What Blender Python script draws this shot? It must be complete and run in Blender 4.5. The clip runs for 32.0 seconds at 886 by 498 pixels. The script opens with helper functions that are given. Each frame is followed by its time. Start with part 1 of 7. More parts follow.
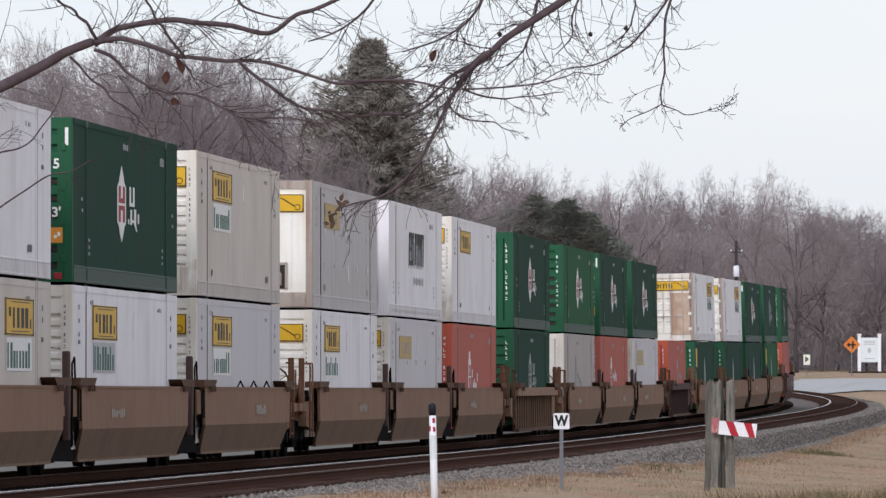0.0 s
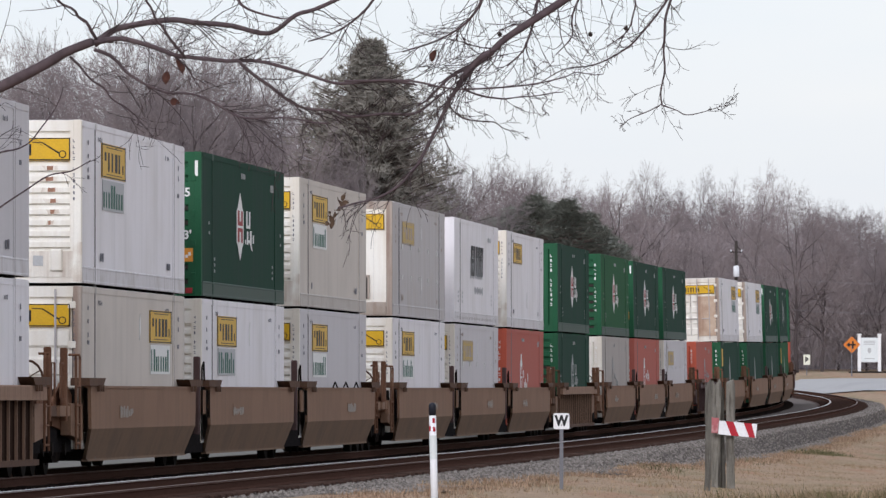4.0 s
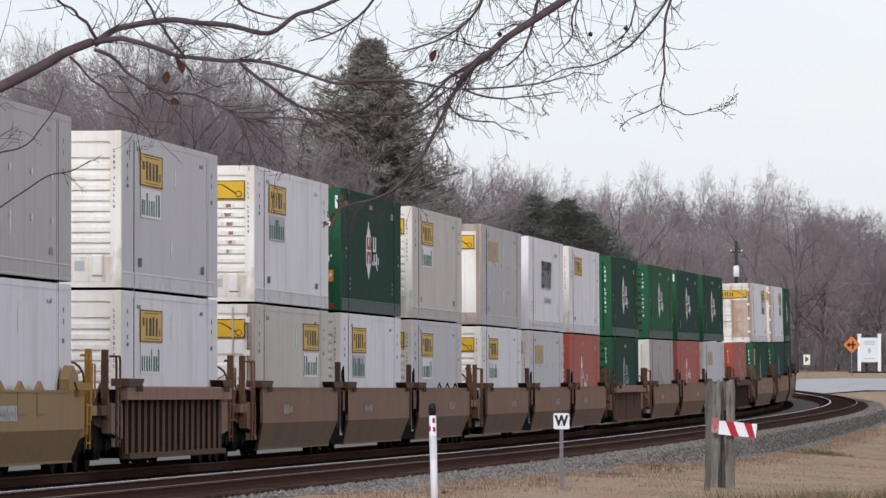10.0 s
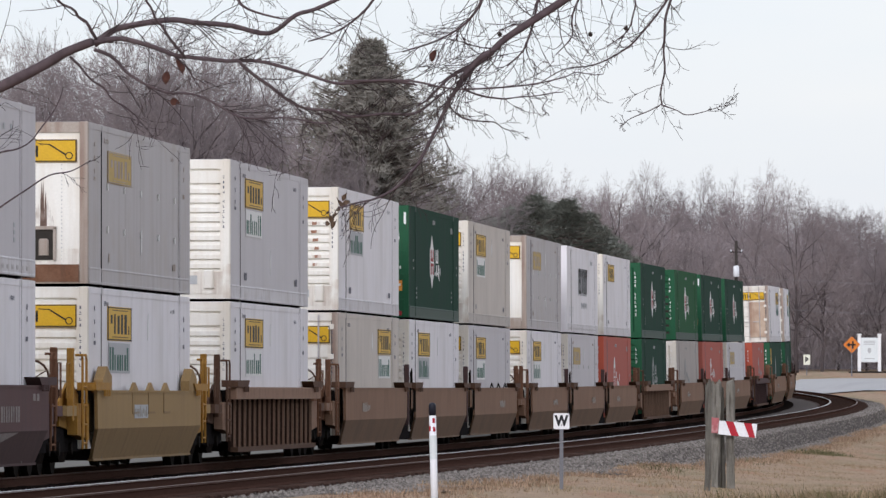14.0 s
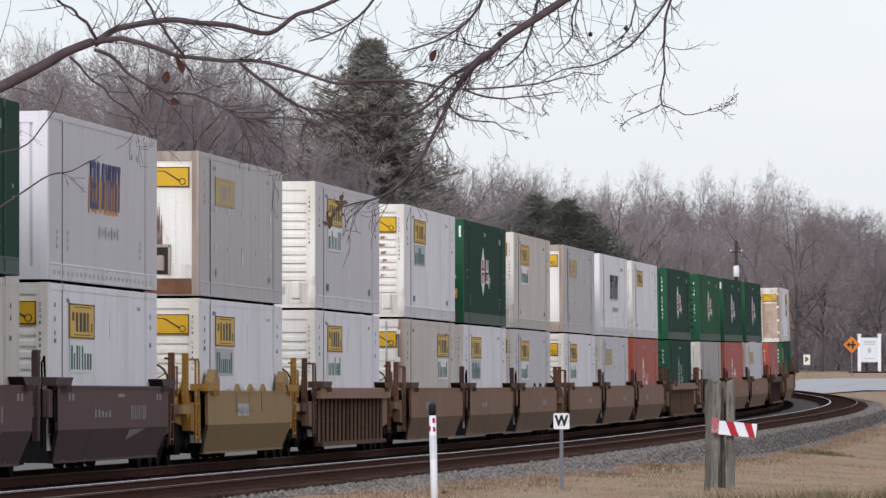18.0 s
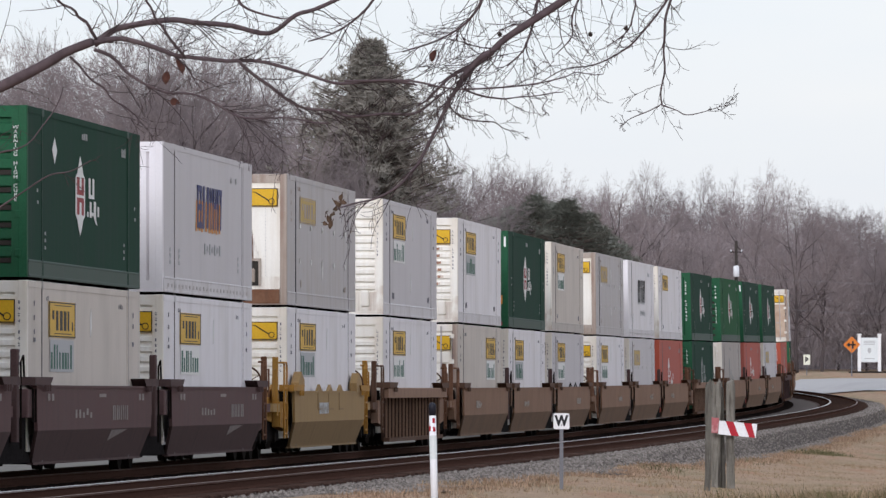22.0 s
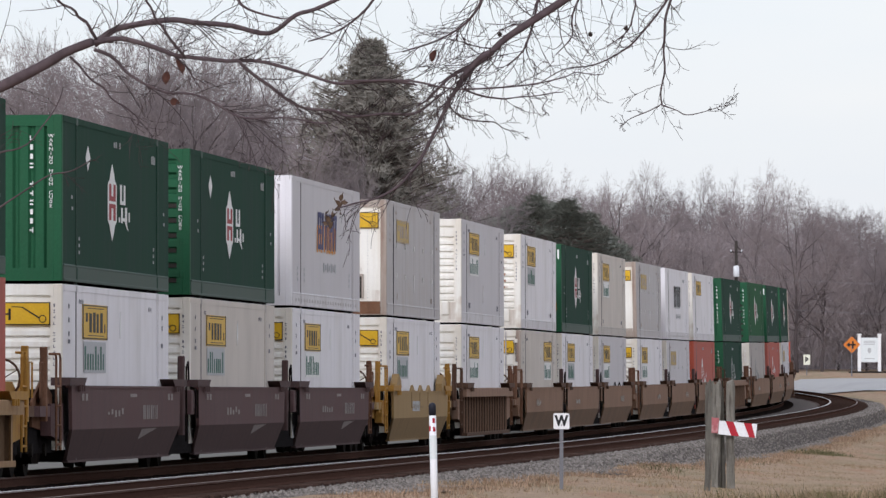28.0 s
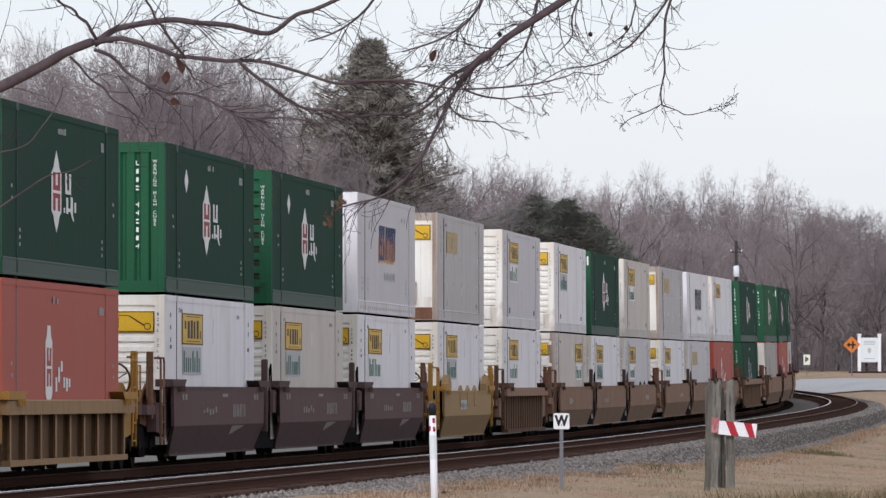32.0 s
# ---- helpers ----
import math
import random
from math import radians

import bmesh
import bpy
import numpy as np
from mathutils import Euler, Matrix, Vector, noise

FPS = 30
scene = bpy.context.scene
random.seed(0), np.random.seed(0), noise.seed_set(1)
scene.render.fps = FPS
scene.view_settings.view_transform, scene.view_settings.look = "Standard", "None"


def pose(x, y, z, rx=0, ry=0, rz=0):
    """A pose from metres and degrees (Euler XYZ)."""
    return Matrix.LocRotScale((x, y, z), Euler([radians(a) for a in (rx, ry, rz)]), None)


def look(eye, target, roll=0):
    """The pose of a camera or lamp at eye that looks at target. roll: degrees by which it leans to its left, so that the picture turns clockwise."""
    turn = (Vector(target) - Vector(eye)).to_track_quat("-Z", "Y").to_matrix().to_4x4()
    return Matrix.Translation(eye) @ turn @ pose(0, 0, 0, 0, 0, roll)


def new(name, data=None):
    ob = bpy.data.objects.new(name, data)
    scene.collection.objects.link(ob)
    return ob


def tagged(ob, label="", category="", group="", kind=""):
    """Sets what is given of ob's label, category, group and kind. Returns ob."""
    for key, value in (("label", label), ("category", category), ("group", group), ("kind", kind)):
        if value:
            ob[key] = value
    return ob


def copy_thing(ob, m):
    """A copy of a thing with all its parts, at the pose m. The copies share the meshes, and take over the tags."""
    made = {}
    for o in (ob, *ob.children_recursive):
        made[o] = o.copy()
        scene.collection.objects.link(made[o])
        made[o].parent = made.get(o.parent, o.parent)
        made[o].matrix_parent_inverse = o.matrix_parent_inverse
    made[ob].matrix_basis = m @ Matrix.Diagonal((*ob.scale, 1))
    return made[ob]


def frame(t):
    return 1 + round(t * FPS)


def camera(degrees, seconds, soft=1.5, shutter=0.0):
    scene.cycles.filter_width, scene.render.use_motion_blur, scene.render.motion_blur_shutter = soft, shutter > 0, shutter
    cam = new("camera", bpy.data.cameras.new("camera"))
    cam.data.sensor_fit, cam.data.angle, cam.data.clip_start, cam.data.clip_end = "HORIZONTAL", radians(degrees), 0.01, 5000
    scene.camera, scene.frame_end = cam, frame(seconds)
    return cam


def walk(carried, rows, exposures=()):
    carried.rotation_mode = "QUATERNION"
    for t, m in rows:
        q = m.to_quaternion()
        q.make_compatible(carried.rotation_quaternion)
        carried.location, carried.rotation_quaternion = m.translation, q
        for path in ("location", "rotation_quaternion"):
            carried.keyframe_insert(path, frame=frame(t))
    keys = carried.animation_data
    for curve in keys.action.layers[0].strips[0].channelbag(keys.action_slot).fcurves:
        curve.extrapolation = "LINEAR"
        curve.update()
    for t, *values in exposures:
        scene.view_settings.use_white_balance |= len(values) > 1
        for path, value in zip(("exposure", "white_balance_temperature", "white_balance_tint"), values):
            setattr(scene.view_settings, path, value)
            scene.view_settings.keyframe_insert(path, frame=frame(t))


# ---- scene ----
# ---------- camera: it stands still on a tripod ----------
cam = camera(6.152, 32.0, soft=1.42)
EYE = pose(0, 0, 1.387, 91.019, 0, 0)
walk(cam, [(0, EYE), (32, EYE)], exposures=[(0, 0.0), (32, 0.0)])

# ---------- light: a bright overcast winter sky ----------
world = bpy.data.worlds.new("overcast")
scene.world = world
world.use_nodes = True
wt = world.node_tree
wt.nodes.clear()
w_out = wt.nodes.new("ShaderNodeOutputWorld")
w_sky = wt.nodes.new("ShaderNodeTexSky")
w_sky.sky_type = 'NISHITA'
w_sky.sun_disc = False
w_sky.sun_elevation, w_sky.sun_rotation = radians(23.5), radians(196)
w_bg = wt.nodes.new("ShaderNodeBackground")
w_bg.inputs["Strength"].default_value = 0.03
w_cloud = wt.nodes.new("ShaderNodeBackground")
w_sep = wt.nodes.new("ShaderNodeSeparateXYZ")
w_lift = wt.nodes.new("ShaderNodeMapRange")      # an overcast sky brightens towards its zenith
w_lift.inputs["To Min"].default_value, w_lift.inputs["To Max"].default_value = 0.775, 0.90
w_co = wt.nodes.new("ShaderNodeTexCoord")
w_map = wt.nodes.new("ShaderNodeMapping")
w_map.inputs["Scale"].default_value = (2.0, 2.0, 9.0)
w_noise = wt.nodes.new("ShaderNodeTexNoise")
w_noise.inputs["Scale"].default_value = 2.2
w_noise.inputs["Detail"].default_value = 5
w_ramp = wt.nodes.new("ShaderNodeValToRGB")
w_ramp.color_ramp.elements[0].position, w_ramp.color_ramp.elements[0].color = 0.36, (0.785, 0.853, 1.008, 1)
w_ramp.color_ramp.elements[1].position, w_ramp.color_ramp.elements[1].color = 0.64, (0.935, 0.932, 1.008, 1)
w_add = wt.nodes.new("ShaderNodeAddShader")
wt.links.new(w_co.outputs["Generated"], w_map.inputs["Vector"])
wt.links.new(w_co.outputs["Generated"], w_sep.inputs[0])
wt.links.new(w_sep.outputs["Z"], w_lift.inputs["Value"])
wt.links.new(w_lift.outputs[0], w_cloud.inputs["Strength"])
wt.links.new(w_map.outputs[0], w_noise.inputs["Vector"])
wt.links.new(w_noise.outputs["Fac"], w_ramp.inputs[0])
wt.links.new(w_ramp.outputs[0], w_cloud.inputs["Color"])
wt.links.new(w_sky.outputs[0], w_bg.inputs["Color"])
wt.links.new(w_bg.outputs[0], w_add.inputs[0])
wt.links.new(w_cloud.outputs[0], w_add.inputs[1])
wt.links.new(w_add.outputs[0], w_out.inputs["Surface"])

sun = new("sun", bpy.data.lights.new("sun", 'SUN'))
sun.data.energy, sun.data.angle, sun.data.color = 1.85, radians(25), (0.975, 0.968, 1.04)
sun.matrix_world = look((-28, -100, 45), (0, 0, 0))


# ---------- materials ----------
def surf(name, base, rough=0.6, metal=0.0, grain=(40.0, 0.12), stain=None, streak=None, bump=0.0, bump_scale=60.0, vary=0.0, island=0.0, spec=0.2, lay=None, along=None):
    """A painted or natural surface: fine grain, broad stains, vertical streaks, relief, and a little difference from object to object."""
    m = bpy.data.materials.new(name)
    m.use_nodes = True
    t = m.node_tree
    b = t.nodes["Principled BSDF"]
    b.inputs["Roughness"].default_value, b.inputs["Metallic"].default_value = rough, metal
    b.inputs["Specular IOR Level"].default_value = spec
    co = t.nodes.new("ShaderNodeTexCoord")

    def noise_at(scale, detail, stretch=(1, 1, 1)):
        mp = t.nodes.new("ShaderNodeMapping")
        mp.inputs["Scale"].default_value = stretch
        n = t.nodes.new("ShaderNodeTexNoise")
        n.inputs["Scale"].default_value, n.inputs["Detail"].default_value = scale, detail
        t.links.new(co.outputs["Object"], mp.inputs["Vector"])
        t.links.new(mp.outputs[0], n.inputs["Vector"])
        return n.outputs["Fac"]

    def mixed(a, fac, colour):
        x = t.nodes.new("ShaderNodeMix")
        x.data_type = 'RGBA'
        t.links.new(fac, x.inputs["Factor"])
        if a is None:
            x.inputs[6].default_value = (*base, 1)
        else:
            t.links.new(a, x.inputs[6])
        x.inputs[7].default_value = (*colour, 1)
        return x.outputs[2]

    def ramp(fac, lo, hi, top=1.0):
        r = t.nodes.new("ShaderNodeMapRange")
        r.inputs["From Min"].default_value, r.inputs["From Max"].default_value = lo, hi
        r.inputs["To Max"].default_value = top
        t.links.new(fac, r.inputs["Value"])
        return r.outputs[0]

    colour = mixed(None, ramp(noise_at(grain[0], 4), 0.3, 0.7, 1.0), [c * (1 - 2 * grain[1]) for c in base])
    if stain:
        colour = mixed(colour, ramp(noise_at(stain[0], 6, lay or (1, 1, 1)), stain[3] if len(stain) > 3 else 0.5, 0.72, stain[1]), stain[2])
    if streak:
        colour = mixed(colour, ramp(noise_at(streak[0], 5, lay or (1, 1, 0.07)), 0.5, 0.75, streak[1]), streak[2])
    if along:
        # farther along, haze is put into the colour: dark oily stone turns paler
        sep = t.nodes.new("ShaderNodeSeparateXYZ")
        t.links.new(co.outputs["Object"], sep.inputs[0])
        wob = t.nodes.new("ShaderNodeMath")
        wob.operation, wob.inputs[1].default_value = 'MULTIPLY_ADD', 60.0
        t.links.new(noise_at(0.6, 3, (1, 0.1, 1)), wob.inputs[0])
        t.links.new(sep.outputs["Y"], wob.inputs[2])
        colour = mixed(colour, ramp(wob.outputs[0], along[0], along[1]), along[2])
    if vary or island:
        h = t.nodes.new("ShaderNodeHueSaturation")
        r = t.nodes.new("ShaderNodeMapRange")
        if vary:
            src = t.nodes.new("ShaderNodeObjectInfo").outputs["Random"]
        else:
            src = t.nodes.new("ShaderNodeNewGeometry").outputs["Random Per Island"]
        v = vary or island
        r.inputs["To Min"].default_value, r.inputs["To Max"].default_value = 1 - v, 1 + v
        t.links.new(src, r.inputs["Value"])
        t.links.new(r.outputs[0], h.inputs["Value"])
        t.links.new(colour, h.inputs["Color"])
        colour = h.outputs[0]
    t.links.new(colour, b.inputs["Base Color"])
    if bump:
        bp = t.nodes.new("ShaderNodeBump")
        bp.inputs["Strength"].default_value, bp.inputs["Distance"].default_value = min(1, bump * 20), bump
        t.links.new(noise_at(bump_scale, 5), bp.inputs["Height"])
        t.links.new(bp.outputs[0], b.inputs["Normal"])
    return m


GRIME = (0.10, 0.075, 0.055)
RUST = (0.16, 0.06, 0.03)
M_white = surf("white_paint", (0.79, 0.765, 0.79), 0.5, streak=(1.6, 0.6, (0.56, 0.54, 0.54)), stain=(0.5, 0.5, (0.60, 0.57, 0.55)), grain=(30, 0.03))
# for rear ends: brighter and warmer than the white of the sides
M_bright = surf("bright_white_end", (0.83, 0.81, 0.75), 0.5, streak=(4.0, 0.7, (0.62, 0.55, 0.45)), stain=(0.9, 0.5, (0.62, 0.56, 0.48)), grain=(30, 0.03))
M_door_rust = surf("rust_bled_door_paint", (0.60, 0.47, 0.36), 0.7, streak=(2.2, 0.9, (0.22, 0.11, 0.07)), stain=(1.5, 0.9, (0.30, 0.165, 0.105), 0.36), grain=(30, 0.08))
M_soot_run = surf("soot_run_cream_paint", (0.84, 0.82, 0.76), 0.7, streak=(5.0, 0.95, (0.10, 0.07, 0.06)), stain=(3.0, 0.85, (0.36, 0.28, 0.23), 0.42), grain=(30, 0.06))
M_blotched = surf("rust_blotched_cream_paint", (0.86, 0.84, 0.77), 0.6, streak=(4.0, 0.7, (0.32, 0.20, 0.13)), stain=(2.4, 0.7, (0.46, 0.34, 0.25), 0.44), grain=(40, 0.05))
M_white_rail = surf("scuffed_white_rail_paint", (0.66, 0.64, 0.655), 0.55, streak=(6.0, 0.7, (0.42, 0.38, 0.36)), stain=(2.0, 0.6, (0.40, 0.36, 0.34)), grain=(40, 0.06))
M_tan_rail = surf("scuffed_grey_rail_paint", (0.49, 0.45, 0.41), 0.55, streak=(6.0, 0.6, (0.33, 0.28, 0.25)), stain=(2.0, 0.6, (0.32, 0.27, 0.23)), grain=(40, 0.06))
M_greytan = surf("weathered_grey_tan_paint", (0.40, 0.36, 0.33), 0.6, streak=(3.0, 0.5, (0.30, 0.26, 0.24)), stain=(0.6, 0.4, (0.30, 0.26, 0.23)), grain=(30, 0.05))
M_lavender = surf("lavender_grey_paint", (0.565, 0.54, 0.56), 0.5, streak=(1.6, 0.6, (0.46, 0.44, 0.46)), stain=(0.5, 0.45, (0.48, 0.46, 0.46)), grain=(30, 0.04))
M_tan = surf("yellowed_grey_paint", (0.60, 0.54, 0.48), 0.55, streak=(1.8, 0.45, (0.41, 0.37, 0.33)), stain=(0.5, 0.45, (0.42, 0.38, 0.33)), grain=(30, 0.04))
M_steel = surf("weathered_aluminium", (0.46, 0.435, 0.44), 0.5, 0.15, streak=(2.5, 0.6, (0.31, 0.28, 0.265)), stain=(0.8, 0.55, (0.38, 0.33, 0.29)), grain=(30, 0.05))
M_browned = surf("browned_frame_paint", (0.42, 0.36, 0.31), 0.6, streak=(5.0, 0.6, RUST), stain=(1.5, 0.5, (0.22, 0.16, 0.12)), grain=(40, 0.08))
M_dirty = surf("rust_stained_white_paint", (0.80, 0.77, 0.70), 0.55, streak=(2.2, 0.75, (0.34, 0.20, 0.12)), stain=(0.9, 0.5, (0.55, 0.46, 0.36)), grain=(40, 0.05))
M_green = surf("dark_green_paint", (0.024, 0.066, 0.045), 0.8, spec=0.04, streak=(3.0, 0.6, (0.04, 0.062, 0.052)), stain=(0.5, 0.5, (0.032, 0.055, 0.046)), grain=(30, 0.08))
# for rear ends: a more vivid green than the sides
M_green_end = surf("vivid_green_end", (0.020, 0.105, 0.050), 0.7, spec=0.15, streak=(4.0, 0.35, (0.03, 0.07, 0.04)), stain=(0.8, 0.3, (0.025, 0.08, 0.04)), grain=(30, 0.08))
M_green_mid = surf("mid_green_paint", (0.032, 0.115, 0.052), 0.8, spec=0.05, streak=(3.0, 0.3, (0.03, 0.07, 0.05)), grain=(30, 0.08))
M_green_rail = surf("green_grey_rail_paint", (0.027, 0.064, 0.046), 0.6, streak=(4.0, 0.4, (0.05, 0.055, 0.045)), grain=(30, 0.08))
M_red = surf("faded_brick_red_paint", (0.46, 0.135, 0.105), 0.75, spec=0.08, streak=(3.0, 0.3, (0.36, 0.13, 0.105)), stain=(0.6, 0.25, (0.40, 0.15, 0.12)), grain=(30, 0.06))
# for rear ends: lighter and more orange than the red of the sides
M_orange = surf("orange_red_end", (0.56, 0.125, 0.078), 0.75, spec=0.1, streak=(3.0, 0.3, (0.36, 0.10, 0.07)), grain=(30, 0.06))
M_yellow = surf("decal_yellow", (0.68, 0.405, 0.022), 0.5, grain=(30, 0.06), streak=(4, 0.25, (0.5, 0.3, 0.05)))
M_oldyellow = surf("faded_decal_yellow", (0.52, 0.36, 0.09), 0.55, grain=(30, 0.08), streak=(4, 0.35, (0.4, 0.3, 0.12)))
M_ink = surf("decal_black", (0.02, 0.02, 0.022), 0.6, grain=(30, 0.1))
M_pencil = surf("small_dark_lettering", (0.14, 0.14, 0.17), 0.6, grain=(30, 0.1))
M_decal_green = surf("decal_green", (0.03, 0.13, 0.09), 0.6, grain=(30, 0.1))
M_decal_grey = surf("decal_grey", (0.45, 0.46, 0.47), 0.6, grain=(30, 0.06))
M_decal_white = surf("decal_white", (0.80, 0.80, 0.78), 0.6, grain=(30, 0.06))
M_decal_faint = surf("worn_decal_white", (0.36, 0.38, 0.37), 0.6, grain=(20, 0.2))
M_stencil_dim = surf("dim_pale_stencil", (0.33, 0.285, 0.265), 0.7, grain=(20, 0.2), stain=(3, 0.6, (0.15, 0.1, 0.095)))
M_stencil = surf("worn_pale_stencil", (0.40, 0.365, 0.32), 0.7, grain=(20, 0.15))
M_decal_red = surf("decal_red", (0.32, 0.03, 0.035), 0.6, grain=(30, 0.06))
M_decal_blue = surf("decal_blue", (0.03, 0.035, 0.14), 0.6, grain=(30, 0.06))
M_decal_orange = surf("decal_orange", (0.72, 0.30, 0.05), 0.6, grain=(30, 0.06))
# near-black: shade beneath and between the cars is put into this colour
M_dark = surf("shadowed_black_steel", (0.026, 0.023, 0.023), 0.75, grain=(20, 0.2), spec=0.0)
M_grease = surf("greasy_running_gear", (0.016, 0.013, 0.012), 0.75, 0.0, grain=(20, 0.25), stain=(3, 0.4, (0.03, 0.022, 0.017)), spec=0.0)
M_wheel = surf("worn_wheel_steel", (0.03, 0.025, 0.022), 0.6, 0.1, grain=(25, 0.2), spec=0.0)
M_tan_car = surf("taupe_car_paint", (0.284, 0.168, 0.110), 0.7, spec=0.07, streak=(3.0, 0.4, (0.14, 0.095, 0.07)), stain=(0.6, 0.45, (0.17, 0.10, 0.066)), grain=(30, 0.08))
# darker copy of the taupe, for the inward-leaning lower sheets
M_tan_low = surf("taupe_car_paint_darker", (0.245, 0.158, 0.105), 0.75, spec=0.07, streak=(3.0, 0.5, (0.11, 0.08, 0.065)), stain=(0.6, 0.4, (0.11, 0.085, 0.07)), grain=(30, 0.1))
M_brown_car = surf("maroon_brown_car_paint", (0.130, 0.073, 0.071), 0.7, spec=0.07, streak=(3.0, 0.4, (0.075, 0.055, 0.055)), stain=(0.6, 0.3, (0.12, 0.088, 0.086)), grain=(30, 0.1))
# darker copy of the maroon, for lower sheets, posts and guides
M_brown_low = surf("maroon_brown_darker", (0.105, 0.066, 0.063), 0.75, spec=0.07, streak=(3.0, 0.5, (0.05, 0.04, 0.04)), grain=(30, 0.1))
M_yellow_car = surf("mustard_car_paint", (0.36, 0.235, 0.105), 0.65, streak=(3.0, 0.4, (0.24, 0.15, 0.075)), stain=(0.8, 0.35, (0.27, 0.17, 0.09)), grain=(30, 0.08), spec=0.07)
# darker copy of the mustard, for lower sheets and guide edges
M_yellow_low = surf("mustard_car_paint_darker", (0.31, 0.205, 0.105), 0.7, streak=(3.0, 0.5, (0.16, 0.105, 0.06)), grain=(30, 0.1), spec=0.07)
M_yellow_rail = surf("yellow_safety_paint", (0.42, 0.22, 0.05), 0.6, streak=(6.0, 0.5, (0.20, 0.11, 0.05)), grain=(30, 0.1), spec=0.07)
M_rib_car = surf("rusty_brown_car_paint", (0.125, 0.07, 0.047), 0.75, spec=0.07, streak=(4.0, 0.5, (0.06, 0.04, 0.032)), stain=(1.0, 0.4, (0.15, 0.085, 0.055)), grain=(30, 0.1))
# ribbed cars: dark recess and pale rib edges, light and shade as colour
M_rib_deep = surf("recess_shade_brown_sheet", (0.045, 0.027, 0.021), 0.85, spec=0.0, streak=(4.0, 0.5, (0.07, 0.042, 0.03)), grain=(30, 0.1))
M_rib_edge = surf("lit_rib_edge", (0.32, 0.20, 0.14), 0.75, spec=0.07, streak=(4.0, 0.5, (0.12, 0.075, 0.055)), grain=(30, 0.1))
# darker copy of the mustard rib paint: recess shade in the colour
M_rib_dim = surf("recess_shade_mustard_sheet", (0.15, 0.092, 0.055), 0.8, spec=0.03, streak=(4.0, 0.5, (0.09, 0.06, 0.04)), grain=(30, 0.1))
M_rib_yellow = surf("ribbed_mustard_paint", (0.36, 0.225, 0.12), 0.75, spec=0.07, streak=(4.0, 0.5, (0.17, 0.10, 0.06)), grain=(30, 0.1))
M_seam = surf("dirt_filled_seam", (0.27, 0.25, 0.245), 0.7, grain=(30, 0.1))
M_end_rust = surf("orange_rusted_end_steel", (0.19, 0.095, 0.058), 0.85, spec=0.05, streak=(5.0, 0.6, (0.09, 0.055, 0.042)), stain=(2.0, 0.7, (0.26, 0.15, 0.10)), grain=(30, 0.12))
M_soot = surf("soot_stain", (0.19, 0.125, 0.10), 0.9, grain=(14, 0.25), stain=(5, 0.6, (0.34, 0.28, 0.25)))
M_rustrun = surf("rust_streak", (0.40, 0.22, 0.15), 0.9, grain=(14, 0.2), stain=(6, 0.6, (0.20, 0.09, 0.06)))
M_hole = surf("dark_vent_gap", (0.05, 0.045, 0.04), 0.9, grain=(20, 0.1), spec=0.0)
M_rail_side = surf("rusted_rail", (0.10, 0.055, 0.042), 0.85, spec=0.0, grain=(30, 0.2), bump=0.002)
# pale matt colour: the sky's gleam on the polished head is painted in
M_rail_top = surf("rail_head_sky_gleam", (0.84, 0.81, 0.79), 0.5, 0.0, grain=(30, 0.1))
M_rail_dull = surf("dull_rail_head", (0.24, 0.19, 0.17), 0.7, 0.0, spec=0.05, grain=(30, 0.15))
M_tie = surf("creosoted_tie", (0.07, 0.044, 0.036), 0.85, grain=(60, 0.2), stain=(6, 0.4, (0.10, 0.072, 0.06)), bump=0.01, vary=0.3, spec=0.0)
# darker copy of M_tie: shade under the train put into the colour
M_tie_far = surf("shade_dark_oily_tie", (0.045, 0.034, 0.030), 0.9, grain=(60, 0.2), stain=(6, 0.5, (0.045, 0.035, 0.03)), vary=0.3, spec=0.0)
M_stone = surf("loose_ballast_stone", (0.228, 0.206, 0.188), 0.9, grain=(30, 0.12), island=0.5, spec=0.0)


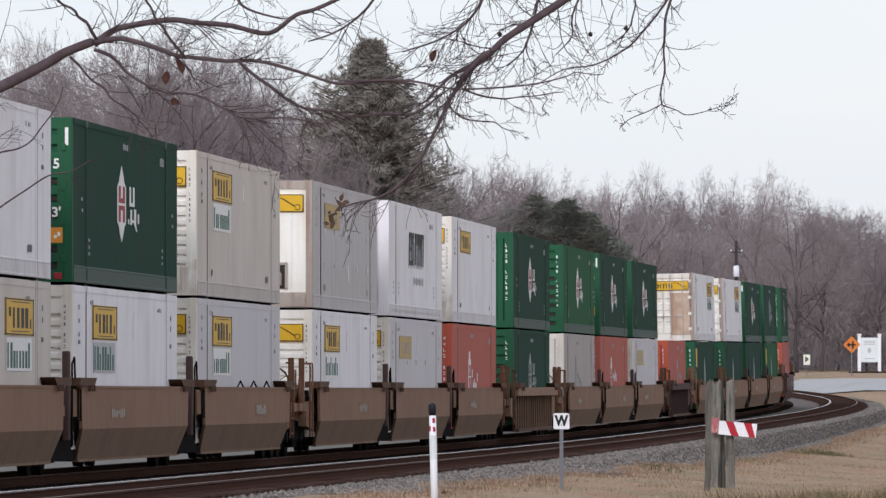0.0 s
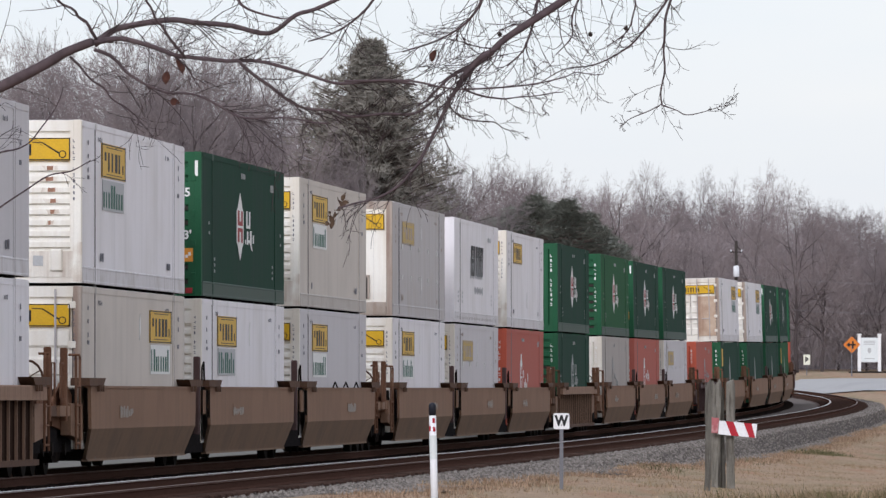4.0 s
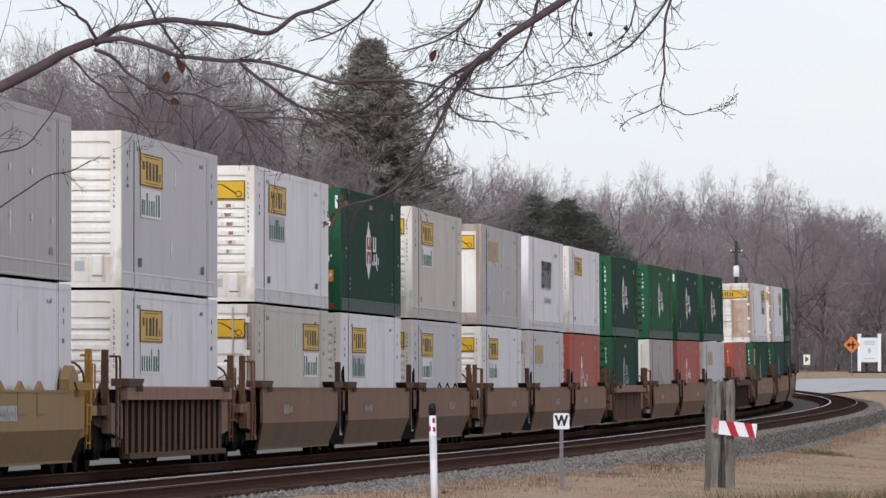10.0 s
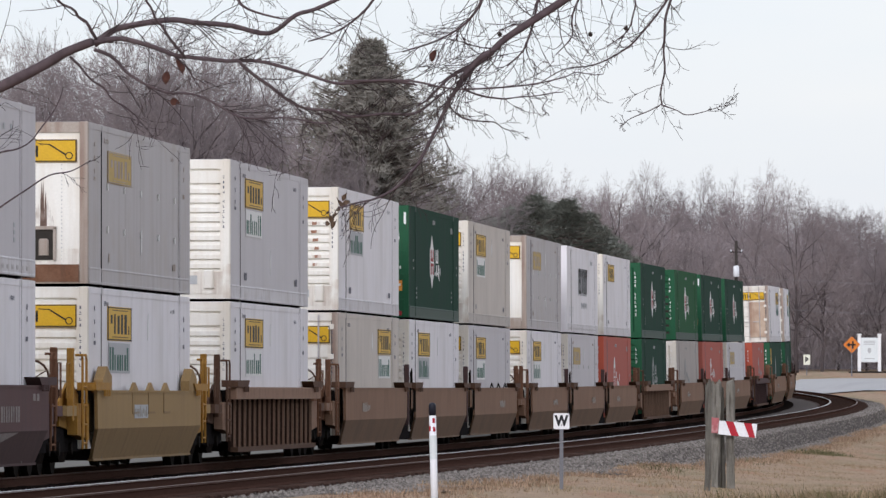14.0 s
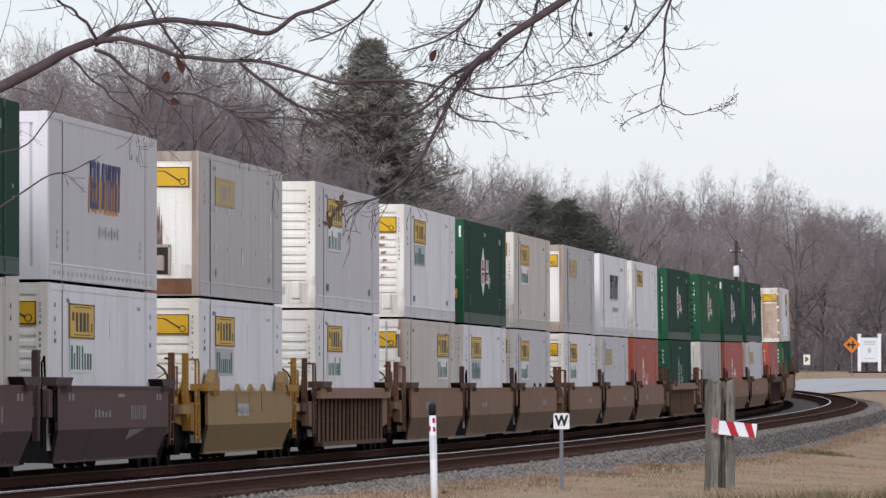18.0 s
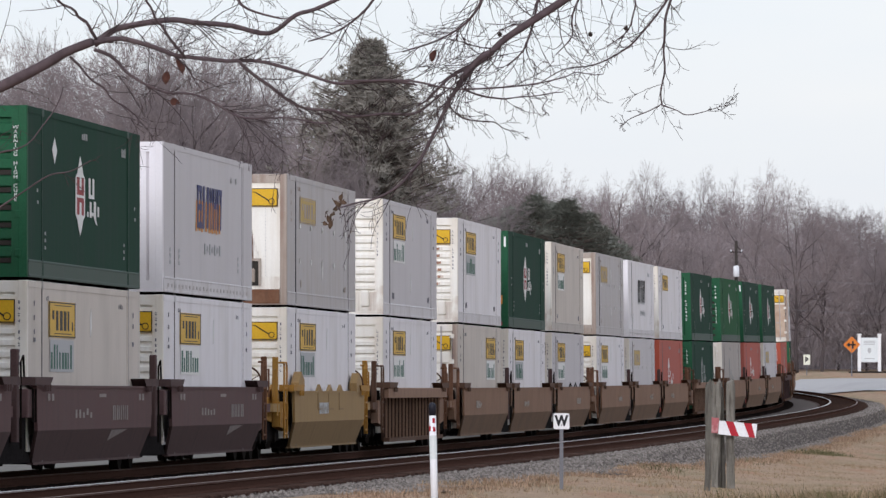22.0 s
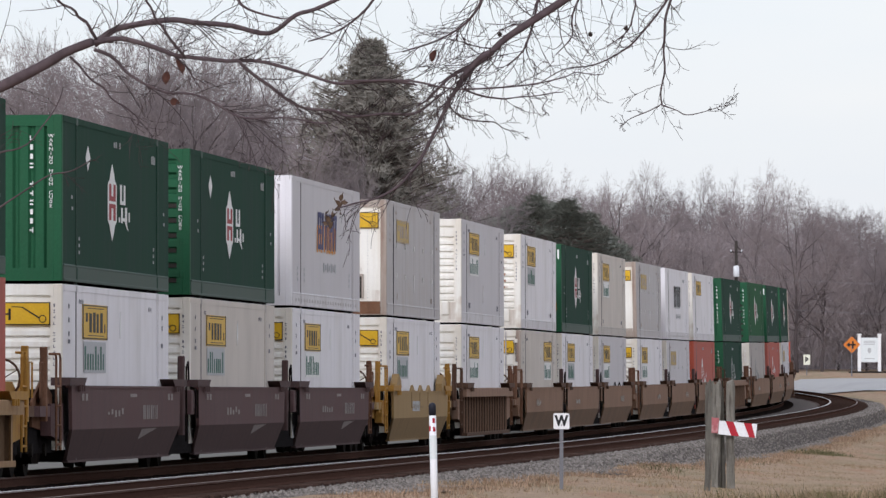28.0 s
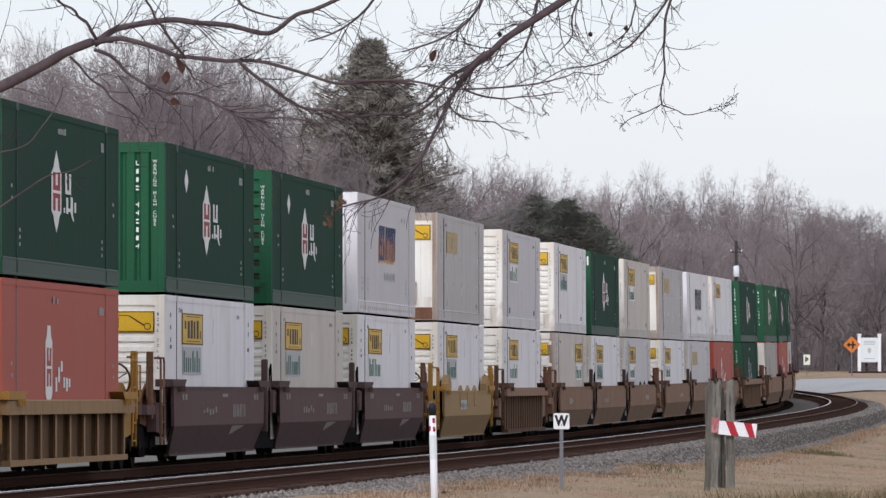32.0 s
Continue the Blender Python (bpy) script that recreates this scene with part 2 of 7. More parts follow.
# ---------- mesh helpers ----------
class Shape:
    """Vertices and faces gathered for one mesh."""

    def __init__(self):
        self.v, self.f = [], []

    def add(self, verts, faces):
        n = len(self.v)
        self.v.extend(verts)
        self.f.extend([tuple(i + n for i in f) for f in faces])
        return self

    def box(self, x0, x1, y0, y1, z0, z1):
        return self.add([(x0, y0, z0), (x1, y0, z0), (x1, y1, z0), (x0, y1, z0), (x0, y0, z1), (x1, y0, z1), (x1, y1, z1), (x0, y1, z1)],
                        [(0, 3, 2, 1), (4, 5, 6, 7), (0, 1, 5, 4), (1, 2, 6, 5), (2, 3, 7, 6), (3, 0, 4, 7)])

    def block(self, x0, x1, y0, y1, z0, z1, c=0.02):
        """A box with chamfered upright and top edges."""
        ring = lambda e, z: [(x0 + e, y0, z), (x1 - e, y0, z), (x1, y0 + e, z), (x1, y1 - e, z), (x1 - e, y1, z), (x0 + e, y1, z), (x0, y1 - e, z), (x0, y0 + e, z)]
        top = [(x0 + c, y0 + c, z1)] + [(x1 - c, y0 + c, z1)] + [(x1 - c, y1 - c, z1)] + [(x0 + c, y1 - c, z1)]
        v = ring(c, z0) + ring(c, z1 - c) + top
        f = [tuple(range(7, -1, -1))] + [(i, (i + 1) % 8, 8 + (i + 1) % 8, 8 + i) for i in range(8)]
        f += [(8, 9, 17, 16), (9, 10, 17), (10, 11, 18, 17), (11, 12, 18), (12, 13, 19, 18), (13, 14, 19), (14, 15, 16, 19), (15, 8, 16), (16, 17, 18, 19)]
        return self.add(v, f)

    def prism(self, ring, axis, a, b):
        """A closed outline of (p, q) pairs, drawn out along an axis from a to b."""
        n = len(ring)
        put = {"x": lambda p, q, w: (w, p, q), "y": lambda p, q, w: (p, w, q), "z": lambda p, q, w: (p, q, w)}[axis]
        v = [put(p, q, a) for p, q in ring] + [put(p, q, b) for p, q in ring]
        f = [tuple(range(n)), tuple(range(2 * n - 1, n - 1, -1))] + [(i, i + n, (i + 1) % n + n, (i + 1) % n) for i in range(n)]
        return self.add(v, f)

    def tube(self, points, radii, sides=6, cap=True):
        """A tapered tube along a line of points."""
        base = len(self.v)
        pts = [Vector(p) for p in points]
        side = None
        for i, p in enumerate(pts):
            d = (pts[min(i + 1, len(pts) - 1)] - pts[max(i - 1, 0)]).normalized()
            if side is None:
                side = d.orthogonal().normalized()
            side = (side - d * side.dot(d)).normalized()
            up = d.cross(side)
            for k in range(sides):
                a = 2 * math.pi * k / sides
                self.v.append(tuple(p + (side * math.cos(a) + up * math.sin(a)) * radii[i]))
        for i in range(len(pts) - 1):
            for k in range(sides):
                a, b = base + i * sides + k, base + i * sides + (k + 1) % sides
                self.f.append((a, b, b + sides, a + sides))
        if cap:
            self.f.append(tuple(base + k for k in range(sides - 1, -1, -1)))
            self.f.append(tuple(base + (len(pts) - 1) * sides + k for k in range(sides)))
        return self

    def disc(self, x0, x1, y, z, r, sides=20):
        """A short cylinder that lies along x."""
        return self.tube([(x0, y, z), (x1, y, z)], [r, r], sides)

    def mesh(self, name, material, smooth=False):
        me = bpy.data.meshes.new(name)
        me.from_pydata(self.v, [], self.f)
        if smooth:
            me.polygons.foreach_set("use_smooth", [True] * len(me.polygons))
        me.update()
        if material:
            me.materials.append(material)
        return me


SMALL_MARKS = ("decal_script", "side_script", "end_script", "wheel_hole", "decal_motif", "decal_symbol", "decal_border", "rivets", "slot_row", "side_clips", "line_script", "stencil_script", "slash_decal", "slash_shadow", "text_block", "sticker_spots")


def part(name, shape, material, parent=None, label="", smooth=False):
    ob = new(name, shape.mesh(name, material, smooth))
    if parent:
        ob.parent = parent
    if name in SMALL_MARKS:
        tagged(ob, kind="stuff")
    return tagged(ob, label)


def lettering(name, text, size, material, parent, m, spacing=1.0, depth=0.004, bold=0.0):
    """Writing with the built-in font, as a mesh."""
    cu = bpy.data.curves.new(name, 'FONT')
    cu.body, cu.size, cu.extrude, cu.align_x, cu.align_y = text, size, depth, 'CENTER', 'CENTER'
    cu.space_line, cu.offset = spacing, bold
    tmp = bpy.data.objects.new(name, cu)
    me = bpy.data.meshes.new_from_object(tmp)
    bpy.data.objects.remove(tmp)
    me.materials.clear()
    me.materials.append(material)
    ob = new(name, me)
    tagged(ob, kind="stuff" if len(text) > 6 else "")
    ob.parent = parent
    ob.matrix_basis = m
    return ob


# ---------- the line: two parallel tracks that run off and bend left ----------
# s: metres along the far track; u: metres to the right of its centre line
S_MIN, S_MAX, STEP = -260.0, 620.0, 0.5
_s = np.arange(S_MIN, S_MAX + STEP, STEP)
_c = np.clip(_s, 0.0, 335.0) / 100


def bend(w):
    return 0.0800 + 0.0207 * w - 0.0851 * w ** 2 / 2 + 0.1686 * w ** 3 / 6 - 0.1332 * w ** 4 / 24


_h = bend(_c) + np.clip(_s - 335.0, 0, None) * -0.00165
_i0 = int(round((0 - S_MIN) / STEP))
_px = np.cumsum(np.sin(_h)) * STEP
_py = np.cumsum(np.cos(_h)) * STEP
_px += -6.480 - 1.30 - _px[_i0]
_py += 144.160 + 1.30 * 0.08 - _py[_i0]
_sz = np.clip(_s, 0, 400) / 100
_pz = 0.0429 * _sz ** 2 + 0.01814 * _sz ** 3
TRACK_GAP = 4.186


def line(s, u=0.0, dz=0.0):
    """A place on the line: s along it, u to its right, dz above the railhead."""
    h = np.interp(s, _s, _h)
    return Vector((np.interp(s, _s, _px) + u * math.cos(h), np.interp(s, _s, _py) - u * math.sin(h), np.interp(s, _s, _pz) + dz))


def beside(x, y):
    """The s and u of places (arrays) on the plan."""
    x, y = np.atleast_1d(x).astype(float), np.atleast_1d(y).astype(float)
    s, u = np.empty(len(x)), np.empty(len(x))
    for i in range(0, len(x), 4000):
        dx, dy = x[i:i + 4000, None] - _px[None, ::4], y[i:i + 4000, None] - _py[None, ::4]
        k = np.argmin(dx * dx + dy * dy, axis=1)
        r = np.arange(len(k))
        hh = _h[::4][k]
        s[i:i + 4000] = _s[::4][k]
        u[i:i + 4000] = dx[r, k] * np.cos(hh) - dy[r, k] * np.sin(hh)
    return s, u


def toe_drop(y):
    return np.interp(y, [60, 125, 185, 240, 300, 420], [0.12, 0.14, 0.34, 0.62, 0.86, 0.80])


def meadow(y):
    return np.interp(y, [-200, 0, 40, 80, 125, 170, 230, 300, 360, 420, 470, 515, 560, 620, 700, 900, 3000],
                     [-0.4, -0.3, -0.3, -0.4, -0.48, -0.62, -0.85, -1.0, -0.75, -0.1, 0.6, 1.35, 2.2, 3.0, 3.6, 6.0, 9.0])


def ground_z(x, y):
    """Height of the ground sheet."""
    x, y = np.atleast_1d(x).astype(float), np.atleast_1d(y).astype(float)
    s, u = beside(x, y)
    rail = np.interp(s, _s, _pz)
    toe = rail - toe_drop(y)
    k = np.clip((u - 7.2) / 6.0, 0, 1)
    k = k * k * (3 - 2 * k)
    right = toe * (1 - k) + meadow(y) * k
    k2 = np.clip((-u - 10) / 40, 0, 1)
    left = (rail - 0.75) * (1 - k2) + (meadow(y) + 0.2) * k2
    bed = rail - 0.85
    z = np.where(u > 7.2, right, np.where(u < -4.4, left, bed))
    z = np.where((u > 6.4) & (u <= 7.2), toe - 0.08, z)
    rough = np.array([noise.noise((a * 0.11, b * 0.09, 1.7)) * 0.11 + noise.noise((a * 0.5, b * 0.4, 5.1)) * 0.035 for a, b in zip(x, y)])
    return z + np.where((u > 7.2) | (u < -4.4), rough, 0) * np.clip((900 - y) / 300, 0, 1)


M_ground = surf("dry_winter_grass", (0.41, 0.305, 0.22), 0.95, lay=(1, 0.12, 1), grain=(3.5, 0.16), stain=(0.55, 0.8, (0.225, 0.20, 0.125), 0.47), streak=(0.9, 0.85, (0.33, 0.19, 0.125)), bump=0.05, bump_scale=9, spec=0.0)
M_blade = surf("dry_grass_blades", (0.37, 0.27, 0.175), 0.95, grain=(1.2, 0.2), stain=(0.5, 0.6, (0.24, 0.19, 0.10), 0.48), island=0.35, spec=0.0)
M_weed = surf("green_weed", (0.115, 0.115, 0.055), 0.9, grain=(3, 0.2), island=0.4, spec=0.0)
M_ballast = surf("grey_ballast", (0.20, 0.178, 0.163), 0.95, grain=(9, 0.4), stain=(0.8, 0.5, (0.13, 0.105, 0.09)), bump=0.03, bump_scale=14, spec=0.0)
# far track bed: the train's shade is put into this dark colour
M_bed = surf("shaded_oily_ballast", (0.032, 0.027, 0.026), 0.95, grain=(9, 0.3), stain=(0.8, 0.4, (0.027, 0.02, 0.018)), bump=0.03, bump_scale=14, spec=0.0, along=(265, 365, (0.15, 0.132, 0.122)))
M_asphalt = surf("pale_worn_asphalt", (0.43, 0.425, 0.42), 0.9, grain=(6, 0.06), stain=(0.3, 0.3, (0.27, 0.265, 0.265)), spec=0.0)


def grid_axis(spans):
    out = []
    for a, b, step in spans:
        out += list(np.arange(a, b, step))
    return np.array(out)


def build_ground():
    gx = grid_axis([(-3000, -400, 400), (-400, -80, 40), (-80, -30, 5), (-30, 40, 0.8), (40, 90, 5), (90, 400, 40), (400, 3001, 400)])
    gy = grid_axis([(-600, -40, 80), (-40, 80, 10), (80, 280, 1.6), (280, 660, 3.2), (660, 900, 20), (900, 2000, 150), (2000, 5001, 600)])
    X, Y = np.meshgrid(gx, gy)
    z = ground_z(X.ravel(), Y.ravel())
    n, m = len(gx), len(gy)
    sh = Shape()
    sh.v = list(zip(X.ravel().tolist(), Y.ravel().tolist(), z.tolist()))
    sh.f = [(j * n + i, j * n + i + 1, (j + 1) * n + i + 1, (j + 1) * n + i) for j in range(m - 1) for i in range(n - 1)]
    g = part("ground", sh, M_ground, smooth=True)
    tagged(g, "dry straw-coloured winter grass with green patches and bare earth", "ground", kind="structure")


build_ground()


def ribbon(name, material, profile, s0, s1, step, kind_label, rough=0.0, jitter=0.0):
    """A band along the line whose cross-section is given as (u, height above the railhead, or None for the ground's toe)."""
    sh = Shape()
    ss = np.arange(s0, s1 + step, step)
    w = len(profile)
    for a in ss:
        for k, (u, h) in enumerate(profile):
            if jitter and u > 6.4:
                u = 6.4 + (u - 6.4) * float(np.interp(a, [150, 300], [1.0, 0.25]))
            p = line(a, u)
            if h is None:
                p.z -= float(toe_drop(p.y)) + 0.03
            else:
                p.z += h
            if rough:
                p.z += noise.noise((p.x * 1.9, p.y * 1.9, 3.3)) * rough + noise.noise((p.x * 6, p.y * 6, 1.3)) * rough * 0.6
            if jitter and k == w - 1:
                p.x += noise.noise((p.y * 0.22, 2.1, 0.4)) * jitter + noise.noise((p.y * 1.3, 7.1, 0.4)) * jitter * 0.4
            sh.v.append(tuple(p))
    for j in range(len(ss) - 1):
        for k in range(w - 1):
            a = j * w + k
            sh.f.append((a, a + 1, a + 1 + w, a + w))
    ob = part(name, sh, material, smooth=True)
    return tagged(ob, kind_label, name.split("_")[-1], kind="structure")


bed = [(-4.6, -0.84), (-3.6, -0.62), (-2.2, -0.26), (-1.5, -0.25), (-0.8, -0.23), (0.0, -0.22), (0.8, -0.23), (1.5, -0.26), (2.1, -0.30), (2.7, -0.26), (3.4, -0.23), (4.2, -0.22), (5.0, -0.23), (5.62, -0.25)]
# near bed: its colour also turns paler farther along, for the haze
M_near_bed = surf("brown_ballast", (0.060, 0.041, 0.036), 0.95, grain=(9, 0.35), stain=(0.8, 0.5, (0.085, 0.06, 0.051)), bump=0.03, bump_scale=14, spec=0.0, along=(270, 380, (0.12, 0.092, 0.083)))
ribbon("track_bed", M_bed, bed[:10], -60, 560, 1.0, "oily ballast under the far rails, darkened for the train's shade", rough=0.03)
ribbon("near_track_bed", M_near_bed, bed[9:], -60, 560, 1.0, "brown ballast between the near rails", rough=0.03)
lane = [(-20.0, -0.62), (-12.0, -0.52), (-8.0, -0.52), (-6.5, -0.50), (-5.0, -0.52), (-4.4, -0.60)]
M_lane = surf("pale_gravel_lane", (0.20, 0.195, 0.18), 0.95, grain=(5, 0.15), stain=(0.5, 0.5, (0.17, 0.165, 0.14)), spec=0.0)
ribbon("gravel_lane", M_lane, lane, -60, 420, 2.0, "pale gravel service lane behind the train", rough=0.04)
shoulder = [(5.58, -0.23), (5.9, -0.235), (6.2, -0.25), (6.6, -0.26), (7.0, None), (7.4, None), (7.9, None)]
ribbon("ballast_shoulder", M_ballast, shoulder, -60, 560, 0.5, "grey crushed-stone ballast shoulder beside the near track", rough=0.045, jitter=0.9)


def rail_profile():
    return [(-0.065, -0.17), (0.065, -0.17), (0.065, -0.155), (0.012, -0.13), (0.012, -0.045), (0.036, -0.035), (0.036, -0.004), (-0.036, -0.004), (-0.036, -0.035), (-0.012, -0.045), (-0.012, -0.13), (-0.065, -0.155)]


def build_rail(u, name, label, head):
    ring = rail_profile()
    ss = np.arange(-60, 561, 4.0)
    sh, top = Shape(), Shape()
    for a in ss:
        for pu, pz in ring:
            sh.v.append(tuple(line(a, u + pu, pz)))
        for pu, pz in ((-0.037, -0.03), (-0.030, 0.0), (0.030, 0.0), (0.037, -0.020)):
            top.v.append(tuple(line(a, u + pu, pz)))
    n = len(ring)
    for j in range(len(ss) - 1):
        for k in range(n):
            a, b = j * n + k, j * n + (k + 1) % n
            sh.f.append((a, b, b + n, a + n))
        for k in range(3):
            a = j * 4 + k
            top.f.append((a, a + 4, a + 5, a + 1))
    ob = part(name, sh, M_rail_side)
    tagged(ob, label, "rail", group="rails", kind="structure")
    part("railhead", top, head, ob, "polished running surface")


for c, head in ((0.0, M_rail_dull), (TRACK_GAP, M_rail_top)):
    build_rail(c - 0.7525, "rail", "rusty steel rail with a polished head on dark ties", head)
    build_rail(c + 0.7525, "rail", "rusty steel rail with a worn head on dark ties", M_rail_dull)


def build_ties():
    rnd = random.Random(3)
    tie = Shape().block(-1.3, 1.3, -0.115, 0.115, -0.36, -0.165, 0.015).mesh("tie", M_tie)
    for c, tag, n0 in ((TRACK_GAP, "near", 300), (0.0, "far", 0)):
        base = new("track_ties")
        tagged(base, "dark creosoted timber ties bedded in ballast", "ties", kind="structure")
        rest = Shape()
        s, i = -40.0, 0
        while s < 540:
            turn = rnd.uniform(-0.02, 0.02)
            h = float(np.interp(s, _s, _h))
            p = line(s, c + rnd.uniform(-0.05, 0.05), rnd.uniform(-0.015, 0.01))
            m = Matrix.Translation(p) @ Matrix.Rotation(-h + turn, 4, 'Z')
            if -20 < s and i < n0:
                ob = new("tie", tie)
                ob.parent = base
                ob.matrix_basis = m
                i += 1
            else:
                t = Shape().box(-1.3, 1.3, -0.115, 0.115, -0.36, -0.165)
                rest.add([tuple(m @ Vector(v)) for v in t.v], t.f)
            s += 0.53 + rnd.uniform(-0.03, 0.03)
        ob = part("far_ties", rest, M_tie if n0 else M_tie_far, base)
        tagged(ob, kind="stuff")


def build_stones():
    """Loose stones that stand out of the ballast."""
    rnd = random.Random(8)
    sh = Shape()
    for _ in range(40000):
        s = rnd.uniform(-15, 340) if rnd.random() < 0.6 else rnd.uniform(-15, 150)
        f = float(np.interp(s, [150, 300], [1.0, 0.25]))
        u = rnd.uniform(5.6, 6.4 + 1.55 * f) + rnd.gauss(0, 0.12 * f)
        p = line(s, u)
        drop = float(np.interp(u, [6.2, 6.4 + 0.2 * f, 6.4 + 0.6 * f], [-0.245, -0.255, -float(toe_drop(p.y)) - 0.02]))
        p.z += drop + rnd.uniform(0.0, 0.03)
        r = rnd.uniform(0.022, 0.05)
        q = Euler((rnd.uniform(0, 6), rnd.uniform(0, 6), rnd.uniform(0, 6))).to_matrix()
        vs = [p + q @ Vector(v) * r for v in ((1, 0, 0), (-0.8, 0.2, 0), (0, 1, 0.1), (0.1, -1, 0), (0, 0, 0.8), (0, 0, -0.8))]
        sh.add([tuple(v) for v in vs], [(0, 2, 4), (2, 1, 4), (1, 3, 4), (3, 0, 4), (2, 0, 5), (1, 2, 5), (3, 1, 5), (0, 3, 5)])
    tagged(part("ballast_stones", sh, M_stone), "loose grey crushed stones on the shoulder", "ballast", kind="stuff")


build_ties()
build_stones()
# ---------- containers ----------
# A container's own space: x to its right, y along it towards the head of the train, z up; its base's middle at the origin.
HALF_W, TALL = 1.30, 2.896


def bars(sh, x, y0, y1, z0, z1, n, rnd, flip=1, gap=0.35):
    """A row of upright strokes on a side, standing for writing that cannot be read."""
    w = (y1 - y0) / n
    for i in range(n):
        a, b = y0 + i * w, y0 + (i + 1 - gap) * w
        lo = z0 + (z1 - z0) * rnd.choice((0, 0, 0.1, 0.3))
        hi = z1 - (z1 - z0) * rnd.choice((0, 0.1, 0.25, 0.4))
        sh.box(x, x + 0.004, a, b, lo, hi)


def blocks(sh, x, y0, y1, z0, z1, n, rnd, low=1.0):
    """A row of stout upright bars on one base line; low: the share of the height that most of them reach."""
    w = (y1 - y0) / (2 * n)
    for i in range(2 * n):
        a = y0 + i * w
        top = z1 if rnd.random() < 0.25 else z0 + (z1 - z0) * low
        sh.box(x, x + 0.003, a, a + w * rnd.choice((0.42, 0.55, 0.68)), z0, top)


def stroke_row(sh, y0, pitch, z, n, rnd, h=0.09, w=0.055):
    """Small marks in a line on the right side."""
    for i in range(n):
        if rnd.random() < 0.85:
            sh.box(HALF_W + 0.012, HALF_W + 0.017, y0 + i * pitch, y0 + i * pitch + w, z, z + h * rnd.uniform(0.7, 1))


def end_strokes(sh, x, z0, pitch, n, rnd, yend, w=0.10, h=0.13):
    """Small marks one above another on the rear end."""
    for i in range(n):
        z = z0 - i * pitch
        kind = rnd.randrange(4)
        if kind == 0:
            sh.box(x, x + w, yend - 0.006, yend, z, z + h * 0.25)
            sh.box(x, x + w * 0.3, yend - 0.006, yend, z, z + h)
        elif kind == 1:
            sh.box(x, x + w, yend - 0.006, yend, z + h * 0.35, z + h * 0.65)
            sh.box(x + w * 0.7, x + w, yend - 0.006, yend, z, z + h)
        elif kind == 2:
            sh.box(x, x + w, yend - 0.006, yend, z, z + h * 0.3)
            sh.box(x, x + w, yend - 0.006, yend, z + h * 0.7, z + h)
        else:
            sh.box(x + w * 0.1, x + w * 0.9, yend - 0.006, yend, z, z + h)


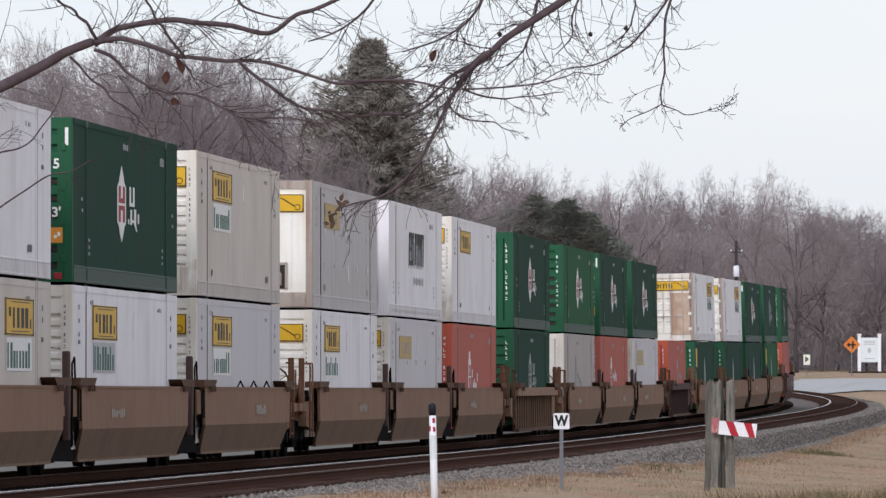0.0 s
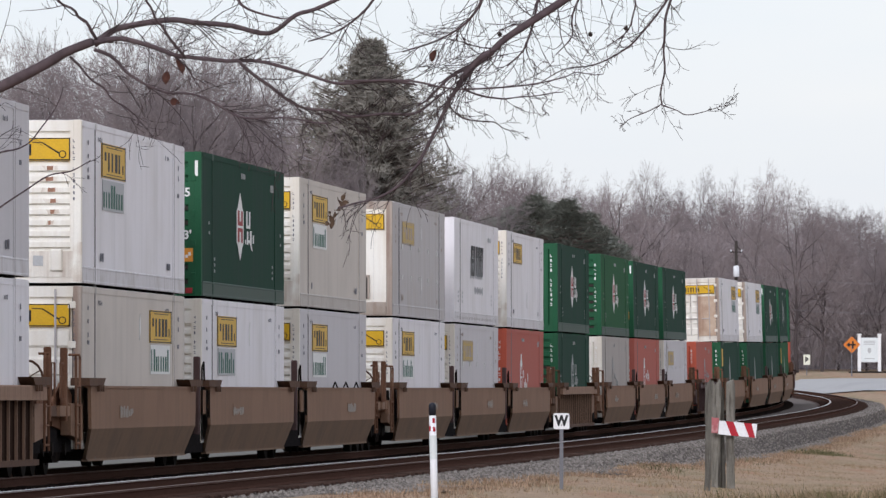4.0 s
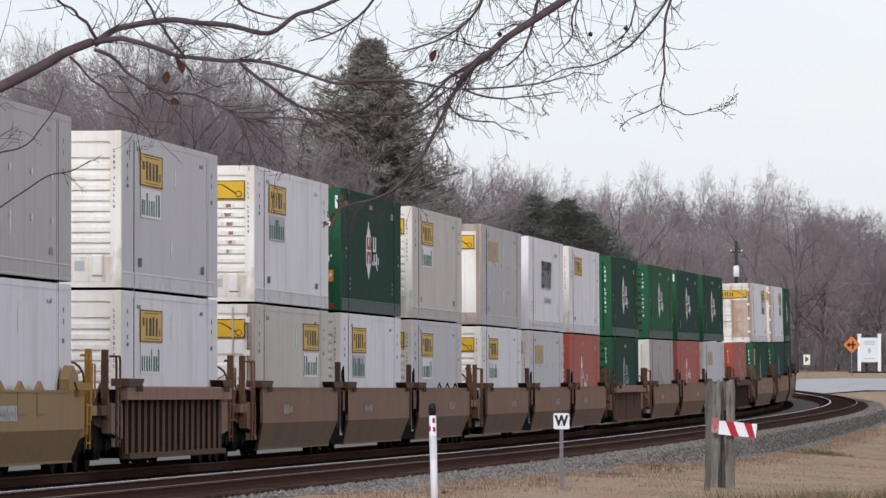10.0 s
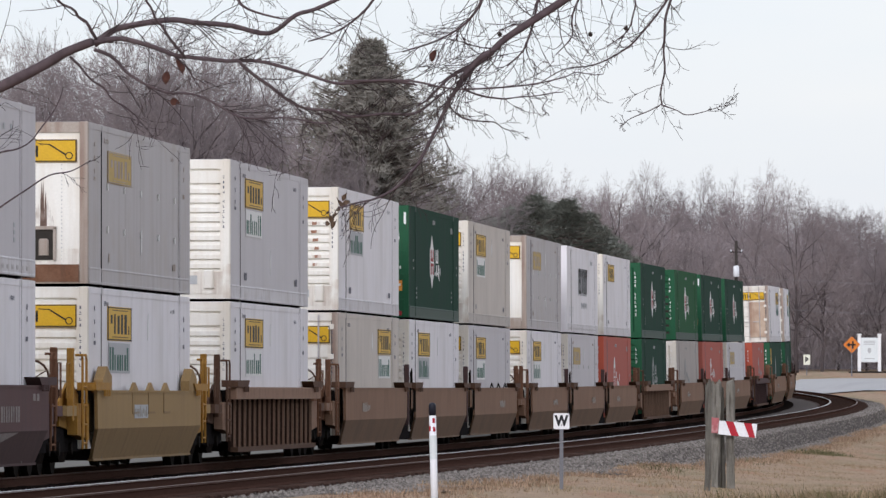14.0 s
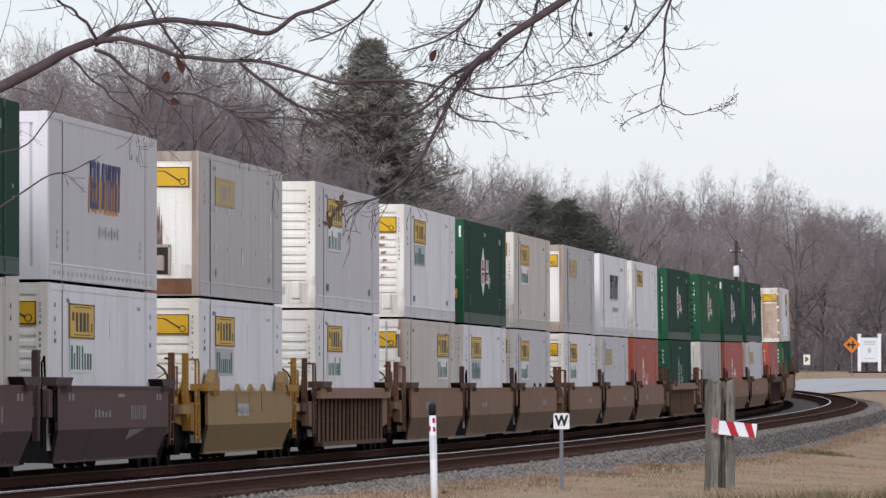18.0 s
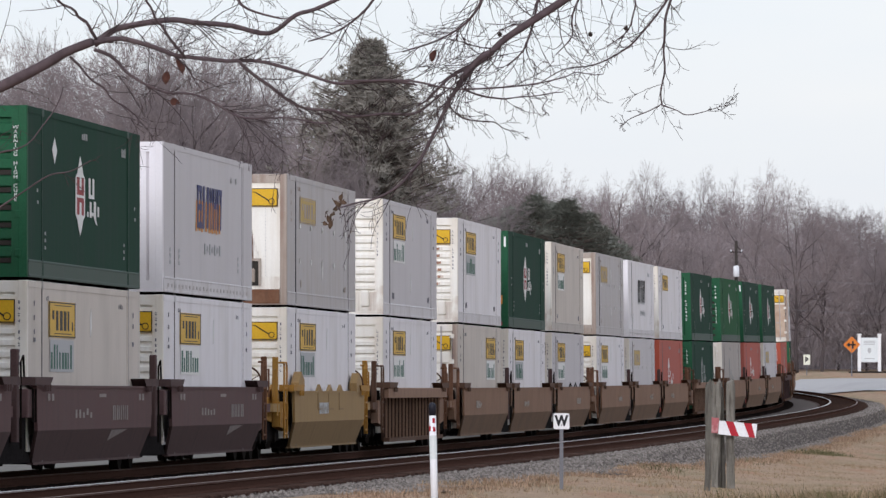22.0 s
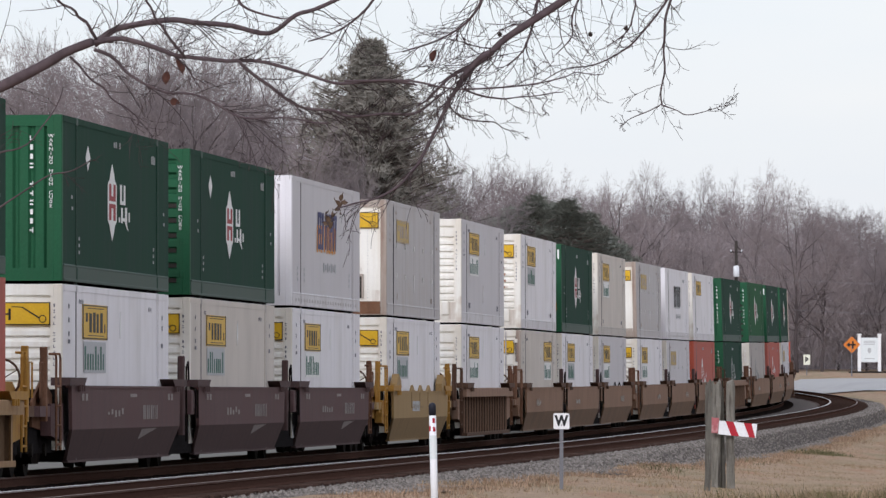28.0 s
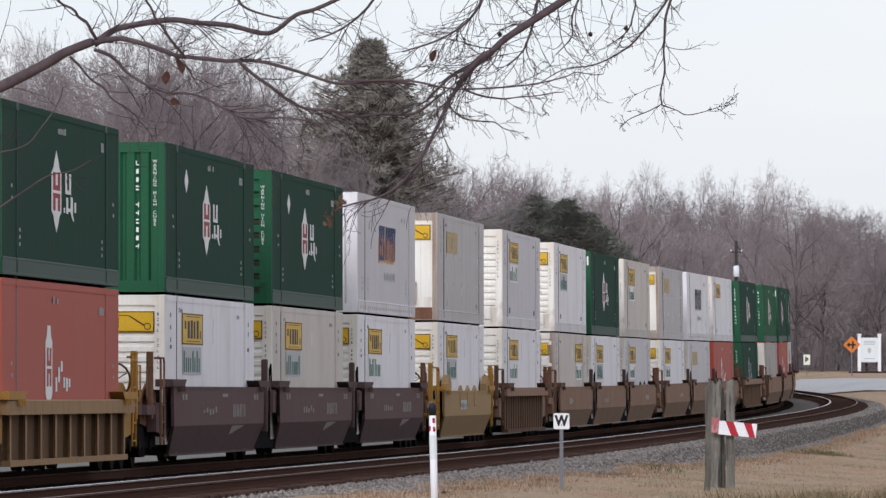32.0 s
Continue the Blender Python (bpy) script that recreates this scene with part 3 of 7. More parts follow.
def container(name, label, side, end, style, decor, length=16.15, rail=None, seed=0, height=TALL, soot=False, rusty=False):
    """A box of steel or aluminium with corner posts, rails, lifting posts, castings and its decals."""
    rnd = random.Random(seed)
    rail = rail or {M_white: M_white_rail, M_green: M_green_rail, M_green_mid: M_green_rail, M_lavender: M_white_rail, M_tan: M_tan_rail}.get(side, side)
    hl = length / 2
    root = new(name)
    tagged(root, label, "container", group="containers on the train")
    X = HALF_W
    z0, z1 = 0.015, height
    # right and left side sheets with shallow pressed panels
    for sx, nm in ((1, "side_panel"), (-1, "side_panel")):
        sh = Shape()
        xa, xb = (X - 0.06, X) if sx > 0 else (-X, -X + 0.06)
        sh.box(xa, xb, -hl + 0.16, hl - 0.16, z0 + 0.275, z1 - 0.11)
        part(nm, sh, side, root)
        lo = Shape().box(xa - 0.0, xb + (0.012 if sx > 0 else 0), -hl + 0.1, hl - 0.1, z0 + 0.004, z0 + 0.28)
        part("bottom_rail", lo, rail, root)
        if sx > 0:
            # a rolled lip where the sheet meets the rail, and a lower flange
            ring = [(X, z0 + 0.30), (X + 0.017, z0 + 0.285), (X + 0.017, z0 + 0.262), (X, z0 + 0.245)]
            part("rail_lip", Shape().prism(ring, "y", -hl + 0.17, hl - 0.17), rail, root)
            sh = Shape()
            ring = [(X + 0.012, z0 + 0.05), (X + 0.018, z0 + 0.04), (X + 0.018, z0 + 0.006), (X + 0.012, z0 + 0.006)]
            part("rail_flange", sh.prism(ring, "y", -hl + 0.17, hl - 0.17), rail, root)
        hi = Shape().box(xa, xb + (0.010 if sx > 0 else 0), -hl + 0.1, hl - 0.1, z1 - 0.115, z1 - 0.005)
        part("top_rail", hi, rail if style == "old" else side, root)
    # the rounded roof edge: broken lengths, white on pale boxes as painted highlight
    edge, y = Shape(), -hl + 0.2
    while y < hl - 0.3:
        e = min(hl - 0.2, y + rnd.uniform(1.5, 6.0))
        edge.prism([(X + 0.009, z1 - 0.050), (X - 0.022, z1 + 0.002), (X - 0.05, z1 - 0.03)], "y", y, e)
        y = e + rnd.uniform(0.1, 0.9)
    part("roof_edge", edge, side if side in (M_green, M_green_mid, M_red) else M_decal_white, root)
    roof = Shape()
    m = 18
    for i in range(m):
        y0 = -hl + 0.1 + (length - 0.2) * i / m
        roof.box(-X + 0.03, X - 0.03, y0 + 0.02, y0 + (length - 0.2) / m - 0.02, z1 - 0.06, z1 - 0.002)
    roof.box(-X + 0.03, X - 0.03, -hl + 0.1, hl - 0.1, z1 - 0.09, z1 - 0.02)
    part("roof", roof, side, root)
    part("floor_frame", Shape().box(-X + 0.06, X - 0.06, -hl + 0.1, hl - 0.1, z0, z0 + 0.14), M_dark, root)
    # corner posts at the four corners
    post_m = M_browned if style == "old" else end
    for y in (-hl, hl - 0.17):
        for xa in (-X, X - 0.15):
            part("corner_post", Shape().block(xa, xa + 0.15, y, y + 0.17, z0, z1, 0.012), side if y > 0 else M_browned if style == "doors" else post_m, root)
    # the lifting posts, forty feet apart
    if length > 13:
        for y in (-6.10, 6.10):
            sh = Shape().box(X, X + 0.014, y - 0.085, y + 0.085, z0 + 0.02, z1 - 0.02)
            part("lifting_post", sh, side, root)
            sh = Shape().box(X + 0.001, X + 0.017, y + 0.085 * (1 if y > 0 else -1) - 0.018, y + 0.085 * (1 if y > 0 else -1) + 0.018, z0 - 0.2, z1 - 0.02)
            part("post_seam", sh, M_green_rail if side in (M_green, M_green_mid) else M_seam if style != "old" else M_ink, root)
            part("casting", Shape().block(X - 0.16, X + 0.016, y - 0.16, y + 0.16, z1 - 0.13, z1 + 0.004, 0.01), rail, root)
    feet = (-6.10, 6.10) if length > 13 else (-hl + 0.1, hl - 0.1)
    for y in feet:
        for xa in (-X + 0.01, X - 0.2):
            part("foot_casting", Shape().block(xa, xa + 0.19, y - 0.18, y + 0.18, -0.037, 0.13, 0.01), M_dark, root)
    # the rear end, which faces back along the line
    ye = -hl
    part("end_header", Shape().box(-X + 0.15, X - 0.15, ye + 0.01, ye + 0.15, z1 - 0.2, z1 - 0.01), post_m, root)
    part("end_sill", Shape().box(-X + 0.15, X - 0.15, ye + 0.01, ye + 0.15, z0, z0 + 0.22), post_m, root)
    part("front_end", Shape().box(-X + 0.13, X - 0.13, hl - 0.12, hl - 0.03, z0, z1 - 0.01), side, root)
    if style == "ribs":
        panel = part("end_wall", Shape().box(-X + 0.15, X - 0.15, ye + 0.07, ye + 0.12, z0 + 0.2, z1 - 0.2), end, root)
        k = 10
        step = (z1 - z0 - 0.95) / k
        for i in range(k):
            za = z0 + 0.62 + i * step
            ring = [(ye + 0.075, za), (ye + 0.002, za + 0.012), (ye + 0.002, za + step * 0.5), (ye + 0.075, za + step * 0.93)]
            if i == k - 1:
                ring = [(ye + 0.075, za), (ye + 0.002, za + 0.03), (ye + 0.002, za + step + 0.08), (ye + 0.075, za + step + 0.1)]
            part("rib", Shape().prism(ring, "x", -X + 0.17, X - 0.20), end, panel)
            if rusty and 1 < i < 9:
                # rust that has run down over the ribs from one spot
                w = (0.05, 0.08, 0.11, 0.13, 0.14, 0.12, 0.08)[i - 2]
                for skin, f, dy in ((M_blotched, 1.4, 0.0015), (M_rustrun, 0.5, -0.0005)):
                    xc = 0.76 + rnd.uniform(-0.04, 0.04)
                    lo, hi = za + 0.014, za + step * 0.5
                    ring = [(xc - w * f * rnd.uniform(0.6, 1.1), lo), (xc + w * f * rnd.uniform(0.6, 1.1), lo + 0.01), (xc + w * f * rnd.uniform(0.6, 1.1), hi), (xc, hi - 0.01), (xc - w * f * rnd.uniform(0.6, 1.1), hi)]
                    part("rust_patch", Shape().prism(ring, "y", ye + dy - 0.002, ye + 0.004), skin, panel)
        part("end_margin", Shape().box(X - 0.205, X - 0.14, ye + 0.004, ye + 0.1, z0 + 0.2, z1 - 0.19), end, root)
        if end is M_bright:
            part("kick_plate", Shape().box(-X + 0.16, X - 0.145, ye - 0.003, ye + 0.08, z0 + 0.10, z0 + 0.56), M_blotched, panel, "rust-blotched lower sheet")
            part("post_foot", Shape().box(X - 0.152, X + 0.003, ye - 0.004, ye + 0.12, z0 + 0.02, z0 + 0.72), M_blotched, root)
        part("vent_box", Shape().block(X - 0.55, X - 0.33, ye - 0.06, ye + 0.08, z0 + 0.22, z0 + 0.60, 0.03), end if end is not M_green_end else M_green_rail, root)
        part("data_plate", Shape().box(X - 0.86, X - 0.68, ye - 0.010, ye + 0.06, z0 + 0.3, z0 + 0.48), M_decal_grey, root)
    elif style == "louvre":
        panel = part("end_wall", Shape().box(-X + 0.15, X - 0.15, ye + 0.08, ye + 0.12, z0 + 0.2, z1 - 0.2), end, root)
        k = 8
        for i in range(k):
            za = z0 + 0.3 + i * 0.295
            sh = Shape().prism([(ye + 0.085, za), (ye + 0.0, za + 0.05), (ye + 0.0, za + 0.2), (ye + 0.085, za + 0.235)], "x", -X + 0.2, X - 0.26)
            part("rib", sh, end, panel)
            if i < 6:
                part("vent_slot", Shape().box(-X + 0.25, X - 0.27, ye + 0.025, ye + 0.09, za - 0.062, za + 0.02), M_hole, panel)
        part("end_margin", Shape().box(X - 0.265, X - 0.14, ye + 0.004, ye + 0.1, z0 + 0.2, z1 - 0.19), end, root)
        for z in (0.35, 1.0, 1.6, 2.3):
            part("hinge", Shape().block(X - 0.21, X - 0.11, ye - 0.02, ye + 0.02, z0 + z, z0 + z + 0.12, 0.01), end, root)
    elif style == "corrugated":
        panel = part("end_wall", Shape().box(-X + 0.15, X - 0.15, ye + 0.085, ye + 0.12, z0 + 0.2, z1 - 0.2), end, root)
        k = 8
        for i in range(k):
            xa = -X + 0.18 + i * (2 * X - 0.42) / k
            sh = Shape().prism([(xa, ye + 0.09), (xa + 0.05, ye + 0.025), (xa + 0.19, ye + 0.025), (xa + 0.24, ye + 0.09)], "z", z0 + 0.21, z1 - 0.2)
            part("rib", sh, end, panel)
        part("end_margin", Shape().box(X - 0.26, X - 0.14, ye + 0.006, ye + 0.1, z0 + 0.2, z1 - 0.19), end, root)
    elif style == "old":
        panel = part("end_wall", Shape().box(-X + 0.15, X - 0.15, ye + 0.03, ye + 0.12, z0 + 0.2, z1 - 0.2), end, root)
        sh = Shape()
        for xa in (-0.75, -0.2, 0.35, 0.82):
            for i in range(32):
                sh.box(xa, xa + 0.018, ye + 0.02, ye + 0.03, z0 + 0.28 + i * 0.07, z0 + 0.298 + i * 0.07)
        part("rivets", sh, M_decal_grey, panel)
        box = part("valve_recess", Shape().box(0.28, 0.33, ye - 0.03, ye + 0.04, z0 + 0.42, z0 + 1.0).box(0.68, 0.73, ye - 0.03, ye + 0.04, z0 + 0.42, z0 + 1.0).box(0.28, 0.73, ye - 0.03, ye + 0.04, z0 + 0.96, z0 + 1.02), M_browned, root)
        part("recess_back", Shape().box(0.33, 0.68, ye + 0.005, ye + 0.035, z0 + 0.42, z0 + 0.97), M_hole, box)
        part("valve", Shape().block(0.42, 0.6, ye - 0.03, ye + 0.03, z0 + 0.5, z0 + 0.8, 0.03), M_browned, box)
        if soot:
            # soot that has licked up from the recess in narrow tongues
            for k in range(9):
                xc = 0.33 + 0.042 * k + rnd.uniform(-0.012, 0.012)
                tall = (0.22, 0.34, 0.52, 0.78, 0.95, 0.70, 0.48, 0.36, 0.20)[k] * rnd.uniform(0.85, 1.1)
                w = rnd.uniform(0.022, 0.034)
                skin = M_soot if 2 < k < 6 else M_soot_run
                ring = [(xc - w, z0 + 1.02), (xc + w, z0 + 1.02), (xc + w * 0.8, z0 + 1.02 + tall * 0.5), (xc + 0.004, z0 + 1.02 + tall), (xc - w * 0.7, z0 + 1.02 + tall * 0.6)]
                part("soot_stain", Shape().prism(ring, "y", ye + 0.022 + 0.0007 * k, ye + 0.031), skin, root, "brown soot streak above the recess")
            part("rust_foot", Shape().box(-X + 0.16, X - 0.16, ye + 0.020, ye + 0.028, z0 + 0.34, z0 + 0.62), M_blotched, root)
        part("sill_plate", Shape().box(-X + 0.16, X - 0.16, ye - 0.012, ye + 0.05, z0 + 0.03, z0 + 0.34), M_end_rust if soot else M_browned, root)
    elif style == "doors":
        for xa, xb in ((-X + 0.16, -0.01), (0.01, X - 0.16)):
            door = part("door", Shape().box(xa, xb, ye + 0.05, ye + 0.11, z0 + 0.16, z1 - 0.14), end, root)
            for i in range(5):
                za = z0 + 0.28 + i * 0.5
                part("pressing", Shape().prism([(ye + 0.055, za), (ye + 0.015, za + 0.05), (ye + 0.015, za + 0.30), (ye + 0.055, za + 0.36)], "x", xa + 0.06, xb - 0.06), end, door)
            for xr in (xa + 0.3, xb - 0.3):
                part("lock_rod", Shape().tube([(xr, ye - 0.015, z0 + 0.1), (xr, ye - 0.015, z1 - 0.06)], [0.022, 0.022], 6), M_steel, door)
                part("handle", Shape().box(xr - 0.03, xr + 0.35 * (1 if xr < 0 else -1), ye - 0.04, ye - 0.01, z0 + 1.02, z0 + 1.06), M_steel, door)
        for z in (0.45, 1.1, 1.8, 2.5):
            part("hinge", Shape().block(X - 0.24, X - 0.1, ye - 0.015, ye + 0.06, z, z + 0.12, 0.01), end, root)
        if end is M_dirty:
            part("rust_run", Shape().box(0.30, X - 0.17, ye + 0.002, ye + 0.012, z0 + 0.25, z0 + 2.05), M_door_rust, root, "broad brown rust stain over the door")
        part("door_gap", Shape().box(X - 0.165, X - 0.14, ye + 0.03, ye + 0.05, z0 + 0.1, z1 - 0.1), M_hole, root)
    decor(root, rnd, hl, z0, z1)
    return root


def decor_parcel(plate=True, old=False, front=False, grey=True, end_plate=True, numbers=True, worn_logo=False):
    """Yellow carrier decal, a second decal below it, and small marks."""
    def build(root, rnd, hl, z0, z1):
        X = HALF_W + 0.008
        yellow = M_oldyellow if old else M_yellow
        ya = -hl + 10.2 if front else -hl + 2.8
        yb = ya + 3.6
        za, zb = z1 - 0.94, z1 - 0.32
        if old:
            za, zb = z1 - 1.02, z1 - 0.44
        d = part("side_decal", Shape().box(X, X + 0.006, ya, yb, za, zb), yellow, root, "yellow square decal with dark strokes")
        sh = Shape()
        w = yb - ya
        h = zb - za
        for y, e in ((ya + 0.02, 0.10), (yb - 0.12, 0.10)):
            sh.box(X + 0.007, X + 0.010, y, y + e, za, zb)
        for z in (za + 0.01, zb - 0.03):
            sh.box(X + 0.007, X + 0.010, ya, yb, z, z + 0.02)
        part("decal_border", sh, M_ink if not old else M_browned, d)
        sh = Shape()
        blocks(sh, X + 0.007, ya + w * 0.26, ya + w * 0.84, za + h * 0.20, za + h * 0.78, 2, rnd, low=0.94)
        sh.box(X + 0.007, X + 0.010, ya + w * 0.12, ya + w * 0.19, za + h * 0.5, za + h * 0.75)
        sh.box(X + 0.007, X + 0.010, ya + w * 0.86, ya + w * 0.90, za + h * 0.2, za + h * 0.45)
        for z in (za + h * 0.10, za + h * 0.88):
            sh.box(X + 0.007, X + 0.010, ya + w * 0.2, ya + w * 0.84, z, z + 0.014)
        part("decal_script", sh, M_ink if not old else M_browned, d)
        if not old and plate:
            pa, pb = z1 - 1.53, z1 - 0.98
            back = M_decal_grey if grey else M_decal_white
            d2 = part("lower_decal", Shape().box(X, X + 0.006, ya + 0.15, yb - 0.25, pa, pb), back, root, "pale decal with blurred green strokes")
            sh = Shape()
            blocks(sh, X + 0.007, ya + 0.25, yb - 0.35, pa + 0.05, pb - 0.08, 4, rnd, low=0.68)
            part("decal_script", sh, M_decal_green, d2)
        # small marks along the top and at the foot of the side
        sh = Shape()
        for z in (z1 - 0.42, z1 - 0.66, z1 - 0.9):
            sh.box(X, X + 0.005, -hl + 0.85, -hl + 0.95, z, z + 0.08)
        sh.box(X, X + 0.005, -hl + 0.8, -hl + 1.05, z1 - 1.03, z1 - 0.96)
        stroke_row(sh, -hl + 2.3, 0.17, z1 - 0.32, 4, rnd)
        stroke_row(sh, hl - 3.4, 0.17, z1 - 0.36, 4, rnd)
        for z in (z1 - 0.5, z1 - 0.7):
            sh.box(X, X + 0.005, hl - 1.2, hl - 1.1, z, z + 0.09)
        sh.box(X, X + 0.005, hl - 1.3, hl - 1.05, z1 - 1.03, z1 - 0.95)
        stroke_row(sh, -hl + 2.6, 0.3, z0 + 0.42, 2, rnd, h=0.16, w=0.2)
        stroke_row(sh, hl - 3.1, 0.3, z0 + 0.42, 2, rnd, h=0.16, w=0.2)
        part("side_script", sh, M_pencil if not old else M_browned, root)
        for zc, hh in ((z0 + 0.62, 0.5), (z1 - 0.9, 0.5)):
            if rnd.random() < 0.75:
                y = rnd.uniform(-0.5, 1.0)
                part("scuff", Shape().prism([(y, zc), (y + 0.16, zc + hh * 0.3), (y + 0.12, zc + hh), (y - 0.03, zc + hh * 0.6)], "x", X - 0.004, X + 0.003), M_decal_white, root, "bright scrape in the paint")
        if old:
            sh = Shape()
            for z in (z0 + 0.95, z0 + 1.72):
                for y in (-5.3, -2.8, -0.2, 2.6, 5.3):
                    sh.box(X, X + 0.02, y - 0.06, y + 0.06, z, z + 0.12)
            part("side_clips", sh, M_decal_white, root, "small bright metal clips")
        # the rear end
        if end_plate:
            ye = -hl
            d = part("end_decal", Shape().box(-0.57, 1.10, ye - 0.012, ye + 0.06, z1 - 0.72, z1 - 0.32), M_yellow, root, "yellow plate with dark shapes")
            sh = Shape()
            for z in (z1 - 0.715, z1 - 0.34):
                sh.box(-0.57, 1.10, ye - 0.016, ye - 0.012, z, z + 0.018)
            for x in (-0.57, 1.08):
                sh.box(x, x + 0.02, ye - 0.016, ye - 0.012, z1 - 0.72, z1 - 0.32)
            for i in range(4):
                sh.box(-0.47 + i * 0.24, -0.42 + i * 0.24, ye - 0.016, ye - 0.012, z1 - 0.63, z1 - 0.43)
                sh.box(-0.35 + i * 0.24, -0.31 + i * 0.24, ye - 0.016, ye - 0.012, z1 - 0.63, z1 - 0.43)
                sh.box(-0.47 + i * 0.24, -0.31 + i * 0.24, ye - 0.016, ye - 0.012, z1 - 0.46 - 0.08 * (i % 2), z1 - 0.43 - 0.08 * (i % 2))
            sh.prism([(0.42, z1 - 0.405), (0.42, z1 - 0.39), (0.62, z1 - 0.40), (0.62, z1 - 0.415)], "y", ye - 0.016, ye - 0.012)
            sh.prism([(0.60, z1 - 0.415), (0.62, z1 - 0.40), (0.92, z1 - 0.585), (0.90, z1 - 0.605)], "y", ye - 0.016, ye - 0.012)
            for k in range(10):
                a, b = k * 0.628, (k + 1) * 0.628
                sh.prism([(0.965 + q * math.cos(c), z1 - 0.61 + q * math.sin(c)) for q, c in ((0.07, a), (0.07, b), (0.052, b), (0.052, a))], "y", ye - 0.016, ye - 0.012)
            part("decal_script", sh, M_ink, d)
        if numbers:
            sh = Shape()
            end_strokes(sh, HALF_W - 0.15, z1 - 0.40, 0.105, 4, rnd, -hl - 0.001, 0.034, 0.055)
            end_strokes(sh, HALF_W - 0.15, z1 - 0.90, 0.105, 6, rnd, -hl - 0.001, 0.034, 0.055)
            part("end_script", sh, M_pencil, root)
    return build


def decor_diamond(small=False, red_box=False, text=None, warn=False, sticker=False, faint=False, bars_end=True):
    """A tall white diamond with a coloured bar shape in it, and blocks beside it."""
    def build(root, rnd, hl, z0, z1):
        X = HALF_W + 0.008
        white = M_decal_faint if faint else M_decal_white
        yc = -hl + (6.1 if red_box else 7.1)
        zc = z0 + (1.42 if red_box else 1.51)
        if red_box:
            ring = [(yc - 0.45, zc - 0.44), (yc - 0.45, zc + 0.44), (yc - 0.26, zc + 0.54), (yc - 0.20, zc + 0.72), (yc + 0.20, zc + 0.72), (yc + 0.26, zc + 0.54), (yc + 0.45, zc + 0.44), (yc + 0.45, zc - 0.44), (yc + 0.26, zc - 0.56), (yc + 0.2, zc - 0.72), (yc - 0.2, zc - 0.72), (yc - 0.26, zc - 0.56)]
        else:
            ring = [(yc, zc - 0.69), (yc + 0.3, zc - 0.51), (yc + 0.38, zc - 0.42), (yc + 0.66, zc - 0.33), (yc + 0.66, zc + 0.33), (yc + 0.38, zc + 0.42), (yc + 0.3, zc + 0.51), (yc, zc + 0.71), (yc - 0.3, zc + 0.51), (yc - 0.38, zc + 0.42), (yc - 0.66, zc + 0.33), (yc - 0.66, zc - 0.33), (yc - 0.38, zc - 0.42), (yc - 0.3, zc - 0.51)]
        d = part("diamond_decal", Shape().prism(ring, "x", X, X + 0.005), white, root, "tall white diamond decal")
        sh = Shape()
        for a, b in ((-0.30, -0.08), (0.08, 0.30)) if red_box else ((-0.48, -0.16), (0.16, 0.48)):
            for c, e in ((-0.32, -0.02), (0.03, 0.34)):
                sh.box(X + 0.006, X + 0.009, yc + a, yc + b, zc + c, zc + e)
        sh.box(X + 0.006, X + 0.009, yc - 0.16, yc + 0.16, zc - 0.10, zc - 0.02)
        sh.box(X + 0.006, X + 0.009, yc - 0.16, yc + 0.16, zc + 0.03, zc + 0.12)
        part("decal_symbol", sh, M_decal_red if not (faint or red_box) else root.children[0].data.materials[0], d)
        sh = Shape()
        # an open letter-like shape and a block with a tail
        if red_box:
            for i in range(6):
                y = yc + 0.9 + i * 0.36
                a = zc + rnd.uniform(-0.42, 0.05)
                sh.box(X, X + 0.005, y, y + 0.22, a, a + rnd.uniform(0.12, 0.3))
        else:
            for a, b, c, e in ((1.2, 1.45, 0.06, 0.36), (1.75, 2.0, 0.06, 0.36), (1.2, 2.0, 0.0, 0.07), (1.35, 1.6, -0.34, -0.06), (1.95, 2.25, -0.34, -0.04), (1.6, 1.95, -0.30, -0.24), (1.0, 1.18, -0.33, -0.24), (2.5, 2.7, -0.30, -0.12)):
                sh.box(X, X + 0.005, yc + a, yc + b, zc + c, zc + e)
            sh.prism([(yc + 2.0, zc - 0.34), (yc + 2.25, zc - 0.34), (yc + 2.45, zc - 0.46), (yc + 2.25, zc - 0.44)], "x", X, X + 0.005)
        part("decal_motif", sh, white, root)
        sh = Shape()
        stroke_row(sh, yc + 0.2, 0.28, z1 - 0.36, 4, rnd, h=0.12, w=0.2)
        stroke_row(sh, hl - 3.0, 0.22, z1 - 0.5, 3, rnd, h=0.18, w=0.16)
        for y in (-hl + 1.2, hl - 1.0):
            sh.box(X, X + 0.005, y, y + 0.16, z0 + 1.45, z0 + 1.51)
            sh.box(X, X + 0.005, y + 0.05, y + 0.22, z0 + 1.25, z0 + 1.31)
        for y in (-5.85, 5.4):
            for z in (0.5, 0.62, 0.74):
                sh.box(X, X + 0.005, y, y + 0.16, z0 + z, z0 + z + 0.06)
        part("side_script", sh, M_decal_faint, root)
        if small:
            y, z = -hl + 3.55, z1 - 0.66
            part("small_diamond", Shape().prism([(y, z - 0.23), (y + 0.34, z), (y, z + 0.22), (y - 0.34, z)], "x", X, X + 0.005), white, root)
        ye = -hl
        if warn:
            column = "\n".join("WARNING HIGH CUBE")
            lettering("warning_script", column, 0.088, M_decal_white, root, Matrix.Translation((HALF_W - 0.19, ye - 0.026, z1 - 0.98)) @ Matrix.Rotation(radians(90), 4, 'X') @ Matrix.Diagonal((1.15, 1, 1, 1)), 0.86)
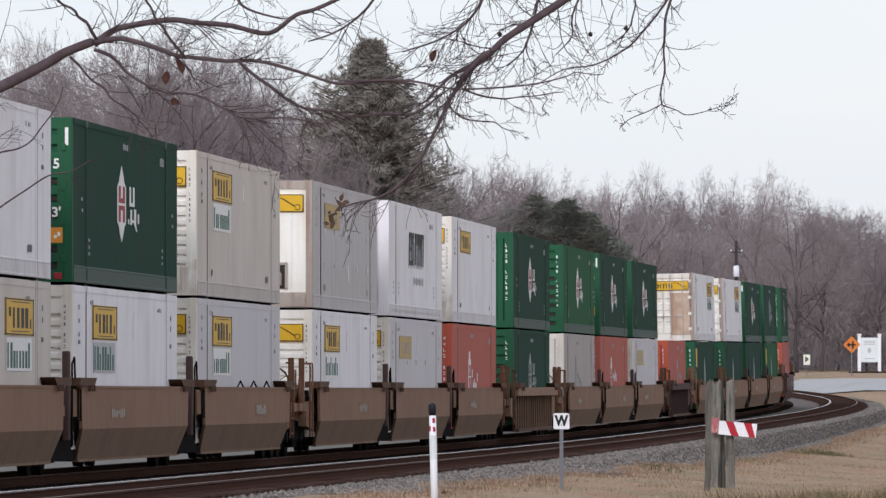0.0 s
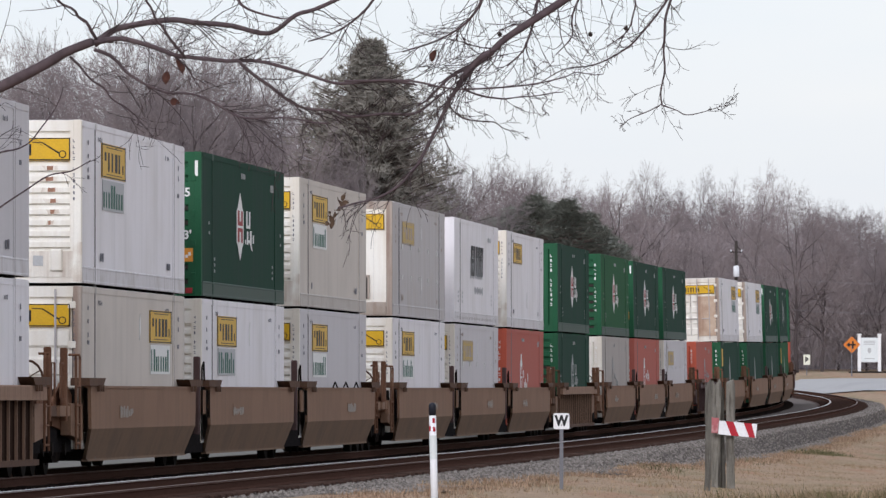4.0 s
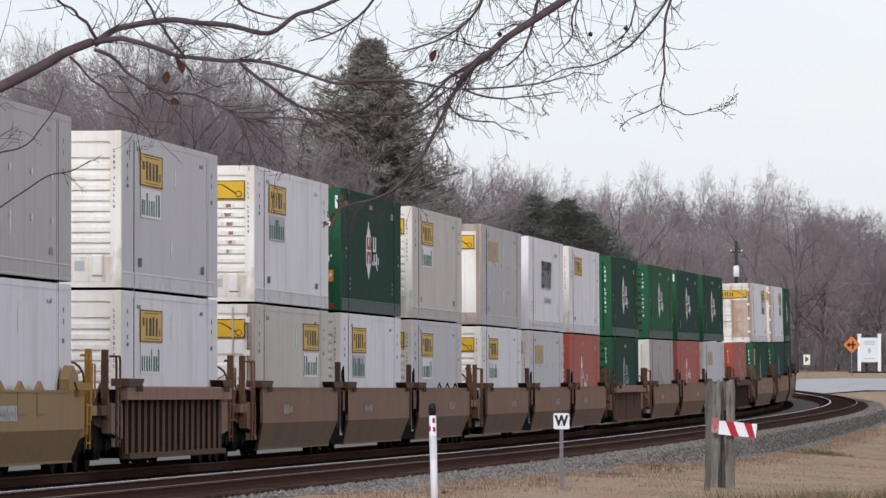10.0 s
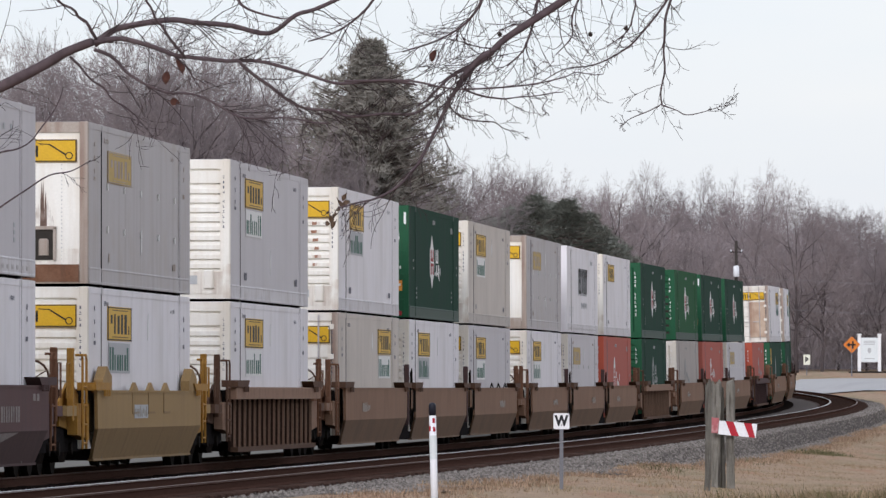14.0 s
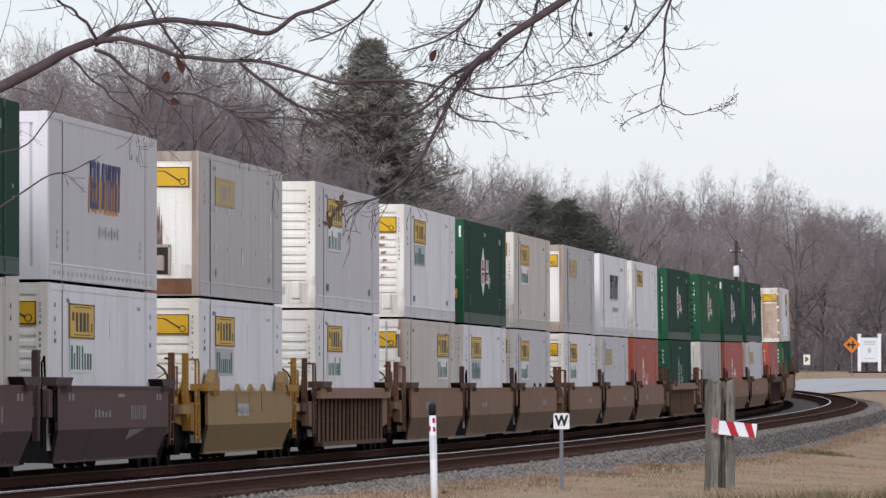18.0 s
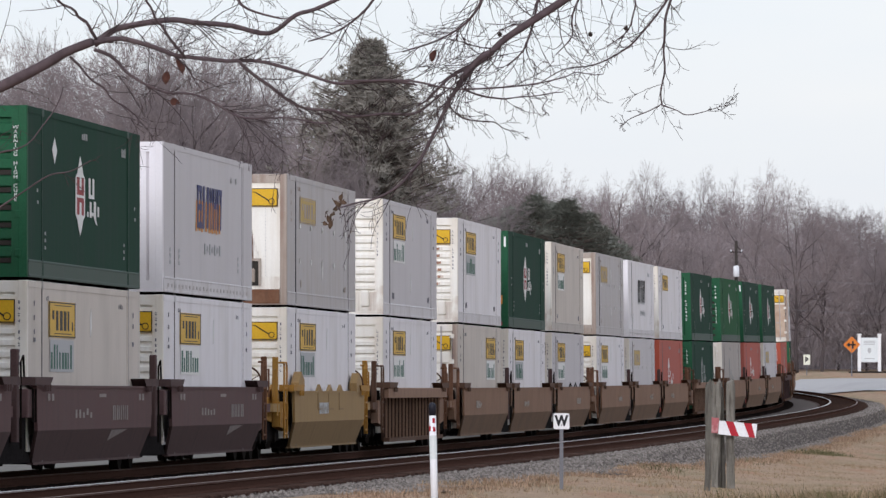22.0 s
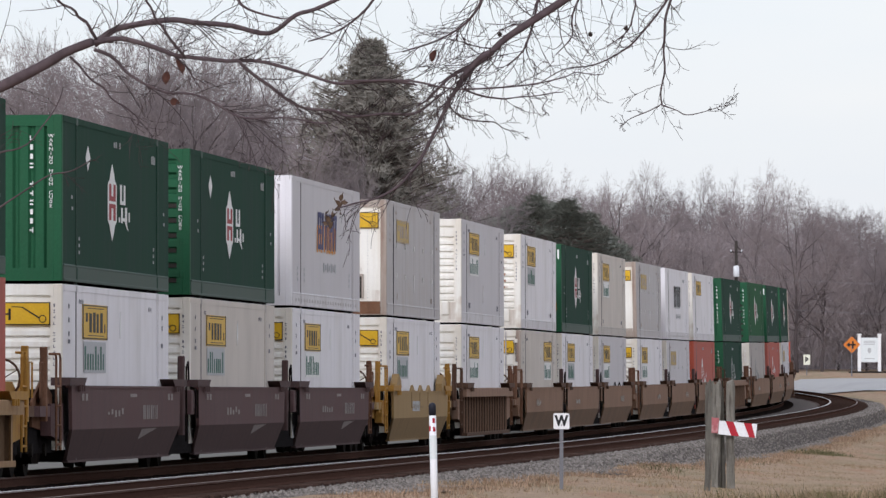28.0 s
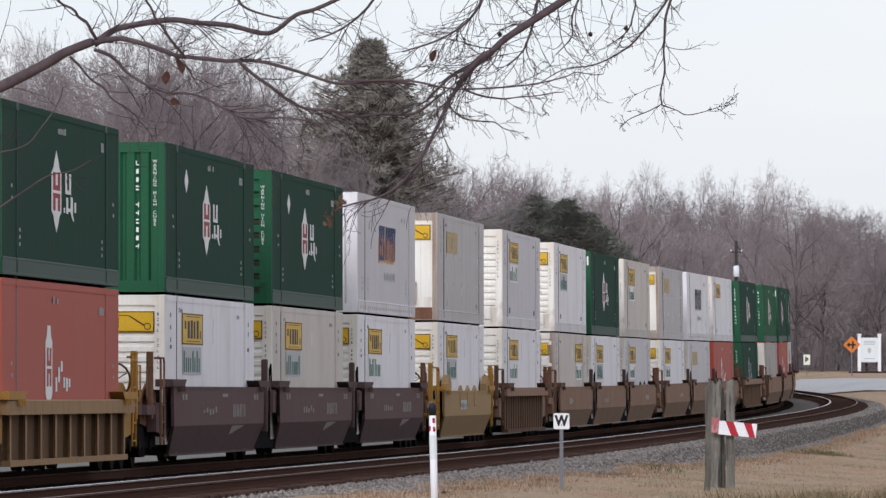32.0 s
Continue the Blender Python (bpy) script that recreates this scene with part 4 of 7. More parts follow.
        if text:
            for word, x, z in (("5", 1.02, z1 - 0.82), (text, 0.96, z1 - 1.67)):
                lettering("length_mark", word, 0.24, M_decal_white, root, Matrix.Translation((x, ye - 0.010, z)) @ Matrix.Rotation(radians(90), 4, 'X'), bold=0.006)
        if bars_end:
            sh = Shape()
            xe = HALF_W - (0.56 if warn else 0.24)
            end_strokes(sh, xe, z1 - 0.45, 0.16, 4, rnd, ye - 0.002, 0.06, 0.09)
            end_strokes(sh, xe, z1 - 1.25, 0.16, 6, rnd, ye - 0.002, 0.06, 0.09)
            part("end_script", sh, M_decal_white, root)
        if sticker:
            s1 = part("sticker", Shape().box(0.92, 1.13, ye - 0.012, ye + 0.02, z1 - 2.20, z1 - 1.93), M_decal_orange, root, "orange square sticker")
            part("sticker_spots", Shape().box(0.98, 1.03, ye - 0.016, ye - 0.012, z1 - 2.12, z1 - 2.06).box(1.04, 1.09, ye - 0.016, ye - 0.012, z1 - 2.08, z1 - 2.01), M_decal_white, s1)
            part("upright_plate", Shape().box(HALF_W - 0.13, HALF_W - 0.07, ye - 0.008, ye + 0.004, z1 - 0.49, z1 - 0.18), M_decal_white, root)
            part("tail_marker", Shape().block(0.98, 1.12, ye - 0.02, ye + 0.02, z1 - 2.83, z1 - 2.72, 0.01), M_decal_red, root, "small red marker")
    return build


def decor_slashes(blue=True):
    """A big slanted lettering-like shape in blue and orange, drawn as plain slashes."""
    def build(root, rnd, hl, z0, z1):
        X = HALF_W + 0.008
        back, front = Shape(), Shape()
        y = -hl + 5.7
        for i, w in enumerate((0.95, 1.3, 0.6, 0.7, 0.95)):
            for k in range(2):
                a = y + k * w * 0.55
                za, zb = z0 + 1.34 + 0.02 * k, z0 + 2.19
                front.prism([(a, za), (a + w * 0.25, za), (a + w * 0.37, zb), (a + w * 0.12, zb)], "x", X + 0.005, X + 0.009)
                back.prism([(a - 0.16, za - 0.07), (a + w * 0.1, za - 0.07), (a + w * 0.20, zb - 0.30), (a - 0.05, zb - 0.30)], "x", X, X + 0.004)
            for zc in ((1.34, 1.70, 2.07), (), (), (1.78,), (2.07,))[i]:
                front.box(X + 0.0055, X + 0.0095, y + 0.08, y + w * 0.95, z0 + zc, z0 + zc + 0.12)
            y += w * 1.02
        d = part("slash_shadow", back, M_decal_orange if blue else M_decal_grey, root)
        part("slash_decal", front, M_decal_blue if blue else M_ink, root, "large slanted dark blue decal")
        sh = Shape()
        for i in range(7):
            sh.box(X, X + 0.005, -hl + 7.1 + i * 0.45, -hl + 7.1 + i * 0.45 + 0.26, z0 + 0.84 + 0.05 * (i % 2), z0 + 1.0 + 0.05 * ((i + 1) % 2))
        part("line_script", sh, M_decal_grey, root)
        sh = Shape()
        stroke_row(sh, hl - 4.2, 0.3, z1 - 0.5, 4, rnd, h=0.14, w=0.2)
        for y0 in (-hl + 1.1, -hl + 2.6, hl - 2.9):
            for z in (0.55, 0.68, 0.8):
                sh.box(X, X + 0.005, y0, y0 + 0.2, z0 + z, z0 + z + 0.07)
        part("side_script", sh, M_decal_grey, root)
        for i in range(24):
            y0 = -hl + 0.7 + i * (2 * hl - 1.4) / 24
            part("rail_slot", Shape().box(X + 0.006, X + 0.010, y0, y0 + 0.22, z0 + 0.1, z0 + 0.17), M_steel, root)
    return build


def decor_plain_green(stripe=True):
    def build(root, rnd, hl, z0, z1):
        X = HALF_W + 0.008
        if stripe:
            part("yellow_strip", Shape().box(X, X + 0.005, -hl + 0.7, -hl + 1.6, z1 - 1.1, z1 - 0.3), M_yellow, root)
        sh = Shape()
        sh.prism([(-0.9, z0 + 0.6), (-0.5, z0 + 1.1), (-0.5, z0 + 1.7), (-0.9, z0 + 2.2), (-1.3, z0 + 1.7), (-1.3, z0 + 1.1)], "x", X, X + 0.005)
        part("diamond_decal", sh, M_decal_faint, root)
        sh = Shape()
        end_strokes(sh, HALF_W - 0.24, z1 - 0.45, 0.2, 9, rnd, -hl - 0.002, 0.06, 0.1)
        part("end_script", sh, M_decal_white, root)
    return build


# ---------- well cars ----------
SILL, FOLD, LOW = 1.55, 0.80, 0.25


def well_car(name, label, skin, skin_low, ribbed=False, length=16.6, rear_joint=True, front_joint=True, notched=False, ladder=None, seed=0, marks="plate", hoops=False):
    """One platform of a well car. rear_joint / front_joint: True where the next platform shares its truck."""
    rnd = random.Random(seed)
    root = new(name)
    tagged(root, label, "well car", group="well cars of the train")
    hl = length / 2
    sill = SILL - (0.08 if notched else 0.24 if ribbed and ladder else 0.0)
    trim = M_rib_car if ladder is None else ladder
    for sx in (1, -1):
        side = new("well_side")
        side.parent = root
        if not ribbed:
            x1, x0 = 1.50 * sx, 1.44 * sx
            # upper sheet, and the lower sheet that leans inwards and is cut off at its ends
            v = [(x1, -hl, sill), (x1, hl, sill), (x1, hl - 0.1, FOLD), (x1, -hl + 0.1, FOLD), (x0, -hl, sill), (x0, hl, sill), (x0, hl - 0.1, FOLD), (x0, -hl + 0.1, FOLD)]
            f = [(0, 1, 2, 3), (7, 6, 5, 4), (0, 4, 5, 1), (3, 2, 6, 7), (0, 3, 7, 4), (1, 5, 6, 2)]
            part("upper_sheet", Shape().add(v, f), skin, side)
            xb, xc = 1.30 * sx, 1.24 * sx
            v = [(x1, -hl + 0.1, FOLD), (x1, hl - 0.1, FOLD), (xb, hl - 0.35, LOW), (xb, -hl + 0.85, LOW), (x0, -hl + 0.1, FOLD), (x0, hl - 0.1, FOLD), (xc, hl - 0.35, LOW), (xc, -hl + 0.85, LOW)]
            part("lower_sheet", Shape().add(v, f), skin_low, side)
            if sx > 0:
                part("top_chord", Shape().box(1.40, 1.515, -hl - 0.1, hl + 0.1, sill - 0.03, sill + 0.012), skin, side)
                part("bottom_lip", Shape().box(1.22, 1.325, -hl + 0.85, hl - 0.35, LOW - 0.03, LOW + 0.012), skin_low, side)
                if hoops:
                    for i in range(3):
                        y = -1.5 + i * 2.6
                        part("hoop", Shape().tube([(1.47, y - 0.6, SILL), (1.47, y, SILL + 0.14), (1.47, y + 0.6, SILL)], [0.018] * 3, 5), M_grease, side)
                if notched:
                    for y in (-hl + 1.35, hl - 1.6):
                        ring = [(y - 0.75, sill), (y - 0.75, sill + 0.20), (y - 0.15, sill + 0.44), (y + 0.55, sill + 0.26), (y + 0.55, sill)]
                        part("guide_block", Shape().prism(ring, "x", 1.36, 1.53), skin, side, "raised mustard guide block")
                    for i in range(3):
                        y = -2.6 + i * 2.5
                        part("guide_tooth", Shape().prism([(y - 0.55, sill), (y, sill + 0.16), (y + 0.55, sill)], "x", 1.44, 1.50), skin, side)
                        part("guide_edge", Shape().box(1.50, 1.512, y - 0.55, y - 0.47, sill - 0.4, sill).box(1.50, 1.512, y - 0.5, y + 0.55, sill - 0.42, sill - 0.38), skin_low, side)
        else:
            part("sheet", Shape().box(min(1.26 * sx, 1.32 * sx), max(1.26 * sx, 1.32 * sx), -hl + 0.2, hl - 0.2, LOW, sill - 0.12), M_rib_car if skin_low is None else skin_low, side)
            part("top_chord", Shape().block(min(1.30 * sx, 1.52 * sx), max(1.30 * sx, 1.52 * sx), -hl - 0.5, hl + 0.5, sill - 0.24, sill + 0.01, 0.02), skin, side)
            part("bottom_lip", Shape().box(min(1.30 * sx, 1.47 * sx), max(1.30 * sx, 1.47 * sx), -hl + 0.2, hl - 0.2, LOW - 0.03, LOW + 0.07), skin if ladder else M_rib_car, side)
            if sx > 0:
                n = 9 if ladder else 17
                fin, face = (0.04, 0.10) if ladder else (0.0, 0.019)
                for i in range(n):
                    y = -hl + 0.45 + (length - 0.9) * i / (n - 1)
                    rib = Shape().prism([(y - 0.04, 1.31), (y - 0.03, 1.39 + fin), (y + 0.03, 1.39 + fin), (y + 0.04, 1.31)], "z", LOW, sill - 0.24)
                    rib.v = [(b, a, c) for a, b, c in rib.v]
                    rib.f = [tuple(reversed(t)) for t in rib.f]
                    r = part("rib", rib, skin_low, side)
                    # strips in the lighter skin paint light on the rib's outer edges
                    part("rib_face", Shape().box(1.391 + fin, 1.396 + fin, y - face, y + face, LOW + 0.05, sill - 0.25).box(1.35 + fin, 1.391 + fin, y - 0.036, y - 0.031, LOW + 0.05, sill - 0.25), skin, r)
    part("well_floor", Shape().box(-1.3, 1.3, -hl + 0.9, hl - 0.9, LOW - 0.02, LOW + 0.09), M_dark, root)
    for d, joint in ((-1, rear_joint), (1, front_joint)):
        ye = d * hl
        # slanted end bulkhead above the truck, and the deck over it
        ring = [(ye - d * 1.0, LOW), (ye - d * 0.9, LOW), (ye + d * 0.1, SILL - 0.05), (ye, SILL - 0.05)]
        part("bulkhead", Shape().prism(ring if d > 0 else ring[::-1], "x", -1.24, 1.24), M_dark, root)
        reach = 1.55 if joint else 3.05
        deck = part("end_deck", Shape().box(-1.35, 1.35, min(ye, ye + d * reach), max(ye, ye + d * reach), SILL - 0.52, SILL - 0.34), skin if not ribbed else M_rib_car, root)
        part("draft_sill", Shape().box(-0.35, 0.35, min(ye - d * 0.6, ye + d * reach), max(ye - d * 0.6, ye + d * reach), 0.62, 1.06), M_grease, root)
        # flared guide brackets on the top chord at the well's corners
        for sx in (1, -1):
            xa, xb = (1.22, 1.56) if sx > 0 else (-1.56, -1.22)
            y0, y1 = ye - d * 1.7, ye + d * 0.65
            ring = [(y0 + d * 0.35, sill + 0.01), (y0, sill + 0.15), (y1, sill + 0.15), (y1, sill + 0.01)]
            col = ladder or (M_brown_low if skin is M_brown_car else M_rib_car)
            g = part("corner_guide", Shape().prism(ring if d < 0 else ring[::-1], "x", xa, xb), col, root)
            for k in range(3):
                y = ye - d * (1.2 - k * 0.28)
                part("bracket", Shape().box(xb - 0.02 if sx > 0 else xa - 0.03, xb + 0.03 if sx > 0 else xa + 0.02, y - 0.04, y + 0.04, sill - 0.09, sill + 0.02), col, g)
        # upright grab irons and the post between platforms
        if joint and d > 0:
            part("joint_post", Shape().block(1.30, 1.42, ye + 1.30, ye + 1.55, 0.62, 2.16, 0.02), M_brown_low if ladder is None else ladder, root, "dark upright post at the joint")
            part("joint_strap", Shape().tube([(1.46, ye + 1.45, 0.5), (1.46, ye + 1.45, 1.95), (1.46, ye + 1.75, 2.05), (1.46, ye + 1.85, 1.7)], [0.02] * 4, 5), M_grease, root)
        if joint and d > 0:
            # added dark block: closes the see-through joint so the gap looks shaded
            part("articulation_casting", Shape().block(-1.16, 1.28, ye - 0.9, ye + 4.1, 0.26, 1.10, 0.05), M_dark, root, "black filler block closing the gap over the shared truck")
        if joint and d < 0:
            part("joint_bracket", Shape().block(1.30, 1.46, ye - 0.85, ye - 0.35, 1.02, 1.5, 0.02), skin, root)
            part("joint_iron", Shape().tube([(1.5, ye - 0.5, 1.5), (1.5, ye - 0.5, 0.95), (1.5, ye - 0.15, 0.95), (1.5, ye - 0.15, 1.5)], [0.018] * 4, 5), M_grease, root)
        if not joint:
            lad = ladder or (M_end_rust if d > 0 or not ribbed else M_rib_car)
            # added dark block: keeps bright ground from showing above the end truck
            part("end_casting", Shape().block(-1.1, 1.12, min(ye - d * 0.7, ye + d * 2.9), max(ye - d * 0.7, ye + d * 2.9), 0.40, 1.08, 0.05), M_dark, root, "black filler block closing the gap over the end truck")
            ring = [(ye + d * 0.1, 0.72), (ye + d * 2.75, 0.86), (ye + d * 2.75, 1.28), (ye + d * 1.6, 1.62), (ye + d * 0.9, 1.62), (ye + d * 0.1, 1.40)]
            part("end_gusset", Shape().prism(ring if d < 0 else ring[::-1], "x", 1.13, 1.17), lad, root, "rusty plate below the end platform")
            ys = ye + d * 2.2
            part("end_stanchion", Shape().block(1.24, 1.36, ys - 0.08, ys + 0.08, 0.95, 2.22, 0.015), lad, root)
            part("stanchion_brace", Shape().prism([(ys - d * 0.05, 1.25), (ys - d * 0.05, 1.75), (ys - d * 0.9, 1.25)], "x", 1.22, 1.28), lad, root)
            for k in range(4):
                z = 0.55 + k * 0.33
                part("ladder_rung", Shape().tube([(1.42, ye + d * 0.9, z), (1.42, ye + d * 1.45, z)], [0.022, 0.022], 5), lad, root)
            for yy in (0.9, 1.45):
                part("ladder_rail", Shape().tube([(1.42, ye + d * yy, 0.45), (1.42, ye + d * yy, 2.02), (1.42, ye + d * (yy + 0.1), 2.10), (1.30, ye + d * (yy + 0.1), 2.10)], [0.024] * 4, 5), lad, root)
            part("end_plate", Shape().prism([(ye + d * 0.05, SILL - 0.3), (ye + d * 0.05, SILL - 0.95), (ye + d * 1.7, SILL - 0.85), (ye + d * 1.7, SILL - 0.3)], "x", 1.18, 1.36), lad if ladder else skin, root)
            part("grab_iron", Shape().tube([(1.33, ye + d * 2.5, 1.35), (1.33, ye + d * 2.5, 1.95), (1.33, ye + d * 2.9, 1.95), (1.33, ye + d * 2.9, 1.35)], [0.02] * 4, 5), lad, root)
            part("coupler", Shape().block(-0.16, 0.16, min(ye + d * 2.9, ye + d * 3.35), max(ye + d * 2.9, ye + d * 3.35), 0.68, 1.0, 0.03), M_grease, root)
            part("air_hose", Shape().tube([(0.5, ye + d * 2.9, 0.75), (0.5, ye + d * 3.1, 0.45), (0.4, ye + d * 3.3, 0.38)], [0.03] * 3, 6), M_dark, root)
            if d > 0:
                pts = [(1.12 * 0 + 0.75 + 0.0, ye + 1.2 + 0.32 * math.cos(a), SILL + 0.12 + 0.32 * math.sin(a)) for a in np.linspace(0, 2 * math.pi, 17)]
                hw = part("brake_wheel", Shape().tube([(1.05 + (p[1] - ye - 1.2) * 0.9, ye + 1.3, p[2]) for p in pts], [0.022] * 17, 5), M_rib_car, root)
                for a in (0.5, 2.6, 4.7):
                    part("spoke", Shape().tube([(1.05, ye + 1.3, SILL + 0.12), (1.05 + 0.29 * math.cos(a), ye + 1.3, SILL + 0.12 + 0.32 * math.sin(a))], [0.014, 0.014], 4), M_rib_car, hw)
                part("brake_reservoir", Shape().tube([(0.9, ye + 0.1, SILL + 0.02), (0.9, ye + 0.7, SILL + 0.02)], [0.16, 0.16], 10), M_rib_car, root, smooth=True)
    X = 1.506
    if not ribbed and marks == "plate":
        y = -hl + rnd.choice((4.2, 9.5)) if not notched else -2.8
        p = part("number_patch", Shape().box(X, X + 0.004, y, y + 2.1, 0.97, 1.22), M_decal_grey if notched else skin, root, "faded stencilled patch")
        sh = Shape()
        bars(sh, X + 0.005, y + 0.05, y + 2.05, 0.99, 1.20, 8, rnd, gap=0.4)
        part("stencil_script", sh, M_stencil, p)
    if marks == "bars":
        sh = Shape()
        blocks(sh, X, 2.2, 4.6, 0.95, 1.21, 4, rnd)
        lean = lambda y, z: (1.506 - 0.2 * (FOLD - z) / (FOLD - LOW), y, z)
        sh.add([lean(2.1, 0.77), lean(4.5, 0.78), lean(2.0, 0.58)], [(0, 2, 1)])
        bars(sh, X, -3.2, -0.6, 1.0, 1.16, 5, rnd, gap=0.5)
        for y in (-6.9, -6.4, 6.2, 6.7):
            sh.box(X, X + 0.004, y, y + 0.3, 1.3, 1.42)
        sh.box(X, X + 0.004, 0.2, 1.2, 1.36, 1.42)
        part("stencil_script", sh, M_stencil_dim, root, "faded pale stencil strokes")
    return root


def truck(kind_label):
    """A two-axle truck; its wheelsets are parts that turn."""
    root = new("truck")
    tagged(root, kind_label, "truck", group="trucks of the train")
    for sx in (1, -1):
        x0, x1 = (0.93, 1.10) if sx > 0 else (-1.10, -0.93)
        ring = [(-1.15, 0.42), (-1.15, 0.62), (-0.75, 0.68), (-0.35, 0.86), (0.35, 0.86), (0.75, 0.68), (1.15, 0.62), (1.15, 0.42), (0.75, 0.40), (0.4, 0.22), (-0.4, 0.22), (-0.75, 0.40)]
        fr = part("side_frame", Shape().prism(ring, "x", x0, x1), M_grease, root)
        for y in (-0.88, 0.88):
            part("bearing_cap", Shape().disc(min(x1 * 1.0, x1 + 0.07) if sx > 0 else x0 - 0.07, x1 + 0.07 if sx > 0 else x0, y, 0.46, 0.12, 12), M_wheel, fr)
        for y in (-0.15, 0.0, 0.15):
            part("spring", Shape().tube([(1.0 * sx, y, 0.28), (1.0 * sx, y, 0.58)], [0.06, 0.06], 8), M_grease, fr)
    part("bolster", Shape().block(-1.0, 1.0, -0.22, 0.22, 0.5, 0.8, 0.03), M_grease, root)
    sets = []
    for y in (-0.88, 0.88):
        axle = part("wheelset", Shape().tube([(-0.9, 0, 0), (0.9, 0, 0)], [0.08, 0.08], 10), M_wheel, root)
        axle.location = (0, y, 0.46)
        for sx in (1, -1):
            w = Shape().disc(0.69 * sx, 0.82 * sx, 0, 0, 0.46, 28)
            w.disc(0.66 * sx, 0.69 * sx, 0, 0, 0.485, 28)
            part("wheel", w, M_wheel, axle)
            hubs = Shape()
            for k in range(5):
                a = k * 2 * math.pi / 5
                hubs.disc(0.815 * sx, 0.835 * sx, 0.24 * math.cos(a), 0.24 * math.sin(a), 0.05, 8)
            part("wheel_hole", hubs, M_dark, axle)
        sets.append(axle)
    return root, sets


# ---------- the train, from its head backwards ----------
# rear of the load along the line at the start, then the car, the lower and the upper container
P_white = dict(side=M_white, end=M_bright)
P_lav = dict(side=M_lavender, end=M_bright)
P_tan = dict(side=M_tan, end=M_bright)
L_white = "white parcel-carrier container with yellow decals and a ribbed end"
L_lav = "grey-white container with yellow and green decals, ribbed end, stacked on another"
L_tan = "yellowed grey container with yellow decals, resting in a well car"
L_green = "dark green steel container with a tall white diamond decal"
L_red = "faded brick-red container with a white diamond decal in a well car"
L_old = "old aluminium-grey container with brown stained end frame and clips"
L_slash = "plain white container with a large slanted blue decal"


